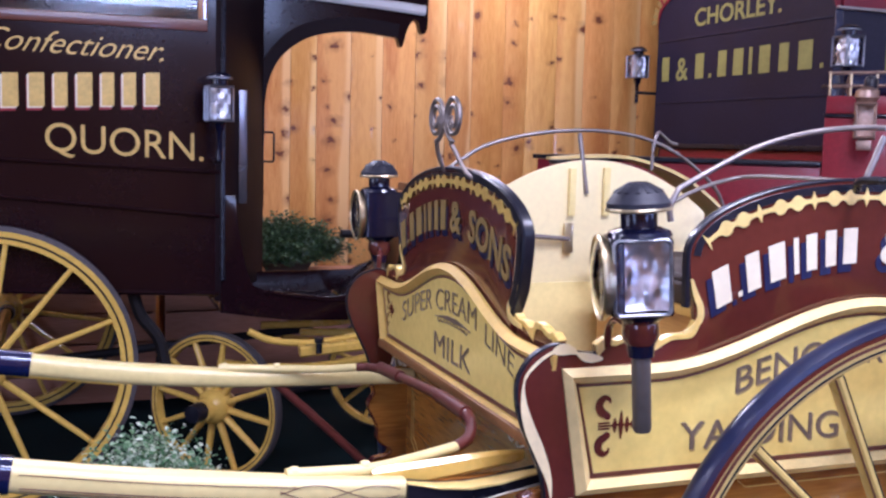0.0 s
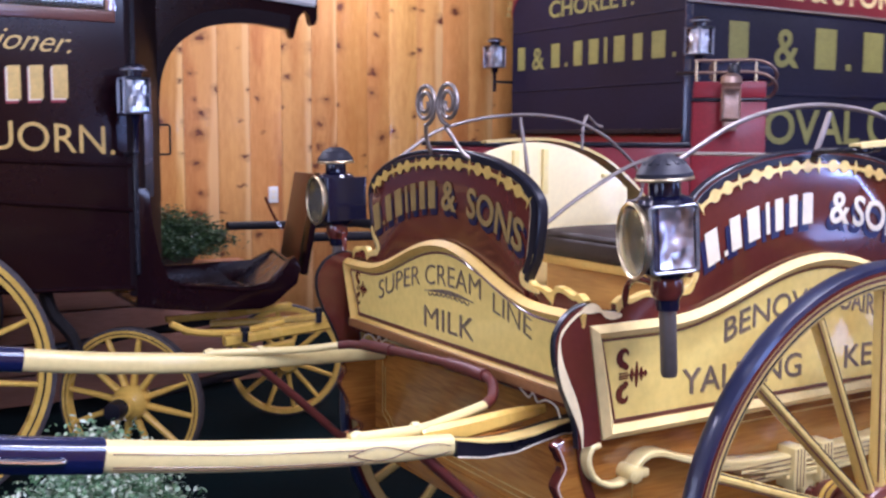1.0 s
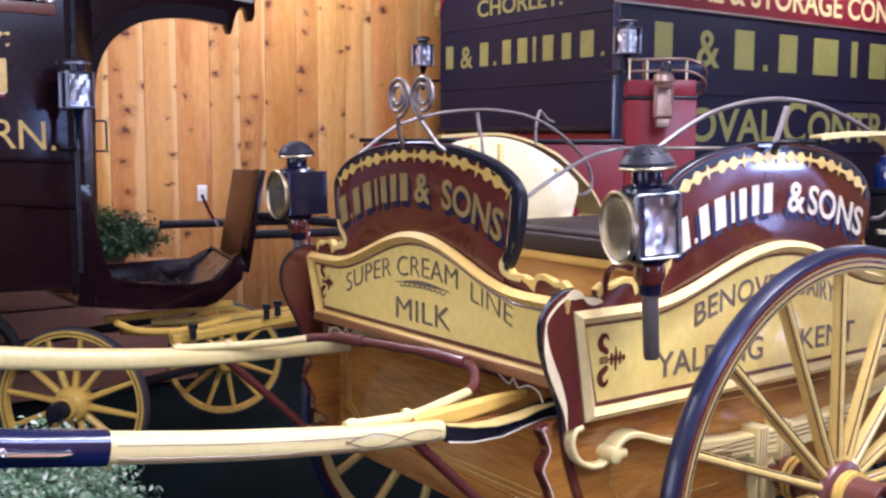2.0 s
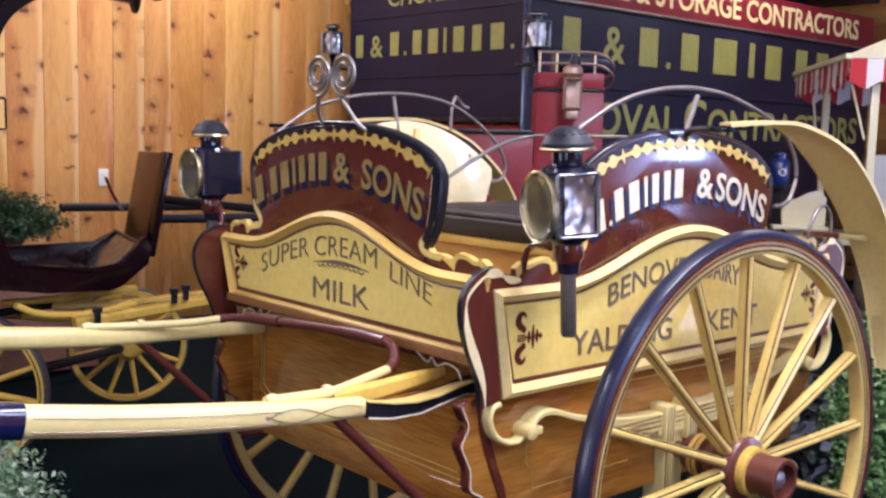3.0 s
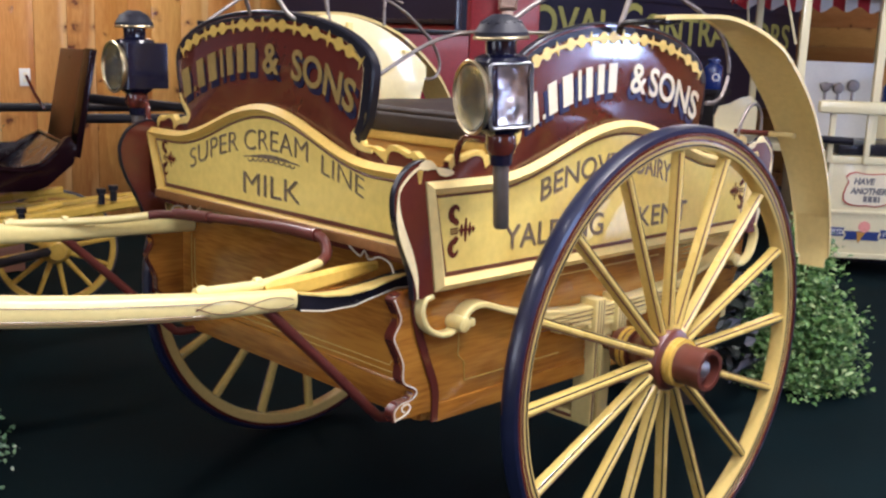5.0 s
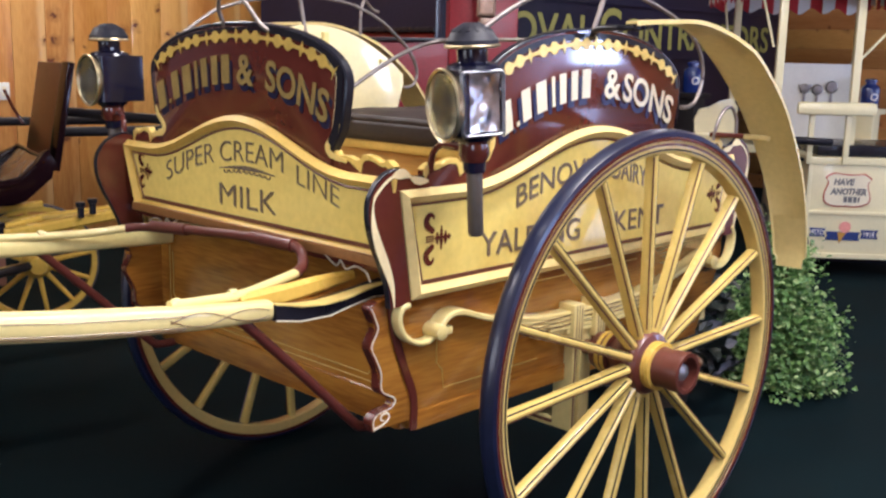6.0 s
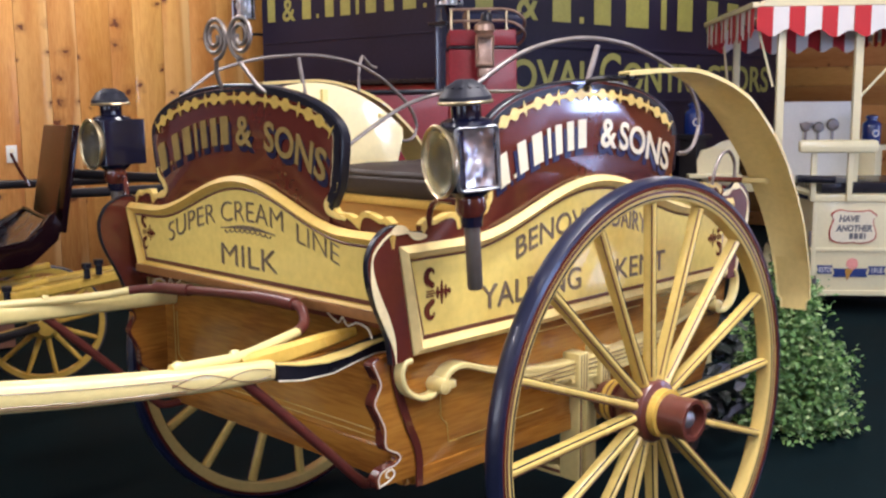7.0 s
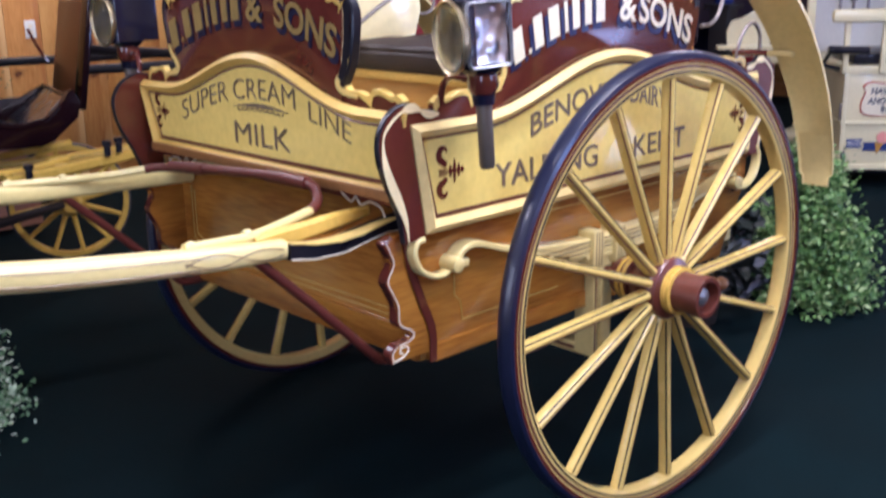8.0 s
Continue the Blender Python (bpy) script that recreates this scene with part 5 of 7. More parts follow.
    part("cap_rim", put(lathe([(0.057, 1.431), (0.0620, 1.432), (0.0630, 1.435), (0.0615, 1.438), (0.057, 1.438)], small, 36, False)), BRASS, b, "brass rim")
    for k in range(14):
        a = 2 * math.pi * k / 14
        part("cap_vent", put(moved(box(0.016, 0.050, -0.0048, 0.0048, -0.002, 0.0070, 0.0018), small @ Matrix.Translation((0, 0, 1.4815)) @ Matrix.Rotation(a, 4, "Z") @ Matrix.Rotation(radians(27), 4, "Y"))), CAP_GREY, b)
    part("socket", put(lathe([(0.0, z0 - 0.002), (0.046, z0 - 0.002), (0.034, z0 - 0.014), (0.031, z0 - 0.018), (0.033, z0 - 0.042), (0.026, z0 - 0.056), (0.0, z0 - 0.057)], tm, 28)), MAROON, b, "maroon socket")
    part("socket_neck", put(lathe([(0.0, z0 + 0.001), (0.050, z0 + 0.001), (0.038, z0 - 0.012), (0.0, z0 - 0.013)], tm, 28)), LAMP_BLACK, b)
    part("socket_ring", put(lathe([(0.016, z0 - 0.055), (0.0245, z0 - 0.056), (0.0225, z0 - 0.078), (0.016, z0 - 0.080), (0.016, z0 - 0.055)], tm, 28, False)), LAMP_BLACK, b)
    part("candle_tube", put(lathe([(0.0, z0 - 0.06), (0.0168, z0 - 0.06), (0.0165, 1.053), (0.014, 1.046), (0.0, 1.045)], tm, 28)), LAMP_TUBE, b, "dull steel candle tube")
    arm = smooth_line([(ax, 0.02, 1.222), (ax - 0.012, 0.06, 1.226), (ax - 0.022, 0.105, 1.224), (ax - 0.030, 0.130, 1.205), (ax - 0.034, 0.140, 1.165)], 6)
    part("lamp_bracket", put(tube(arm, 0.0075, 10)), MAROON, b, "maroon iron bracket")


SILVER = mat("pressed_silver", (0.54, 0.55, 0.58), 0.31, metal=1.0, vary=0.25, scale=30, bump=0.6, grain=70)
BOWL = mat("silver_gilt", (0.48, 0.46, 0.35), 0.24, metal=1.0, vary=0.2, scale=12, bump=0.1)
CAP_GREY = mat("worn_lamp_cap", (0.016, 0.016, 0.024), 0.48, spec=0.3, vary=0.3, scale=25, bump=0.2)
lamp(0.066, 1, -19, -0.618, 4.0)
lamp(1.455, -1, -3, -0.676, 1.0, 0.066)

# rails, finials, seat
for y, s in ((0.222, 1), (1.298, -1)):
    if s > 0:
        arc = smooth_line([(-0.455, y, 1.462), (-0.30, y, 1.537), (-0.17, y, 1.573), (-0.03, y, 1.589), (0.10, y, 1.585), (0.20, y, 1.570), (0.36, y, 1.527), (0.455, y, 1.480), (0.508, y, 1.430), (0.530, y, 1.365), (0.505, y, 1.305), (0.465, y, 1.282), (0.42, y, 1.280)], 7)
    else:
        arc = smooth_line([(-0.56, y, 1.438), (-0.48, y, 1.492), (-0.40, y, 1.535), (-0.255, y, 1.570), (-0.10, y, 1.584), (0.02, y, 1.580), (0.13, y, 1.562), (0.23, y, 1.523), (0.30, y, 1.480), (0.375, y, 1.420), (0.412, y, 1.358), (0.405, y, 1.315), (0.372, y, 1.296), (0.32, y, 1.302), (0.295, y, 1.325)], 7)
    x0 = arc[0].x
    start = smooth_line([(x0 - 0.015, y, 1.40), (x0 - 0.018, y, 1.428 if s > 0 else 1.418), tuple(arc[0])], 4)[:-1]
    rl = part("side_rail", tube(start + arc, 0.0058, 12), STEEL, float_, "grey steel side rail")
    part("rail_post", tube([(0.026, y, 1.572), (-0.03, y + 0.004, 1.44), (-0.035, y + 0.004, 1.38)] if s > 0 else [(-0.107, y, 1.576), (-0.085, y - 0.016, 1.395)], 0.0070, 10), STEEL, rl)
    if s > 0:
        continue
    hook = smooth_line([(0.145, y, 1.470), (0.148, y, 1.545), (0.162, y, 1.583), (0.185, y - s * 0.012, 1.578), (0.22, y - s * 0.02, 1.556), (0.245, y - s * 0.02, 1.550)], 5)
    part("rein_hook", tube(hook, 0.0055, 8), STEEL, rl)
back = smooth_line([(-0.115, 1.18, 1.225), (0.03, 1.17, 1.320), (0.20, 1.150, 1.412), (0.33, 1.140, 1.452), (0.375, 1.08, 1.462), (0.39, 0.95, 1.464), (0.39, 0.60, 1.464), (0.375, 0.46, 1.462), (0.33, 0.40, 1.452), (0.20, 0.39, 1.412), (0.03, 0.36, 1.32), (-0.115, 0.34, 1.225)], 6)
part("seat_rail", tube(back, 0.0066, 10), STEEL, float_, "grey steel seat rail")


rod = part("rein_rod", tube([(-0.66, 1.235, 1.302), (-0.145, 1.268, 1.262)], 0.0075, 10), STEEL, float_, "grey steel rod")
part("rod_plate", box(-0.160, -0.130, 1.268, 1.276, 1.220, 1.310, 0.003), BRASS, rod, "brass plate")


def finial():
    """Twin spiral rein guides on bent stems over the front board."""
    for cy, s in ((0.809, 1), (0.699, -1)):
        pts = []
        for k in range(64):
            a = k / 63 * 4.6 * math.pi
            r = 0.052 - 0.038 * k / 63
            pts.append((XF - 0.02, cy + s * r * math.sin(a) * -1, 1.592 - r * math.cos(a) + 0.0))
        stem = smooth_line([(XF + 0.02, 0.832, 1.455), (XF + 0.005, 0.828, 1.480), (XF - 0.010, 0.821, 1.510), (XF - 0.02, cy - 0.004, 1.535)] if s > 0 else [(XF + 0.02, 0.640, 1.455), (XF - 0.002, 0.658, 1.472), (XF - 0.014, 0.695, 1.516), (XF - 0.02, cy + 0.012, 1.535)], 6)
        part("finial", tube(stem + pts, 0.0054, 10, up=(1, 0, 0)), STEEL, float_, "twin spiral steel rein guide")


finial()
seat = part("seat_box", box(-0.115, 0.42, 0.295, 1.135, 0.605, 1.129, 0.006), PINE_SEAT, float_, "varnished pine seat box")
part("seat_lip", box(-0.130, 0.43, 0.288, 1.142, 1.130, 1.157, 0.004), CREAM_LINE, seat, "yellow painted lip")
cu = bmesh.new()
bmesh.ops.create_cube(cu, size=2.0)
bmesh.ops.subdivide_edges(cu, edges=cu.edges[:], cuts=15, use_grid_fill=True)
for v in cu.verts:
    x, y, z = v.co
    # a stuffed block: faces bulge, edges are round, a crease runs under the top edge
    e = max(abs(x), abs(y))
    z *= 1.0 - 0.34 * max(0.0, e - 0.72) ** 2 / 0.0784 if z > 0 else 1.0
    tight = 1.0 - 0.028 * abs(v.co.z) ** 3 - 0.016 * math.exp(-((v.co.z - 0.38) / 0.12) ** 2)
    puff = 0.006 * noise.noise((x * 3.0, y * 5.0, 3)) * (1 if z > 0.3 else 0)
    v.co = (0.145 + x * tight * 0.285, 0.712 + y * tight * 0.425, 1.203 + z * 0.045 + puff)
part("cushion", cu, LEATHER, float_, "worn dark brown leather seat cushion")


GUARD = mat("mudguard_paint", (0.66, 0.52, 0.205), 0.34, coat=0.15, vary=0.08, scale=2.5, bump=0.02)


def mudguard(y0, y1, s):
    """A long bent cream wing behind and over a wheel, on iron stays."""
    line = [(-0.10, 1.495), (0.02, 1.503), (0.15, 1.505), (0.27, 1.480), (0.36, 1.444), (0.43, 1.403), (0.51, 1.344), (0.578, 1.282), (0.635, 1.212), (0.682, 1.145), (0.725, 1.07), (0.753, 1.0), (0.777, 0.92), (0.789, 0.85), (0.787, 0.795)]
    fine = smooth_line([(u, 0, v) for u, v in line], 6)
    bm = bmesh.new()
    rows = []
    n = len(fine)
    for i, p in enumerate(fine):
        t = (fine[min(i + 1, n - 1)] - fine[max(i - 1, 0)]).normalized()
        nn = Vector((t.z, 0, -t.x))
        q = i / (n - 1)
        half = abs(y1 - y0) / 2 * min(1.0, 0.22 + q * 2.6) * (1.0 if q < 0.96 else 0.86)
        mid = (y0 + y1) / 2
        row = []
        slim = 0.045 * max(0.0, q - 0.45) / 0.55
        half, mid = half - slim / 2, mid - s * slim / 2
        for k in (-1, -0.9, 0.9, 1):
            row.append(bm.verts.new(p + nn * (0.004 if abs(k) > 0.95 else 0.0) + Vector((0, mid + half * k, 0))))
        for k in (1, -1):
            row.append(bm.verts.new(p - nn * 0.006 + Vector((0, mid + half * k, 0))))
        rows.append(row)
    for a, b in zip(rows, rows[1:]):
        for j in range(6):
            bm.faces.new((a[j], a[(j + 1) % 6], b[(j + 1) % 6], b[j]))
    bm.faces.new(rows[0])
    bm.faces.new(rows[-1][::-1])
    g = part("mudguard", bm, GUARD, float_, "bent cream mudguard")
    yi = max(y0, y1) if s > 0 else min(y0, y1)
    part("stay", tube(smooth_line([(-0.06, yi + s * 0.07, 1.462), (-0.085, yi + s * 0.03, 1.484), (-0.09, (y0 + y1) / 2, 1.487), (-0.02, (y0 + y1) / 2, 1.492)], 5), 0.008, 10), BLACK, g, "iron stay")
    part("stay", tube([(0.600, yi + s * 0.10, 1.195), (0.629, yi + s * 0.004, 1.195)], 0.0085, 10), MAROON, g, "maroon iron stay")
    part("stay_foot", tube([(0.6292, yi + s * 0.0035, 1.195), (0.631, (y0 + y1) / 2, 1.195), (0.631, (y1 if s < 0 else y0) + s * 0.008, 1.195)], 0.0085, 10), GUARD, g, "cream stay foot across the guard")
    loop = smooth_line([(0.60, yi + s * 0.09, 1.12), (0.60, yi + s * 0.085, 1.20), (0.63, yi + s * 0.08, 1.262), (0.68, yi + s * 0.08, 1.275), (0.715, yi + s * 0.08, 1.24), (0.72, yi + s * 0.08, 1.19)], 6)
    part("stay_loop", tube(loop, 0.0052, 10), STEEL, g, "bent steel loop")


mudguard(0.125, -0.020, 1)
mudguard(1.447, 1.592, -1)

# ---- the room ----
W0, W1, S0, N0, TOP = -7.0, 8.0, -2.5, 5.49, 3.5


def structure(name, bm, material, label, category, smooth=False):
    return tagged(hang(new(name, to_mesh(name, bm, material, smooth)), None), label, category, kind="structure")


structure("floor", box(W0, W1, S0, N0, -0.02, FLOOR, 0), CARPET, "dark green short-pile carpet floor", "floor")
structure("ceiling", box(W0 - 0.1, W1 + 0.1, S0 - 0.1, N0 + 0.1, TOP, TOP + 0.08, 0), PLASTER, "pale plain ceiling", "ceiling")
wall_n = structure("wall_north", box(W0, W1, N0 + 0.022, N0 + 0.12, 0, TOP, 0), PINE_FLAT, "knotty pine plank wall", "wall")
wall_e = structure("wall_east", box(W1 + 0.022, W1 + 0.12, S0, N0, 0, TOP, 0), PINE_FLAT, "pine board wall", "wall")
structure("wall_west", merge(box(W0 - 0.1, W0, S0, 0.25, 0, TOP, 0), box(W0 - 0.1, W0, 2.95, N0, 0, TOP, 0), box(W0 - 0.1, W0, 0.25, 2.95, 0, 0.68, 0), box(W0 - 0.1, W0, 0.25, 2.95, 2.32, TOP, 0)), PINE_FLAT, "pine board wall with an added, unseen window", "wall")
bits, x = [], W0
for x0, w in sorted({q[:2] for q in SOUTH_OPENINGS}):
    bits.append(box(x, x0 - w / 2, S0 - 0.1, S0, 0, TOP, 0))
    zs = [0.0] + [e for q in SOUTH_OPENINGS if q[0] == x0 for e in q[2:4]] + [TOP]
    bits += [box(x0 - w / 2, x0 + w / 2, S0 - 0.1, S0, zs[i], zs[i + 1], 0) for i in range(0, len(zs), 2) if zs[i + 1] > zs[i]]
    x = x0 + w / 2
bits.append(box(x, W1, S0 - 0.1, S0, 0, TOP, 0))
structure("wall_south", merge(*bits), PINE_FLAT, "pine board wall with unseen glazed openings", "wall")

# planks of the north wall, each its own board with a bevelled joint
PLANK_TOP = TOP - 0.02
PLANK_WIDTHS = (0.23, 0.24, 0.23, 0.20, 0.25, 0.18, 0.24)
plank_meshes = {}
for w in sorted(set(PLANK_WIDTHS)):
    pb = box(-w / 2 + 0.0015, w / 2 - 0.0015, 0.0, 0.022, 0.0, PLANK_TOP, 0.0022)
    plank_meshes[w] = to_mesh("plank", pb, PINE)
rng = random.Random(11)
x = 0.296 - 4 * sum(PLANK_WIDTHS)
for k in range(57):
    w = PLANK_WIDTHS[k % 7]
    piece("plank", plank_meshes[w], wall_n, pose(x + w / 2, N0 + rng.uniform(-0.001, 0.002), 0.01))
    x += w
# level boards of the east wall
board_me = to_mesh("board", box(0.0, 0.022, -3.9, 3.9, 0.0, 0.188, 0.005), PINE_FLAT)
for k in range(18):
    piece("board", board_me, wall_e, pose(W1 + rng.uniform(-0.002, 0.002), 1.5, 0.02 + 0.19 * k))

outlet = thing("wall_outlet", 0.690, N0 - 0.002, 1.08, "white plastic wall plate on the pine planks", "wall plate")
part("plate", box(0.655, 0.727, N0 - 0.010, N0 - 0.002, 1.045, 1.160, 0.003), WHITE_PAINT, outlet)
for z in (1.083, 1.122):
    part("socket", box(0.677, 0.705, N0 - 0.0125, N0 - 0.009, z - 0.012, z + 0.012, 0.003), WHITE_EDGE, outlet, "moulded socket")

# frames for the unseen openings; the wide ones and the west window are added
for i, (x, w, z0, z1, _) in enumerate(SOUTH_OPENINGS):
    d = thing("added_door_1" if i == 0 else f"window_{i + 1}", x, S0 - 0.05, z0, "unseen glazed opening in a white frame", "door" if i == 0 else "window", kind="structure")
    for a, b in ((x - w / 2, x - w / 2 + 0.03), (x + w / 2 - 0.03, x + w / 2)):
        part("frame", box(a, b, S0 - 0.09, S0 - 0.05, z0, z1, 0.004), WHITE_PAINT, d)
    for a, b in ((z0, z0 + 0.03), (z1 - 0.03, z1)):
        part("rail", box(x - w / 2 + 0.032, x + w / 2 - 0.032, S0 - 0.085, S0 - 0.055, a, b, 0.004), WHITE_PAINT, d)
win = thing("window_1", W0 - 0.05, 1.6, 0.68, "white framed window, unseen, added for daylight", "window", kind="structure")
for y0, y1, z0, z1 in ((0.25, 0.31, 0.68, 2.32), (2.89, 2.95, 0.68, 2.32), (0.312, 2.888, 0.68, 0.74), (0.312, 2.888, 2.26, 2.32), (1.57, 1.63, 0.742, 2.258)):
    part("window_frame", box(W0 - 0.09, W0 - 0.03, y0, y1, z0, z1, 0.004), WHITE_PAINT, win)
# housings added to go with the unseen ceiling lamps
for x, y, _ in UNSEEN_LAMPS:
    cl = thing("added_ceiling_light", x, y, TOP, "plain white ceiling light fitting, unseen, added for brightness", "ceiling light", "ceiling lights")
    part("housing", box(x - 0.60, x + 0.60, y - 0.16, y + 0.16, TOP - 0.035, TOP - 0.001, 0.005), WHITE_PAINT, cl)


GREY_TYRE = mat("worn_grey_tyre", (0.055, 0.045, 0.047), 0.6, vary=0.25, scale=14)


def coach_wheel(m, R, parent, spokes=12, paint=None, tread=0.045, rubber=None):
    """A coach wheel; local z is the axle, pointing out. m: pose of its middle."""
    paint = paint or YELLOW
    t, d = R * 0.035, R * 0.085
    rim = part("wheel", lathe([(R - t - d, -tread * 0.45), (R - t, -tread / 2), (R - t, tread / 2), (R - t - d, tread * 0.45), (R - t - d, -tread * 0.45)], m, 64, False), paint, parent, "spoked wheel")
    part("tyre", lathe([(R - t, -tread / 2), (R, -tread * 0.42), (R, tread * 0.42), (R - t, tread / 2), (R - t, -tread / 2)], m, 64, False), rubber or GREY_TYRE, rim, "dark tyre")
    part("rim_line", lathe([(R - t - d * 0.60, tread * 0.47), (R - t - d * 0.60, tread * 0.50), (R - t - d * 0.44, tread * 0.51), (R - t - d * 0.44, tread * 0.47)], m, 64, False), BLACK, rim, "black painted line", smooth=False)
    part("nave", lathe([(0.0, -0.10), (0.040, -0.10), (0.062, -0.045), (0.074, -0.02), (0.076, 0.02), (0.068, 0.045), (0.052, 0.062), (0.048, 0.10), (0, 0.105)], m, 28), paint, rim)
    part("hub_cap", lathe([(0.0, 0.10), (0.040, 0.10), (0.042, 0.12), (0.036, 0.165), (0.0, 0.17)], m, 24), BLACK, rim, "black hub cap")
    for k in range(spokes):
        a = 2 * math.pi * (k + 0.3) / spokes
        way = Vector((math.sin(a), math.cos(a), 0))
        sp = sweep([way * 0.05, way * (R * 0.45), way * (R - t - d + 0.004)], rect(0.024, 0.034, 0.3), up=(0, 0, 1), scale=lambda q: 1.1 - 0.3 * q)
        sp.transform(m)
        part("spoke", sp, paint, rim)
    return rim


def face_out(x, y, z, yaw=0.0):
    """The pose of a wheel whose axle points to -y, turned about z by yaw."""
    return Matrix.Translation((x, y, z)) @ Matrix.Rotation(radians(yaw), 4, "Z") @ Matrix.Rotation(radians(90), 4, "X")


def small_lamp(parent, x, y, z, k=1.0, label="carriage lamp"):
    """A square coach lamp on a stem, glazed to the side and to the front."""
    m = Matrix.Translation((x, y, z)) @ Matrix.Scale(k, 4)
    shell = merge(box(-0.045, 0.045, -0.045, 0.045, -0.07, -0.060), box(-0.045, 0.045, -0.045, 0.045, 0.06, 0.07), box(-0.045, 0.045, 0.038, 0.045, -0.06, 0.06), box(0.038, 0.045, -0.045, 0.037, -0.06, 0.06))
    b = part("coach_lamp", moved(shell, m), LAMP_BLACK, parent, label)
    o = [(-0.050, -0.070), (0.050, -0.070), (0.050, 0.070), (-0.050, 0.070)]
    i = [(-0.043, -0.062), (0.043, -0.062), (0.043, 0.062), (-0.043, 0.062)]
    quarter = Matrix.Rotation(radians(-90), 4, "Z")
    for turn in (Matrix.Identity(4), quarter):
        part("glass_frame", moved(framed(o, i, "y", -0.056, -0.045), m @ turn), FRAME_STEEL, b, "bright glass frame")
        part("side_glass", moved(slab(i, "y", -0.050, -0.047), m @ turn), GLASS, b, "clear glass")
        g, rf = 6, bmesh.new()
        grid = [[rf.verts.new((0.084 * (p / g - 0.5), -0.024 - 0.012 * math.cos(p * 1.9) * math.cos(q * 1.6), 0.118 * (q / g - 0.5))) for p in range(g + 1)] for q in range(g + 1)]
        for q in range(g):
            for p in range(g):
                rf.faces.new((grid[q][p], grid[q][p + 1], grid[q + 1][p + 1], grid[q + 1][p]))
        part("reflector", moved(rf, m @ turn), SILVER, b, "silvered reflector")
    part("cap", moved(lathe([(0.03, 0.07), (0.033, 0.095), (0.048, 0.099), (0.046, 0.108), (0.033, 0.118), (0.0, 0.124)], None, 20), m), LAMP_BLACK, b)
    part("cap_rim", moved(lathe([(0.044, 0.095), (0.051, 0.097), (0.051, 0.102), (0.044, 0.104)], None, 20, False), m), FRAME_STEEL, b, "bright rim")
    part("stem", moved(lathe([(0.0, -0.07), (0.025, -0.07), (0.018, -0.10), (0.012, -0.11), (0.012, -0.22), (0, -0.222)], None, 16), m), LAMP_BLACK, b)
    return b


# ---- the bread van ----
BY = 2.80
van = thing("bread_van", -1.6, 3.4, FLOOR, "dark brown horse-drawn bread van with gilt lettering", "van")


def drop(x):
    """The body sits a little nose-down."""
    return -0.045 * (x + 0.95)


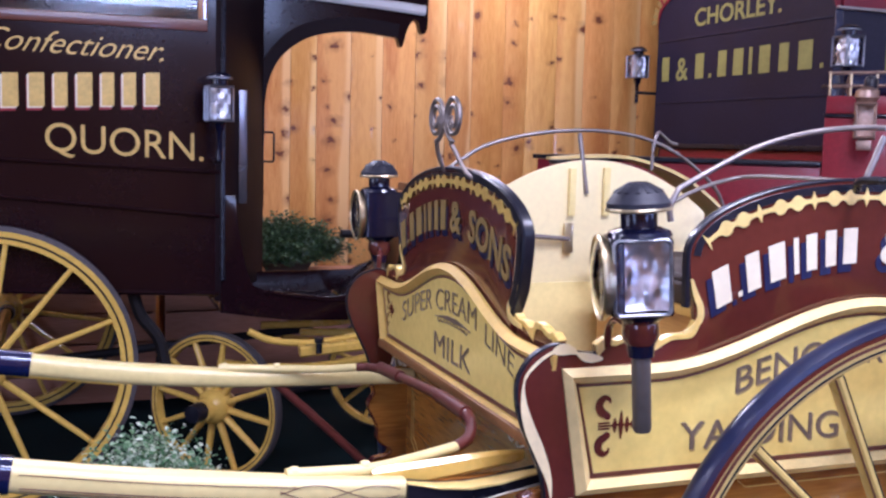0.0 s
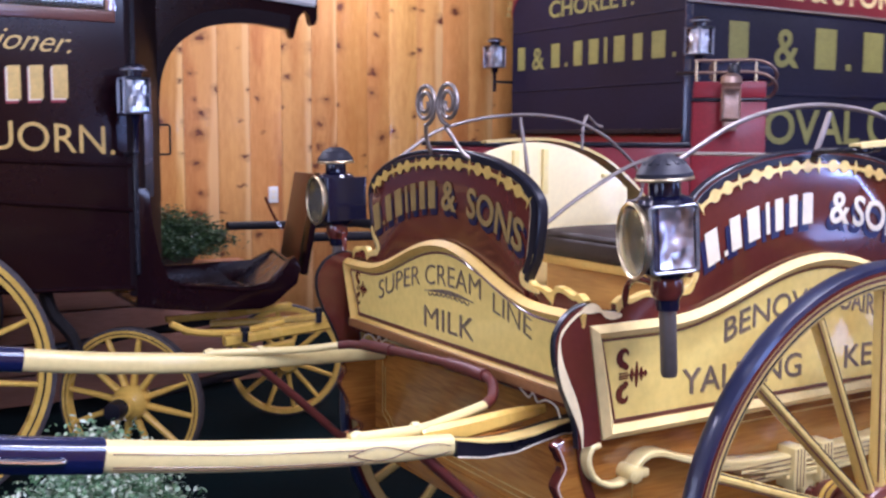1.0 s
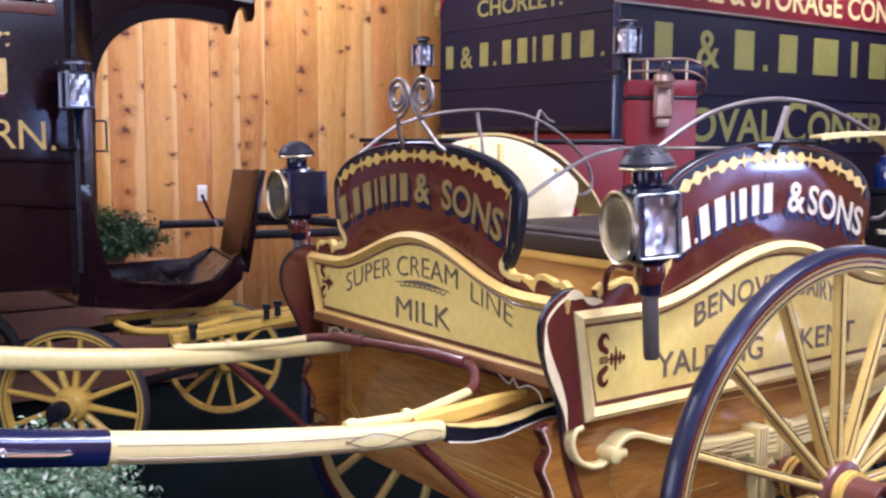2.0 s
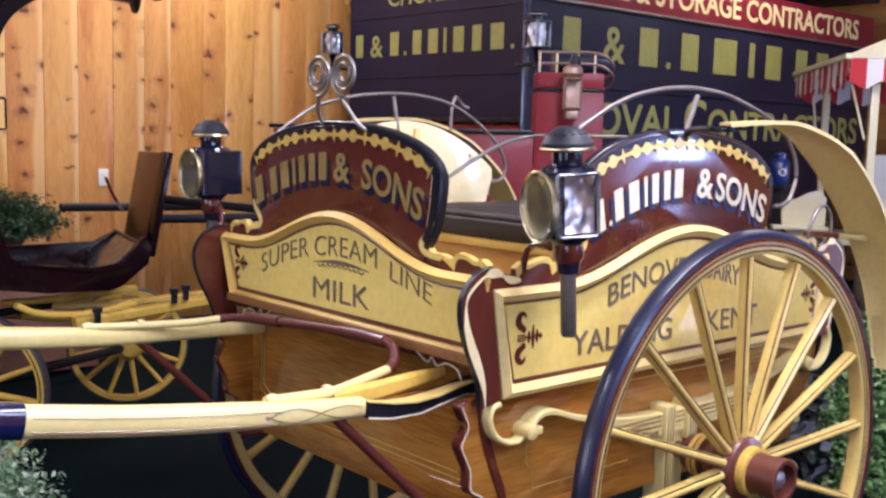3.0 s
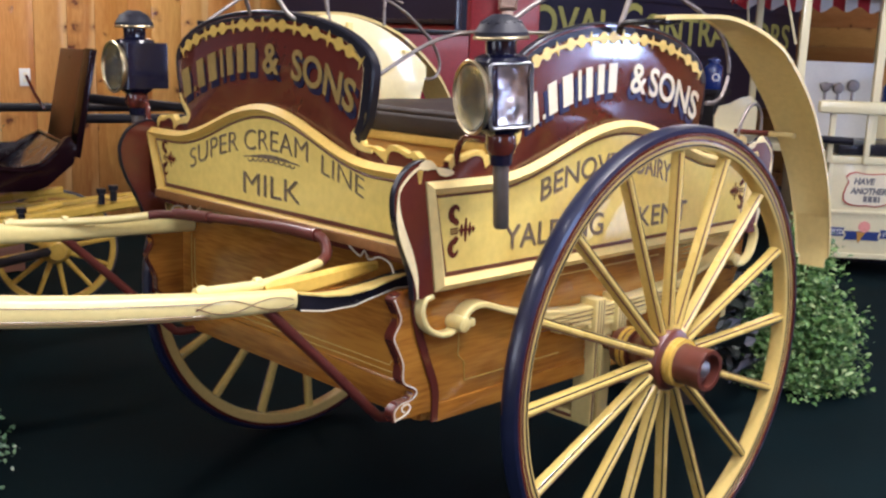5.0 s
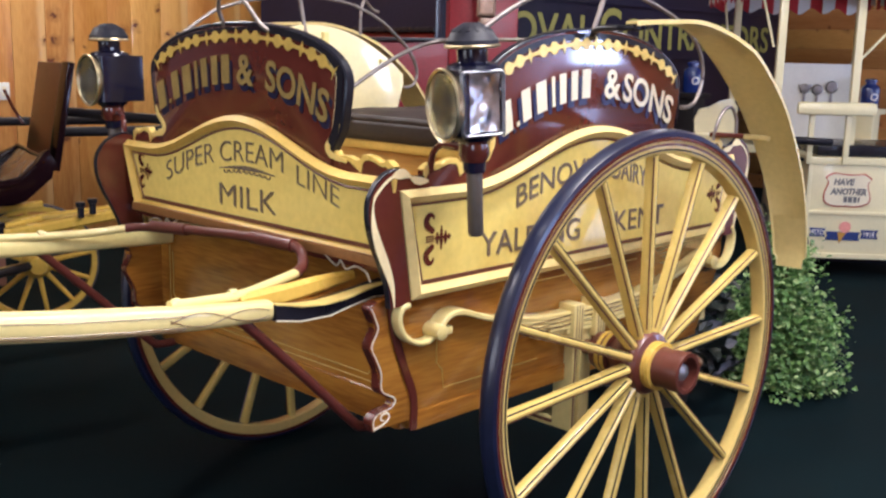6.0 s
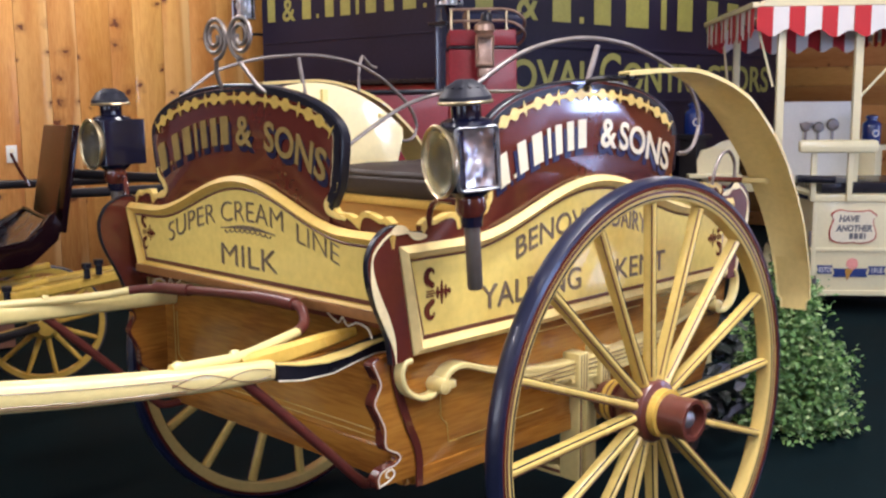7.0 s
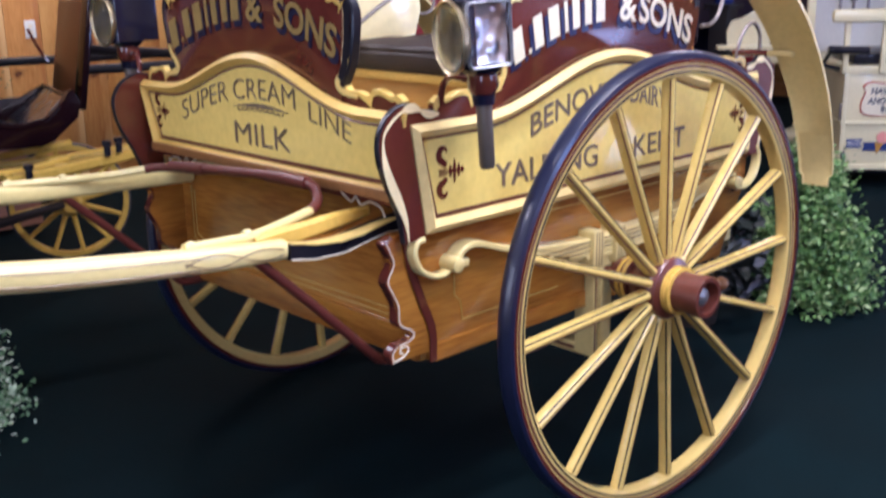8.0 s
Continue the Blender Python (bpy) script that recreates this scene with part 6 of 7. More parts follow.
def bread_van():
    # closed body
    out = [(-4.1, 0.92 + drop(-4.1)), (-0.955, 0.885), (-0.955, 2.62), (-4.1, 2.62 + drop(-4.1))]
    bd = part("body", merge(slab([(-4.1, 0.92 + drop(-4.1)), (-0.955, 0.885), (-0.955, 1.985), (-4.1, 1.985 - drop(-4.1) * 0.2)], "y", BY, BY + 0.03), slab([(-4.1, 2.45), (-0.955, 2.45), (-0.955, 2.65), (-4.1, 2.65)], "y", BY, BY + 0.03), slab([(-1.01, 1.985), (-0.955, 1.985), (-0.955, 2.45), (-1.01, 2.45)], "y", BY, BY + 0.03)), BROWN_VAN, van, "dark brown panelled body")
    part("far_side", slab(out, "y", BY + 1.25, BY + 1.28), BROWN_VAN, van)
    part("bulkhead", box(-0.99, -0.957, BY + 0.032, BY + 1.248, 0.90, 2.6, 0.003), BROWN_VAN, van)
    part("rear_end", box(-4.1, -4.07, BY + 0.032, BY + 1.248, 1.05, 2.6, 0.003), BROWN_VAN, van)
    part("roof", box(-4.15, -0.10, BY - 0.04, BY + 1.32, 2.62, 2.68, 0.01), BROWN_VAN, van)
    part("floor_pan", box(-4.09, -0.96, BY + 0.032, BY + 1.248, 0.93, 0.96, 0.003), BROWN_VAN, van)
    wf = part("window_frame", box(-3.6, -1.012, BY - 0.012, BY + 0.012, 1.955, 2.0, 0.006), DASH, van, "brown painted window sill")
    part("pane", box(-3.6, -1.012, BY + 0.012, BY + 0.018, 2.0, 2.45, 0), GLASS, wf, "window glass")
    part("frame_upright", box(-1.05, -1.012, BY - 0.012, BY + 0.010, 2.0, 2.45, 0.005), NICKEL, wf, "bright window upright")
    for z0, z1, h in ((1.432, 1.392, 0.011), (1.290, 1.212, 0.011), (0.925, 0.893, 0.014)):
        part("moulding", sweep([(-4.09, BY - 0.004, z0 + (z0 - z1) / 0.84 * 2.32), (-0.965, BY - 0.004, z1)], rect(0.022, h * 1.4, 0.35), up=(0, 0, 1)), BROWN_VAN, bd, "glossy moulding")

    def tilt(u, v):
        return u, v - 0.05 * u

    for mt, dx, dz, dy in ((WHITE_EDGE, -0.007, -0.006, 0.0), (RED, -0.010, -0.016, 0.001), (LETTER_GOLD, 0.0, 0.0, -0.0012)):
        bars((0.8, 0.62, 0.6, 0.52, 0.6, 0.50, 0.52, 0.6), 0.128, on_side(-1.545 + dx, BY - 0.0005 + dy, 1.640 + dz), mt, "bar", bd, 0.12, fill=0.72, warp=lambda u, v: (u, v + 0.045 * u))
    text("QUORN.", 0.160, on_side(-1.325, BY - 0.0005, 1.452), LETTER_GOLD, "letter", bd, tilt, 0.0, 0.60)
    text("Confectioner.", 0.120, on_side(-1.51, BY - 0.0005, 1.838), LETTER_GOLD, "letter", bd, lambda u, v: (u, v - 0.03 * u), -0.0006, 0.66, shear=0.55)
    # cab: pillar, shaped opening, canopy
    # the front corner slants back to the far side, where the opening is cut
    slant = Matrix.Translation((-0.955, BY - 0.010, 0)) @ Matrix.Rotation(math.atan2(0.69, 0.293), 4, "Z")
    wide = math.hypot(0.69, 0.293)
    pl = part("pillar", moved(box(0.0, wide, 0.0, 0.030, 0.86, 2.62, 0.004), slant), BROWN_MATT, van, "dark brown slanting cab corner")
    part("pillar_glass", box(-0.848, -0.812, BY + 0.235, BY + 0.250, 1.25, 1.74, 0.003), PILLAR_GLASS, pl, "bright glazing strip")
    part("pillar_bead", tube([(-0.950, BY - 0.018, 0.95), (-0.950, BY - 0.018, 2.6)], 0.010, 10), BLACK, pl)
    FY = BY + 0.68
    bow = smooth_line([(-0.660, 0, 1.20), (-0.660, 0, 1.60), (-0.657, 0, 1.71), (-0.640, 0, 1.81), (-0.600, 0, 1.90), (-0.545, 0, 1.962), (-0.46, 0, 2.018), (-0.36, 0, 2.050), (-0.20, 0, 2.066), (0.0, 0, 2.048)], 5)
    arch = [(-0.70, 2.62), (-0.70, 1.20)] + [(q.x, q.z) for q in bow] + [(0.012, 2.010), (0.024, 2.004), (0.034, 2.030), (0.043, 2.070), (0.060, 2.115), (0.085, 2.145), (0.108, 2.130), (0.118, 2.088), (0.128, 2.074), (0.146, 2.078), (0.158, 2.110), (0.160, 2.62)]
    part("canopy_rail", sweep([(-0.914, FY - 0.02, 2.245), (-0.427, FY - 0.02, 2.225), (-0.09, FY - 0.02, 2.205), (0.135, FY - 0.02, 2.188)], rect(0.036, 0.050, 0.36), up=(0, 0, 1)), WHITE_PAINT, van, "pale canopy gutter")
    canopy = part("canopy_side", slab(arch, "y", FY, FY + 0.045), BROWN_VAN, van, "shaped canopy side with turned drops")
    n = len(bow)
    roll = []
    for i, q in enumerate(bow[4:]):
        a, b = bow[max(0, i + 3)], bow[min(n - 1, i + 5)]
        out_way = Vector((a.z - b.z, 0, b.x - a.x)).normalized()
        half = 0.018 + 0.016 * min(1.0, i / (0.5 * n))
        roll.append((q.x + out_way.x * half, q.z + out_way.z * half, half))
    part("arch_roll", wavy(roll, 1.0, "y", FY - 0.010, FY - 0.0005), BROWN_MATT, canopy, "dark moulding round the opening")
    part("canopy_side", box(-0.80, -0.062, BY + 1.25, BY + 1.276, 2.34, 2.62, 0.003), BROWN_VAN, van)
    lo = [(-0.955, 0.812), (-0.845, 0.795), (-0.67, 0.770), (-0.42, 0.762), (-0.365, 0.778), (-0.25, 0.866), (-0.235, 0.93), (-0.262, 0.985), (-0.285, 0.975), (-0.315, 0.93), (-0.385, 0.872), (-0.48, 0.858), (-0.68, 0.885), (-0.80, 0.903), (-0.832, 0.93), (-0.858, 1.0), (-0.884, 1.15), (-0.895, 1.30), (-0.955, 1.30)]
    for y in (BY - 0.008,):
        tb = part("cab_side", slab(lo, "y", y, y + 0.028, 0.004), BROWN_VAN, van, "glossy brown cab side")
        part("moulding", sweep(smooth_line([(u, y - 0.003, v - 0.05) for u, v in ((-0.80, 0.945), (-0.68, 0.928), (-0.48, 0.900), (-0.39, 0.912), (-0.32, 0.965))], 4), rect(0.008, 0.012, 0.3), up=(0, 1, 0)), BROWN_VAN, tb, "glossy moulding")
    part("cab_floor", slab([(-0.955, 0.812), (-0.44, 0.788), (-0.37, 0.803), (-0.37, 0.818), (-0.44, 0.802), (-0.955, 0.828)], "y", BY + 0.021, BY + 1.249), CAB_FLOOR, van, "dark cab floor")
    part("cab_lip", slab([(-0.955, 0.815), (-0.42, 0.805), (-0.30, 0.805), (-0.20, 0.86), (-0.122, 0.945), (-0.138, 0.957), (-0.20, 0.930), (-0.244, 0.902), (-0.955, 0.906)], "y", BY + 0.570, BY + 0.598, 0.004), BROWN_VAN, van, "glossy brown inner lip")
    toe = bmesh.new()
    low, high = [(-0.395, BY + 0.021, 0.806), (-0.335, BY + 0.568, 0.812)], [(-0.258, BY + 0.021, 0.935), (-0.146, BY + 0.568, 0.945)]
    ring8 = [toe.verts.new(Vector(p_) + Vector((dx, 0, dz))) for dx, dz in ((0, 0), (0.016, -0.012)) for p_ in (low[0], low[1], high[1], high[0])]
    for q in ((0, 1, 2, 3), (7, 6, 5, 4), (0, 4, 5, 1), (1, 5, 6, 2), (2, 6, 7, 3), (3, 7, 4, 0)):
        toe.faces.new([ring8[k] for k in q])
    bmesh.ops.recalc_face_normals(toe, faces=toe.faces)
    part("toe_board", toe, CAB_FLOOR, van, "worn dark toe board", smooth=False)
    part("nose_rail", tube([(-0.246, BY + 0.005, 0.938), (-0.20, BY + 0.28, 0.944), (-0.140, BY + 0.585, 0.951)], 0.010, 10), BROWN_VAN, van, "rounded nose rail")
    dash = part("dashboard", moved(box(-0.012, 0.012, BY + 0.42, BY + 0.67, -0.075, 0.385, 0.008), pose(-0.045, 0, 0.955, 0, 11, 0)), DASH, van, "brown leather-covered dashboard")
    part("dash_frame", moved(box(-0.016, 0.016, BY + 0.345, BY + 0.417, -0.11, 0.39, 0.006), pose(-0.045, 0, 0.955, 0, 11, 0)), BROWN_VAN, dash)
    part("dash_iron", tube(smooth_line([(-0.02, BY + 0.98, 1.19), (0.02, BY + 0.98, 1.10), (0.06, BY + 0.96, 1.02)], 5), 0.008, 8), MAROON, dash)
    for x, yy, z in ((-0.662, BY + 0.675, 1.425),):
        part("grab_handle", tube([(x, yy, z), (x + 0.042, yy - 0.012, z), (x + 0.047, yy - 0.012, z + 0.005), (x + 0.047, yy - 0.012, z + 0.135), (x + 0.042, yy - 0.012, z + 0.140), (x, yy, z + 0.140)], 0.0050, 8), BLACK, van, "black iron grab handle")
    lp = small_lamp(van, -0.985, BY - 0.17, 1.665, 1.0, label="square coach lamp with bright frame")
    part("lamp_stay", tube(smooth_line([(-0.985, BY - 0.16, 1.46), (-0.985, BY - 0.08, 1.44), (-0.985, BY - 0.002, 1.44)], 5), 0.009, 8), BLACK, lp)
    # under gear
    coach_wheel(face_out(-1.845, 2.74, FLOOR + 0.558), 0.558, van, 12)
    coach_wheel(face_out(-1.845, 4.20, FLOOR + 0.558), 0.558, van, 12)
    part("rear_axle", tube([(-1.845, 2.80, FLOOR + 0.558), (-1.845, 4.15, FLOOR + 0.558)], 0.028, 10), YELLOW, van)
    coach_wheel(face_out(-0.965, 2.90, FLOOR + 0.322, -42), 0.322, van, 12)
    coach_wheel(face_out(-0.032, 3.49, FLOOR + 0.292, 160), 0.292, van, 12)
    part("front_axle", tube([(-0.95, 2.95, FLOOR + 0.322), (-0.055, 3.45, FLOOR + 0.292)], 0.022, 10), MATT_BLACK, van)
    for sgn, bx in ((1, -0.60), (-1, -0.22)):
        sl = smooth_line([(bx - 0.34, 2.98 + (0.0 if sgn > 0 else 0.52), 0.56), (bx - 0.12, 3.0 + (0.0 if sgn > 0 else 0.52), 0.525), (bx + 0.12, 3.0 + (0 if sgn > 0 else 0.52), 0.52), (bx + 0.40, 2.98 + (0 if sgn > 0 else 0.52), 0.56)], 6)
        part("spring", sweep(sl, rect(0.045, 0.035, 0.3), up=(0, 0, 1)), YELLOW, van, "yellow leaf spring")
    # fore-carriage bars and bolts, running forward to the shaft bar
    part("fore_spring", sweep(smooth_line([(-0.87, 2.62, 0.765), (-0.79, 2.61, 0.728), (-0.67, 2.60, 0.712), (-0.55, 2.60, 0.714), (-0.40, 2.60, 0.735)], 5), rect(0.04, 0.026, 0.3), up=(0, 0, 1)), YELLOW, van, "yellow leaf spring")
    for (a, b) in (((-0.55, 3.1, 0.66), (0.0, 2.75, 0.72)), ((-0.70, 3.3, 0.66), (-0.1, 3.25, 0.69))):
        part("fore_bar", sweep([a, ((a[0] + b[0]) / 2, (a[1] + b[1]) / 2, (a[2] + b[2]) / 2 - 0.01), b], rect(0.045, 0.03, 0.25), up=(0, 0, 1)), YELLOW, van, "yellow fore-carriage bar")
    part("futchell", sweep([(-0.68, 2.53, 0.690), (-0.40, 2.51, 0.715), (-0.12, 2.49, 0.742)], rect(0.06, 0.042, 0.2), up=(0, 0, 1)), YELLOW, van, "yellow fore-carriage bar")
    for x, yy, z in ((-0.617, 2.46, 0.735), (-0.297, 2.46, 0.785), (-0.246, 2.46, 0.795)):
        part("bolt", lathe([(0, -0.04), (0.013, -0.04), (0.013, 0.0), (0.019, 0.003), (0.019, 0.022), (0, 0.024)], Matrix.Translation((x, yy, z)), 14), BLACK, van, "black bolt")
    part("step_iron", sweep(smooth_line([(-1.30, 2.88, 0.90), (-1.27, 2.88, 0.80), (-1.20, 2.88, 0.70), (-1.17, 2.88, 0.58)], 5), rect(0.05, 0.05, 0.3), up=(0, 1, 0)), MATT_BLACK, van, "black iron step")
    part("turntable", lathe([(0.0, -0.02), (0.30, -0.02), (0.30, 0.02), (0.0, 0.02)], Matrix.Translation((-0.43, 3.36, 0.745)), 40), YELLOW, van)
    part("perch", tube([(-1.86, 3.4, 0.50), (-0.43, 3.4, 0.62)], 0.02, 10), MATT_BLACK, van)
    for x0, yy in ((-0.08, 4.235), (0.02, BY + 0.62)):
        part("shaft", tube(smooth_line([(x0, yy, 1.003), (0.6, yy, 0.99), (1.0, yy, 0.985)], 6), 0.024, 12), MATT_BLACK, van, "black wooden shaft")
    part("shaft_bar", tube([(0.32, 2.70, 1.09), (0.02, 3.35, 1.11)], 0.022, 12), MATT_BLACK, van, "black wooden bar")


PILLAR_GLASS = mat("silvered_strip", (0.15, 0.15, 0.18), 0.24, metal=0.7, vary=0.1, bump=0.05)
CAB_FLOOR = mat("worn_brown_floor", (0.009, 0.006, 0.008), 0.26, coat=0.4, vary=0.3, scale=9, bump=0.1)
DASH = mat("brown_dash_leather", (0.120, 0.036, 0.017), 0.3, coat=0.3, vary=0.15, scale=10)
bread_van()

# ---- the removal van ----
RX, RY = 2.53, 3.31
rem = thing("removal_van", 4.8, 4.3, FLOOR, "blue-black horse-drawn removal van with gilt lettering", "van")


def removal_van():
    y1 = RY + 1.86
    crown = [(q.x, q.z) for q in smooth_line([(y1, 0, 2.40), (y1 - 0.012, 0, 2.48), (y1 - 0.07, 0, 2.555), (y1 - 0.26, 0, 2.625), (y1 - 0.66, 0, 2.65), (RY + 0.78, 0, 2.64), (RY + 0.34, 0, 2.565), (RY + 0.06, 0, 2.44), (RY, 0, 2.36)], 5)]
    fr = part("front_wall", slab([(RY, 1.55), (y1, 1.55)] + crown, "x", RX, RX + 0.04), NAVY_VAN, rem, "blue-black front wall with gilt words")
    part("head_board", slab([(u, v + 0.002) for u, v in crown[::-1]] + [(y1, 2.78), (RY, 2.78)], "x", RX - 0.006, RX + 0.03), RED_DARK, rem, "wine red head board")
    for i in range(3, len(crown) - 3, 2):
        (a, za), (b, zb) = crown[i - 1], crown[i + 1]
        lean = math.degrees(math.atan2(zb - za, b - a))
        stroke = box(-0.003, 0.0, -0.018, 0.018, 0.022, 0.082, 0.0)
        part("word_bar", moved(stroke, pose(RX - 0.0065, crown[i][0], crown[i][1], lean if b > a else lean + 180)), LETTER_OLD, fr, "small gilt word, unreadable")
    part("front_moulding", box(RX - 0.016, RX, RY, y1, 1.545, 1.575, 0.004), BLACK, fr)
    for z in (1.86, 2.30):
        part("front_moulding", box(RX - 0.006, RX, RY + 0.02, y1 - 0.02, z, z + 0.012, 0.002), NAVY_VAN, fr)
    sd = part("side_wall", box(RX + 0.042, 7.15, RY, RY + 0.04, 0.95, 2.345, 0.003), NAVY_VAN, rem, "blue-black side wall with gilt words")
    part("letter_board", box(RX + 0.042, 7.15, RY - 0.012, RY + 0.04, 2.365, 2.64, 0.003), RED_DARK, rem, "red letter board")
    part("side_moulding", box(RX, 7.15, RY - 0.02, RY, 2.347, 2.363, 0.003), STEEL, sd, "grey moulding")
    for z in (1.80, 1.40):
        part("side_moulding", box(RX + 0.1, 7.15, RY - 0.012, RY, z, z + 0.018, 0.003), NAVY_VAN, sd)
    part("corner_strip", box(RX - 0.006, RX + 0.05, RY - 0.010, RY, 1.45, 2.34, 0.003), BLACKBLUE, fr, "dark blue corner strip")
    part("far_side", box(RX + 0.042, 7.15, y1 - 0.04, y1, 0.95, 2.62, 0.003), NAVY_VAN, rem)
    part("rear_wall", box(7.11, 7.15, RY + 0.042, y1 - 0.042, 0.95, 2.62, 0.003), NAVY_VAN, rem)
    part("roof", box(RX - 0.03, 7.2, RY - 0.03, y1 + 0.03, 2.78, 2.83, 0.01), NAVY_VAN, rem)
    part("floor_pan", box(RX + 0.06, 7.1, RY + 0.042, y1 - 0.042, 0.95, 1.0, 0.003), NAVY_VAN, rem)
    part("lower_front", box(RX + 0.03, RX + 0.06, RY + 0.042, y1 - 0.042, 0.95, 1.54, 0.003), RED, rem, "red lower front")
    at = on_front(RX - 0.0005, 4.245, 2.022)
    for u0, u1 in ((-0.870, -0.735), (-0.450, -0.305), (-0.186, -0.050), (-0.020, 0.130), (0.160, 0.205), (0.245, 0.400), (0.440, 0.570), (0.610, 0.790)):
        bar(u0 + 0.16 * (u1 - u0), u1 - 0.16 * (u1 - u0), 0.0, 0.170, at, LETTER_GILT2, fr)
    for u in (-0.265, 0.830):
        bar(u, u + 0.028, 0.0, 0.028, at, LETTER_GILT2, fr)
    text("&", 0.225, on_front(RX - 0.0005, 4.833, 2.022), LETTER_GILT2, "letter", fr, None, 0.003, 0.150)
    text("CHORLEY.", 0.165, on_front(RX - 0.0005, 4.245, 2.382), LETTER_GILT2, "letter", fr, None, 0.003, 0.92)
    at = on_side(0.0, RY - 0.0005, 1.985)
    for u0, u1 in ((2.86, 3.12), (3.66, 3.98), (4.157, 4.48), (4.55, 5.02), (5.10, 5.22), (5.306, 5.66), (5.789, 6.06), (6.13, 6.42)):
        bar(u0 + 0.17 * (u1 - u0), u1 - 0.17 * (u1 - u0), 0.0, 0.272, at, LETTER_GILT2, sd)
    bar(4.035, 4.085, 0.0, 0.045, at, LETTER_GILT2, sd)
    text("&", 0.355, on_side(3.438, RY - 0.0005, 1.990), LETTER_GILT2, "letter", sd, None, 0.005, 0.235)
    text("EMOVAL", 0.320, on_side(3.500, RY - 0.0005, 1.487), LETTER_GILT2, "letter", sd, None, 0.006, 1.42)
    text("C", 0.440, on_side(4.430, RY - 0.0005, 1.470), LETTER_GILT2, "letter", sd, None, 0.006, 0.275)
    text("ONTRACTORS", 0.320, on_side(5.790, RY - 0.0005, 1.487), LETTER_GILT2, "letter", sd, None, 0.006, 2.38)
    text("REMOVAL & STORAGE CONTRACTORS", 0.235, on_side(4.66, RY - 0.0125, 2.425), LETTER_CREAM, "letter", sd, None, 0.005, 4.40)
    small_lamp(rem, 2.50, RY - 0.15, 2.095, 1.2, label="square coach lamp with bright frame")
    small_lamp(rem, 2.40, y1 + 0.05, 2.13, 1.2, label="square coach lamp with bright frame")
    part("lamp_stay", box(2.46, 2.55, RY - 0.16, RY, 1.90, 1.92, 0.003), BLACK, rem)
    part("lamp_stay", box(2.38, 2.54, y1 + 0.002, y1 + 0.04, 1.93, 1.95, 0.003), BLACK, rem)
    for x in (3.5, 6.3):
        for y, yaw in ((RY + 0.10, 0), (y1 - 0.10, 180)):
            coach_wheel(face_out(x, y, FLOOR + 0.43, yaw), 0.43, rem, 12, RED)
        part("axle", tube([(x, RY + 0.1, FLOOR + 0.43), (x, y1 - 0.1, FLOOR + 0.43)], 0.03, 10), RED, rem)
        part("bolster", box(x - 0.35, x + 0.35, RY + 0.2, y1 - 0.2, 0.49, 0.95, 0.01), NAVY_VAN, rem)


LETTER_CREAM = mat("cream_lettering", (0.72, 0.58, 0.26), 0.4, vary=0.1, scale=12)
BLACKBLUE = mat("dark_blue_paint", (0.018, 0.022, 0.055), 0.25, coat=0.4, vary=0.15)
LETTER_GILT2 = mat("pale_gilt_lettering", (0.245, 0.235, 0.062), 0.45, vary=0.15, scale=12)
removal_van()

# ---- the red carriage ----
COPPER = mat("worn_copper", (0.36, 0.25, 0.19), 0.40, metal=0.8, vary=0.2, scale=15)
red = thing("red_carriage", 1.6, 3.1, FLOOR, "red horse-drawn carriage with a brass rail", "carriage")


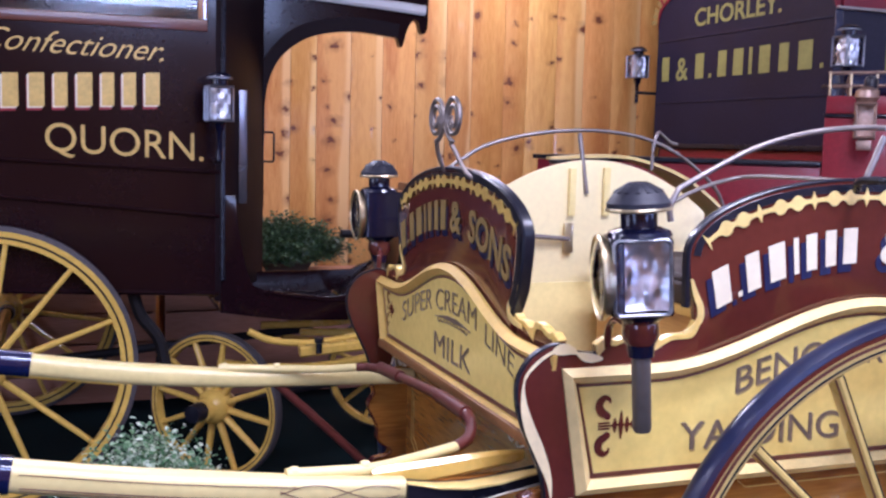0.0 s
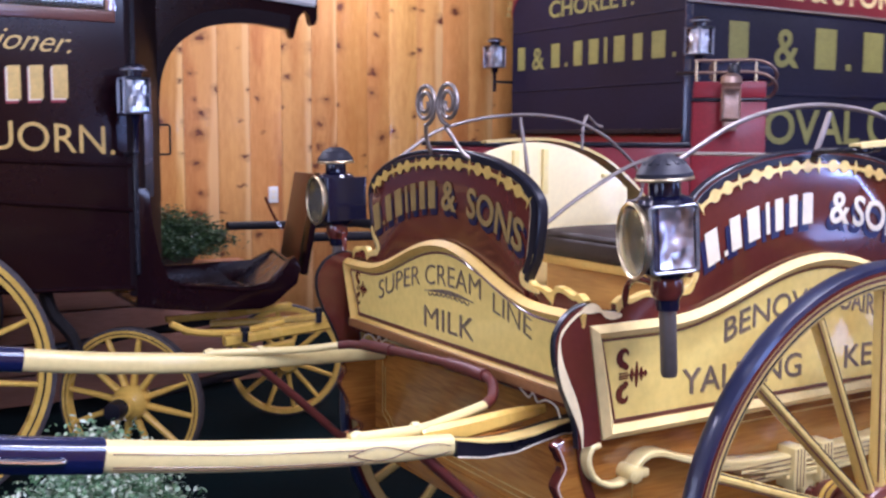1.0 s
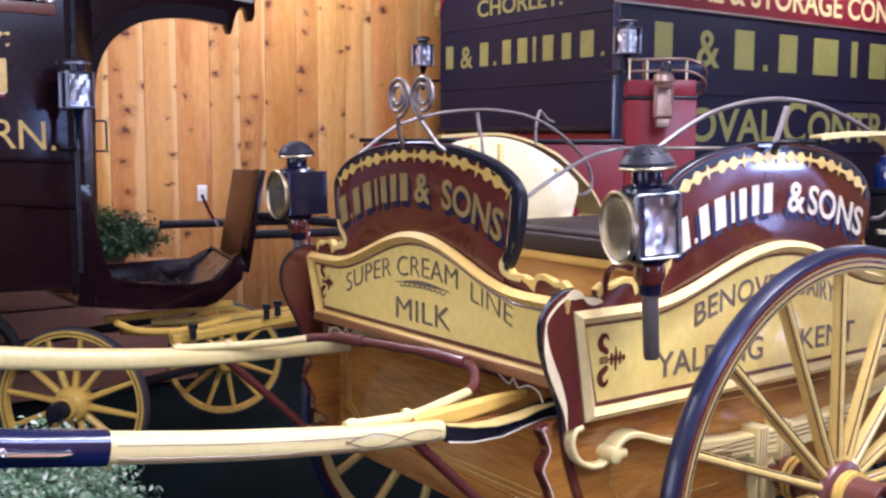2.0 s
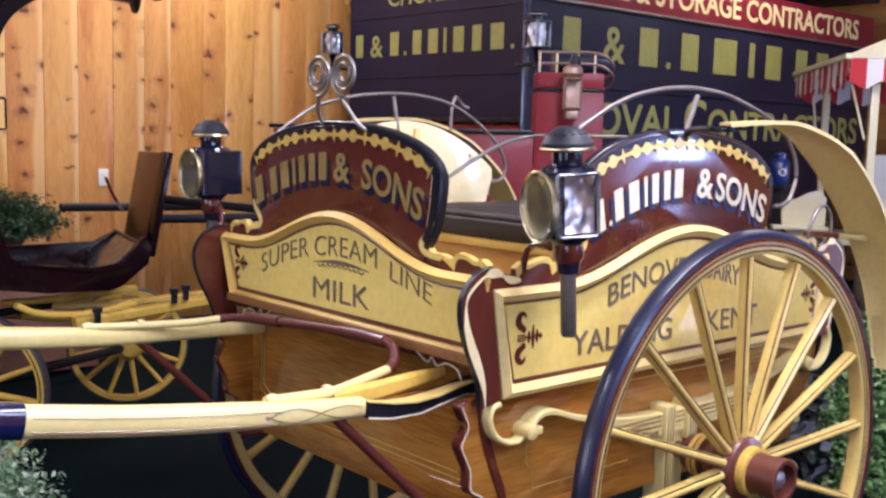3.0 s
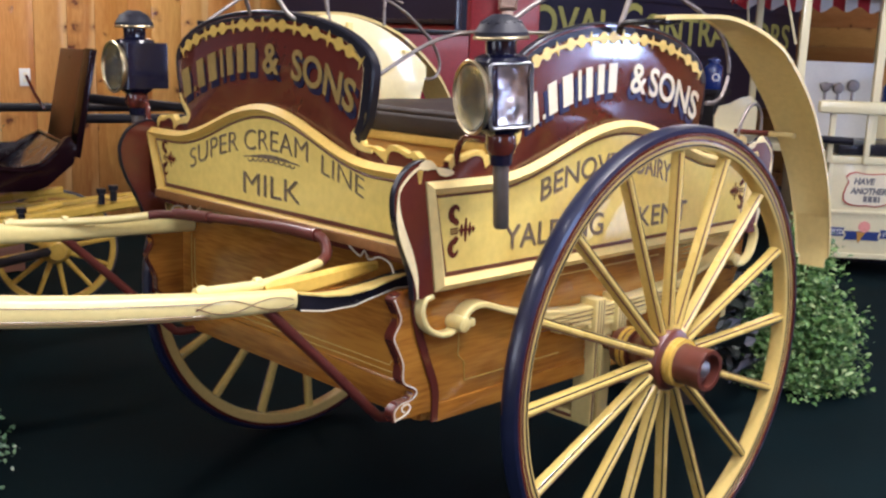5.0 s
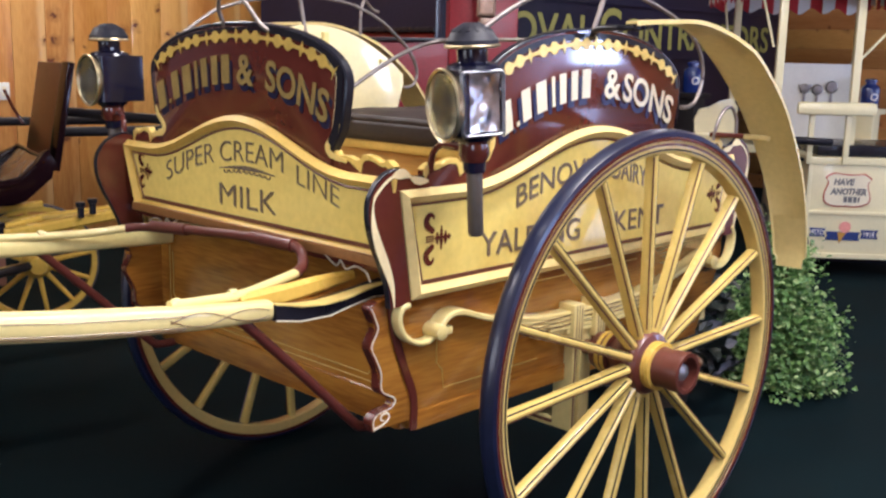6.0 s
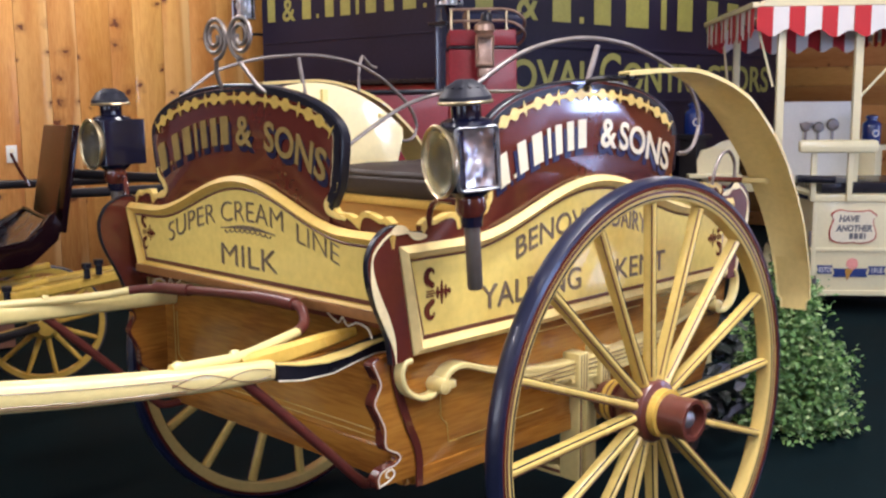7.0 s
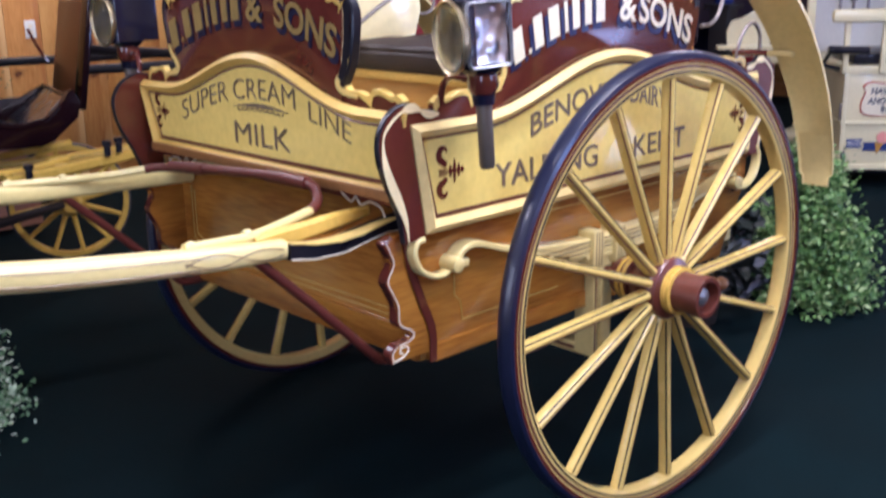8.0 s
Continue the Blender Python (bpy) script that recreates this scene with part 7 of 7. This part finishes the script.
def red_carriage():
    a, b = Vector((0.76, 3.42)), Vector((1.80, 2.42))
    along = (b - a).normalized()
    inn = Vector((-along.y, along.x))

    def m_at(p):
        return Matrix(((along.x, inn.x, 0, p.x), (along.y, inn.y, 0, p.y), (0, 0, 1, 0), (0, 0, 0, 1)))

    m = m_at(a)
    L = (b - a).length
    part("body", moved(box(0, L - 0.048, 0, 0.62, 0.50, 1.468, 0.006), m), RED, red, "red panelled body")
    part("top_rail", moved(box(-0.02, L - 0.050, -0.02, 0.64, 1.470, 1.492, 0.005), m), BLACK, red, "black top rail")
    bx = part("boot", moved(box(L - 0.045, L + 0.315, -0.005, 0.50, 0.50, 1.70, 0.006), m), RED, red, "red boot with brass rail")
    part("boot_rail", moved(box(L - 0.050, L + 0.321, -0.016, 0.51, 1.702, 1.716, 0.004), m), BLACK, bx)
    part("boot_top", moved(box(L - 0.041, L + 0.311, -0.005, 0.50, 1.718, 1.80, 0.006), m), RED, bx)
    for z in (1.845, 1.905):
        loop = smooth_line([(L - 0.04, 0.01, z), (L + 0.10, 0.0, z), (L + 0.25, 0.0, z), (L + 0.33, 0.02, z - 0.025), (L + 0.365, 0.07, z - 0.07), (L + 0.34, 0.12, z - 0.115), (L + 0.29, 0.13, z - 0.12)], 6)
        part("brass_rail", moved(tube(loop, 0.008, 10), m), COPPER, bx, "worn brass gallery rail")
    for x in (-0.03, 0.06, 0.17, 0.26):
        part("rail_post", moved(tube([(L + x, 0.002, 1.80), (L + x, 0.002, 1.905)], 0.006, 8), m), BRASS, bx)
    part("rolled_rug", moved(lathe([(0, -0.16), (0.05, -0.16), (0.055, 0), (0.05, 0.16), (0, 0.16)], pose(L + 0.20, 0.12, 1.855, 0, 90, 20), 20), m), BLACKBLUE, bx, "dark blue rolled rug")
    q = a + along * (L + 0.135) - inn * 0.13
    lp = part("carriage_lamp", moved(merge(box(-0.042, 0.042, -0.04, 0.04, -0.085, -0.075, 0.003), box(-0.042, 0.042, -0.04, 0.04, 0.06, 0.07, 0.003), box(-0.042, 0.042, 0.034, 0.04, -0.075, 0.06, 0.002)), m_at(q) @ Matrix.Translation((0, 0, 1.69)) @ Matrix.Scale(1.06, 4)), COPPER, red, "worn copper coach lamp")
    o = [(-0.044, -0.085), (0.044, -0.085), (0.044, 0.07), (-0.044, 0.07)]
    i = [(-0.032, -0.070), (0.032, -0.070), (0.032, 0.055), (-0.032, 0.055)]
    lm = m_at(q) @ Matrix.Translation((0, 0, 1.69)) @ Matrix.Scale(1.06, 4)
    part("glass_frame", moved(framed(o, i, "y", -0.05, -0.038), lm), COPPER, lp)
    part("side_glass", moved(slab(i, "y", -0.046, -0.042), lm), GLASS, lp, "clear glass")
    part("cap", moved(lathe([(0.035, 0.07), (0.045, 0.085), (0.05, 0.09), (0.046, 0.12), (0.02, 0.135), (0.0, 0.137)], None, 20), lm), COPPER, lp, "round copper cap")
    part("chimney", moved(lathe([(0.026, 0.13), (0.028, 0.165), (0.020, 0.180), (0.0, 0.184)], None, 16), lm @ Matrix.Translation((0.012, 0.02, 0))), BLACK, lp, "dark chimney")
    part("lamp_foot", moved(box(-0.03, 0.03, -0.03, 0.100, -0.13, -0.086, 0.006), lm), COPPER, lp, "brass foot")
    for u in (0.25, L + 0.15):
        for v, yaw in ((0.04, 0), (0.58, 180)):
            p = a + along * u + inn * v
            ang = math.degrees(math.atan2(along.y, along.x))
            coach_wheel(face_out(p.x, p.y, FLOOR + 0.32, ang + yaw), 0.32, red, 12, RED)
        p, r = a + along * u + inn * 0.05, a + along * u + inn * 0.57
        part("axle", tube([(p.x, p.y, FLOOR + 0.32), (r.x, r.y, FLOOR + 0.32)], 0.02, 8), BLACK, red)
        part("spring_block", moved(box(u - 0.06, u + 0.06, 0.15, 0.47, 0.345, 0.50, 0.01), m), BLACK, red)


red_carriage()

# ---- the ice cream cart ----
IO, IR = Vector((3.87, 1.78, 0)), Vector((0.64, -0.77, 0)).normalized()
ID = Vector((-IR.y, IR.x, 0))
IM = Matrix(((IR.x, ID.x, 0, IO.x), (IR.y, ID.y, 0, IO.y), (0, 0, 1, 0), (0, 0, 0, 1)))
ICE = mat("cream_enamel", (0.78, 0.70, 0.43), 0.35, coat=0.3, vary=0.04)
RED_STRIPE = mat("red_awning_cloth", (0.52, 0.03, 0.035), 0.8, vary=0.1, grain=300, bump=0.2)
WHITE_STRIPE = mat("white_awning_cloth", (0.80, 0.76, 0.72), 0.8, vary=0.05, grain=300, bump=0.2)
BADGE_RED = mat("badge_red", (0.42, 0.05, 0.03), 0.4)
BADGE_BLUE = mat("badge_blue", (0.02, 0.04, 0.16), 0.4)
CONE_PINK = mat("cone_pink", (0.75, 0.30, 0.24), 0.5)
GREY_INK = mat("grey_ink", (0.16, 0.15, 0.15), 0.5)
ice = thing("ice_cream_cart", IO.x + 0.6, IO.y + 0.1, FLOOR, "cream ice cream handcart with striped awning", "cart")


def stripes(a0, a1, b, z, along_d, parent, w=0.095, drop_=0.165):
    """A scalloped valance of single red and white strips."""
    n = max(1, round((a1 - a0) / w))
    for k in range(n):
        u0, u1 = a0 + (a1 - a0) * k / n, a0 + (a1 - a0) * (k + 1) / n
        pts = [(u0, z), (u1, z)]
        for q in range(6, -1, -1):
            u = u0 + (u1 - u0) * q / 6
            ph = ((u - a0) / (2 * w)) % 1.0
            pts.append((u, z - drop_ + 0.022 * math.cos(2 * math.pi * ph) + 0.006 * math.sin(9 * u)))
        lean = 0.006 * ((k % 3) - 1)
        bm = slab(pts, "x" if along_d else "y", b + lean, b + lean + 0.004)
        bm.transform(IM)
        part("valance_strip", bm, (RED_STRIPE, WHITE_STRIPE)[k % 2], parent, smooth=False)


def ice_cart():
    W, D = 1.12, 1.75
    aw = part("awning", moved(merge(slab([(-0.04, 1.995), (W + 0.04, 1.995), (W / 2, 2.26)], "y", 0.0, D)), IM), ICE, ice, "cream gabled awning with striped valance")
    part("awning_rail", moved(box(-0.06, -0.02, -0.03, D + 0.03, 1.985, 2.02, 0.004), IM), ICE, aw)
    stripes(-0.03, W + 0.03, -0.02, 1.99, False, aw)
    stripes(0.0, D, -0.04, 1.985, True, aw)
    stripes(0.0, W, D, 1.96, False, aw)
    stripes(0.0, D, W + 0.03, 1.985, True, aw)
    for a, b in ((0.145, 0.06), (0.62, 0.06), (0.12, 1.35), (1.01, 1.35)):
        part("post", moved(box(a - 0.024, a + 0.024, b - 0.024, b + 0.024, 0.80, 1.99, 0.004), IM), ICE, ice, "cream square post")
    for p, q in (((-0.02, 0.06, 1.93), (0.10, 0.06, 1.50)), ((0.0, 1.3, 1.93), (0.06, 1.35, 1.55)), ((1.08, 0.06, 1.93), (0.63, 0.06, 1.42))):
        part("awning_stay", moved(tube([p, q], 0.008, 8), IM), ICE, ice)
    bx = part("box", moved(box(0.34, 1.08, -0.10, 0.62, 0.22, 0.815, 0.006), IM), ICE, ice, "cream enamelled cold box")
    for z0, z1 in ((0.785, 0.83), (0.470, 0.492), (0.19, 0.222)):
        part("box_band", moved(box(0.33, 1.09, -0.112, 0.63, z0, z1, 0.004), IM), ICE, bx)
    part("box_stile", moved(box(0.335, 0.362, -0.116, -0.101, 0.225, 0.783, 0.003), IM), ICE, bx)
    part("lid", moved(box(0.40, 1.04, -0.04, 0.56, 0.832, 0.90, 0.01), IM), BLACK, bx, "black lid")
    part("hinge", moved(box(0.322, 0.338, -0.108, -0.09, 0.50, 0.60, 0.003), IM), STEEL, bx)
    sg = smooth_line([(0.508, 0, 0.738), (0.545, 0, 0.730), (0.590, 0, 0.727), (0.640, 0, 0.728), (0.683, 0, 0.733), (0.712, 0, 0.716), (0.731, 0, 0.700), (0.716, 0, 0.684), (0.711, 0, 0.655), (0.722, 0, 0.615), (0.731, 0, 0.580), (0.722, 0, 0.548), (0.685, 0, 0.527), (0.635, 0, 0.519), (0.585, 0, 0.524), (0.535, 0, 0.520), (0.480, 0, 0.528), (0.447, 0, 0.550), (0.440, 0, 0.592), (0.450, 0, 0.635), (0.464, 0, 0.675), (0.448, 0, 0.705), (0.470, 0, 0.727)], 3)
    sg = [(q.x, q.z) for q in sg][::-1]
    sgn = part("badge", moved(slab(sg, "y", -0.108, -0.1015), IM), BADGE_RED, bx, "shaped white badge with red edge")
    cx, cz = 0.585, 0.627
    part("badge_face", moved(slab([(cx + (u - cx) * 0.95, cz + (v - cz) * 0.93) for u, v in sg], "y", -0.1105, -0.1085), IM), WHITE_EDGE, sgn)
    for word, um, wide, z in (("HAVE", 0.561, 0.128, 0.6605), ("ANOTHER", 0.591, 0.222, 0.600)):
        text(word, 0.054, IM @ on_side(um, -0.1107, z), GREY_INK, "letter", sgn, None, 0.0026, wide, shear=0.18)
    bars((0.6, 0.7, 0.6, 0.3), 0.036, IM @ on_side(0.614, -0.1107, 0.551), GREY_INK, "word_bar", sgn, 0.18)
    for u0, u1, z in ((0.375, 0.475, 0.355), (0.475, 0.69, 0.335), (0.69, 0.80, 0.350)):
        part("ribbon", moved(slab([(u0, z - 0.027), (u1, z - 0.027), (u1 - 0.012, z), (u1, z + 0.027), (u0, z + 0.027), (u0 + 0.012, z)], "y", -0.106, -0.1015), IM), BADGE_BLUE, bx, "dark blue painted ribbon")
    text("ESTD", 0.046, IM @ on_side(0.428, -0.1062, 0.339), WHITE_STRIPE, "letter", bx, None, 0.0005, 0.075)
    text("1918", 0.046, IM @ on_side(0.745, -0.1062, 0.334), WHITE_STRIPE, "letter", bx, None, 0.0005, 0.065)
    part("painted_cone", moved(slab([(0.548, 0.36), (0.60, 0.355), (0.563, 0.285)], "y", -0.1095, -0.1065), IM), PINE_SEAT, bx, "painted cone")
    part("painted_scoop", moved(lathe([(0, 0), (0.036, 0), (0.036, 0.003), (0, 0.003)], pose(0.592, -0.1065, 0.392, 90), 24), IM), CONE_PINK, bx, "pink painted scoop")
    pd = part("push_handle", moved(merge(box(0.22, 0.70, -0.19, -0.12, 1.092, 1.172, 0.03)), IM), ICE, ice, "padded cream push handle")
    for a in (0.325, 0.545):
        part("handle_post", moved(box(a - 0.016, a + 0.016, -0.142, -0.1125, 0.790, 1.110, 0.003), IM), ICE, pd)
    part("grip", moved(tube([(0.20, -0.22, 0.938), (0.43, -0.22, 0.930)], 0.024, 12), IM), BLACK, ice, "black rubber grip")
    part("grip_arm", moved(tube([(0.22, -0.22, 0.938), (0.22, 0.0, 0.83), (0.33, 0.0, 0.80)], 0.012, 8), IM), BLACK, ice)
    part("counter", moved(box(0.02, 1.10, 0.64, 1.45, 0.78, 0.83, 0.004), IM), ICE, ice, "cream counter")
    part("cabinet", moved(box(0.42, 1.08, 0.66, 1.42, 0.25, 0.778, 0.006), IM), ICE, ice)
    sh = part("scalloped_end", moved(slab([(-0.20, 0.83), (0.02, 0.83), (0.02, 1.10), (-0.03, 1.15), (-0.10, 1.13), (-0.17, 1.09), (-0.24, 1.07), (-0.27, 1.0), (-0.26, 0.90)], "y", 0.62, 0.65), IM), ICE, ice, "scalloped cream end board")
    part("shelf", moved(box(-0.34, 0.02, 0.50, 0.62, 0.885, 0.91, 0.004), IM), ICE, sh)
    for a, b in ((0.36, 0.0), (1.02, 0.0), (0.36, 1.1), (1.02, 1.1)):
        coach_wheel(IM @ face_out(a, b, FLOOR + 0.145, 90 if a < 0.7 else -90), 0.145, ice, 10, ICE, 0.03)
    part("axle", moved(box(0.34, 1.04, -0.02, 0.02, 0.15, 0.20, 0.003), IM), BLACK, ice)
    part("axle", moved(box(0.34, 1.04, 1.08, 1.12, 0.15, 0.26, 0.003), IM), BLACK, ice)


ice_cart()

tb = thing("utensil_board", IO.x + 1.2, IO.y + 0.5, 0.83, "white board with grey scoops hung on it", "board")
part("board", moved(box(0.345, 0.925, 1.0, 1.02, 0.832, 1.40, 0.004), IM), WHITE_PAINT, tb, "white painted board")
for a, z, r in ((0.555, 1.22, 0.036), (0.645, 1.215, 0.040), (0.745, 1.235, 0.045)):
    sc = part("scoop", moved(lathe([(0, -0.012), (r * 0.7, -0.012), (r, 0.0), (r * 0.8, 0.016), (0, 0.022)], pose(a, 0.985, z, 90), 20), IM), STEEL, tb, "grey metal scoop")
    part("scoop_handle", moved(box(a - 0.009, a + 0.009, 0.980, 0.994, z - 0.115, z - r * 0.7, 0.003), IM), STEEL, sc)
part("scoop_bar", moved(box(0.515, 0.605, 0.968, 0.992, 1.222, 1.250, 0.004), IM), STEEL, tb, "grey metal bar")

CHURN_BLUE = mat("blue_enamel", (0.012, 0.03, 0.16), 0.18, coat=0.6, vary=0.1)


def churn(name, x, y, z, k, label):
    c = thing(name, x, y, z, label, "jar")
    m = Matrix.Translation((x, y, z)) @ Matrix.Scale(k, 4)
    b = part("jar", lathe([(0, 0), (0.075, 0), (0.08, 0.01), (0.08, 0.17), (0.074, 0.185), (0.045, 0.21), (0.045, 0.225), (0.052, 0.23), (0, 0.23)], m, 28), CHURN_BLUE, c)
    part("lid", lathe([(0, 0.23), (0.055, 0.231), (0.055, 0.245), (0.03, 0.258), (0, 0.262)], m, 28), CHURN_BLUE, b)
    part("painted_ring", moved(lathe([(0.022, -0.082), (0.032, -0.082), (0.032, -0.079), (0.022, -0.079)], pose(0, 0, 0.10, -90), 20, False), m @ Matrix.Rotation(radians(-42), 4, "Z")), WHITE_STRIPE, b, "white painted ring", smooth=False)
    return c


p = IM @ Vector((-0.255, 0.90, 0))
churn("enamel_jar", p.x, p.y, 1.175, 0.86, "blue enamel lidded jar on a dark plain stand")
sd = thing("jar_stand", p.x, p.y, FLOOR, "dark plain narrow stand", "stand")
part("stand_top", box(p.x - 0.10, p.x + 0.10, p.y - 0.10, p.y + 0.10, 1.135, 1.173, 0.004), MATT_BLACK, sd)
part("stand_leg", box(p.x - 0.07, p.x + 0.07, p.y - 0.07, p.y + 0.07, FLOOR, 1.135, 0.004), MATT_BLACK, sd)
p = IM @ Vector((0.96, 0.80, 0))
churn("enamel_jar", p.x, p.y, 1.10, 0.80, "blue enamel lidded jar on a plain stand")
sd = thing("jar_stand", p.x, p.y, 0, "plain narrow cream stand", "stand")
part("stand_top", box(p.x - 0.09, p.x + 0.09, p.y - 0.09, p.y + 0.09, 1.06, 1.098, 0.004), ICE, sd)
part("stand_leg", box(p.x - 0.06, p.x + 0.06, p.y - 0.06, p.y + 0.06, 0.832, 1.06, 0.004), ICE, sd)

# ---- plants ----


def leaf_mat(name, lo, hi, tip, share=0.72):
    m = bpy.data.materials.new(name)
    m.use_nodes = True
    nt = m.node_tree
    b = nt.nodes["Principled BSDF"]
    geo, ramp = nt.nodes.new("ShaderNodeNewGeometry"), nt.nodes.new("ShaderNodeValToRGB")
    e = ramp.color_ramp.elements
    e[0].color, e[1].color, e[1].position = (*lo, 1), (*tip, 1), 1.0
    mid = e.new(share)
    mid.color = (*hi, 1)
    nt.links.new(geo.outputs["Random Per Island"], ramp.inputs[0])
    nt.links.new(ramp.outputs[0], b.inputs["Base Color"])
    b.inputs["Roughness"].default_value = 0.5
    b.inputs["Subsurface Weight"].default_value = 0.0
    return m


LEAF_GREEN = leaf_mat("green_leaf", (0.050, 0.125, 0.030), (0.19, 0.34, 0.095), (0.42, 0.53, 0.24))
LEAF_SILVER = leaf_mat("silver_edged_leaf", (0.05, 0.15, 0.05), (0.26, 0.42, 0.22), (0.74, 0.80, 0.64), 0.5)
LEAF_DARK = leaf_mat("dark_leaf", (0.010, 0.016, 0.012), (0.03, 0.035, 0.03), (0.14, 0.14, 0.17))
LEAF_DULL = leaf_mat("dull_green_leaf", (0.02, 0.05, 0.02), (0.06, 0.12, 0.04), (0.12, 0.19, 0.07))
STEM = mat("stem_brown", (0.06, 0.05, 0.02), 0.7)
POT = mat("dark_basket", (0.03, 0.02, 0.012), 0.8, vary=0.3)


def plant(name, x, y, rx, ry, h, n, leaf, material, label, seed, z0=0.0, droop=0.25, pot=0.26, low=0.30):
    """A bushy plant: a pot, stems, and many single bent leaves in uneven clumps."""
    rg = random.Random(seed)
    t = thing(name, x, y, z0, label, "plant")
    part("pot", lathe([(0, z0), (rx * 0.40, z0), (rx * 0.52, z0 + h * pot), (rx * 0.47, z0 + h * pot), (rx * 0.42, z0 + h * pot * 0.8), (0, z0 + h * pot * 0.8)], Matrix.Translation((x, y, 0)), 24), POT, t, "dark woven pot")
    sprigs = []
    for _ in range(max(26, n // 55)):
        a, q = rg.uniform(0, 2 * math.pi), rg.random() ** 0.6 * (1.22 if rg.random() < 0.14 else 1.0)
        top = Vector((x + rx * q * math.cos(a), y + ry * q * math.sin(a), z0 + h * (low + (1 - low) * rg.random() * (1 - 0.55 * q * q)) - droop * h * q * q * rg.random()))
        top.z = max(top.z, z0 + 0.04)
        sprigs.append(top)
    st = []
    for s in sprigs[:60]:
        base = Vector((x, y, z0 + h * 0.2))
        st.append(tube([base, (base + s) / 2 + Vector((0, 0, 0.06 * h)), s], 0.004, 5))
    part("stems", merge(*st), STEM, t)
    verts, faces = [], []
    for k in range(n):
        c = sprigs[k % len(sprigs)] + Vector((max(-2, min(2, rg.gauss(0, 1))) * 0.17 * rx, max(-2, min(2, rg.gauss(0, 1))) * 0.17 * ry, max(-2, min(2, rg.gauss(0, 1))) * 0.07 * h))
        c.z = max(c.z, z0 + 0.015)
        m = Euler((rg.uniform(-1.0, 1.0), rg.uniform(-1.0, 1.0), rg.uniform(0, 6.28))).to_matrix()
        s = leaf * rg.uniform(0.5, 1.6)
        i = len(verts)
        for p_ in ((0, -0.5, 0), (0.30, -0.12, 0.08), (0.22, 0.28, 0.06), (0, 0.55, -0.10), (-0.22, 0.28, 0.06), (-0.30, -0.12, 0.08), (0, 0.05, -0.02)):
            verts.append(c + m @ (Vector(p_) * s))
        faces += [(i, i + 1, i + 6), (i + 1, i + 2, i + 6), (i + 2, i + 3, i + 6), (i + 3, i + 4, i + 6), (i + 4, i + 5, i + 6), (i + 5, i, i + 6)]
    me = bpy.data.meshes.new("foliage")
    me.from_pydata(verts, [], faces)
    me.materials.append(material)
    ob = hang(new("foliage", me), t)
    ob["kind"] = "stuff"
    return t


plant("ivy_plant", 1.80, 0.530, 0.215, 0.22, 0.66, 12500, 0.0215, LEAF_GREEN, "bushy pale green ivy plant on the carpet", 3, FLOOR, pot=0.10, low=0.08)
plant("dark_plant", 1.27, 0.74, 0.25, 0.25, 0.74, 1000, 0.080, LEAF_DARK, "dark purple-leaved plant behind the wheel", 4, FLOOR)
plant("silver_plant", -1.30, 1.95, 0.26, 0.34, 0.49, 20000, 0.0165, LEAF_SILVER, "silver-green variegated plant on the carpet", 5, FLOOR, pot=0.12, low=0.12)
# boarded boxes, added to stand in for the reddish lower wall behind the van
for x0, x1 in ((-2.38, -1.10), (-1.05, 0.15)):
    crate = thing("low_wall_box", (x0 + x1) / 2, 4.52, FLOOR, "red-brown boarded box, added in place of the reddish lower wall", "crate", "crates by the wall")
    for k in range(4):
        for y in (4.30, 4.72):
            part("board", box(x0, x1, y, y + 0.022, FLOOR + 0.01 + 0.165 * k, FLOOR + 0.165 * (k + 1), 0.004), RED_WOOD, crate)
    for x in (x0, x1 - 0.022):
        part("end_panel", box(x, x + 0.022, 4.324, 4.718, FLOOR, FLOOR + 0.66, 0.003), RED_WOOD, crate)
    part("lid", box(x0 - 0.01, x1 + 0.01, 4.29, 4.75, FLOOR + 0.662, FLOOR + 0.684, 0.004), RED_WOOD, crate)
plant("fern", -0.34, 4.5, 0.30, 0.20, 0.33, 14000, 0.019, LEAF_DULL, "dull green bushy fern on a boarded box by the plank wall", 6, FLOOR + 0.684, droop=0.1, pot=0.2)
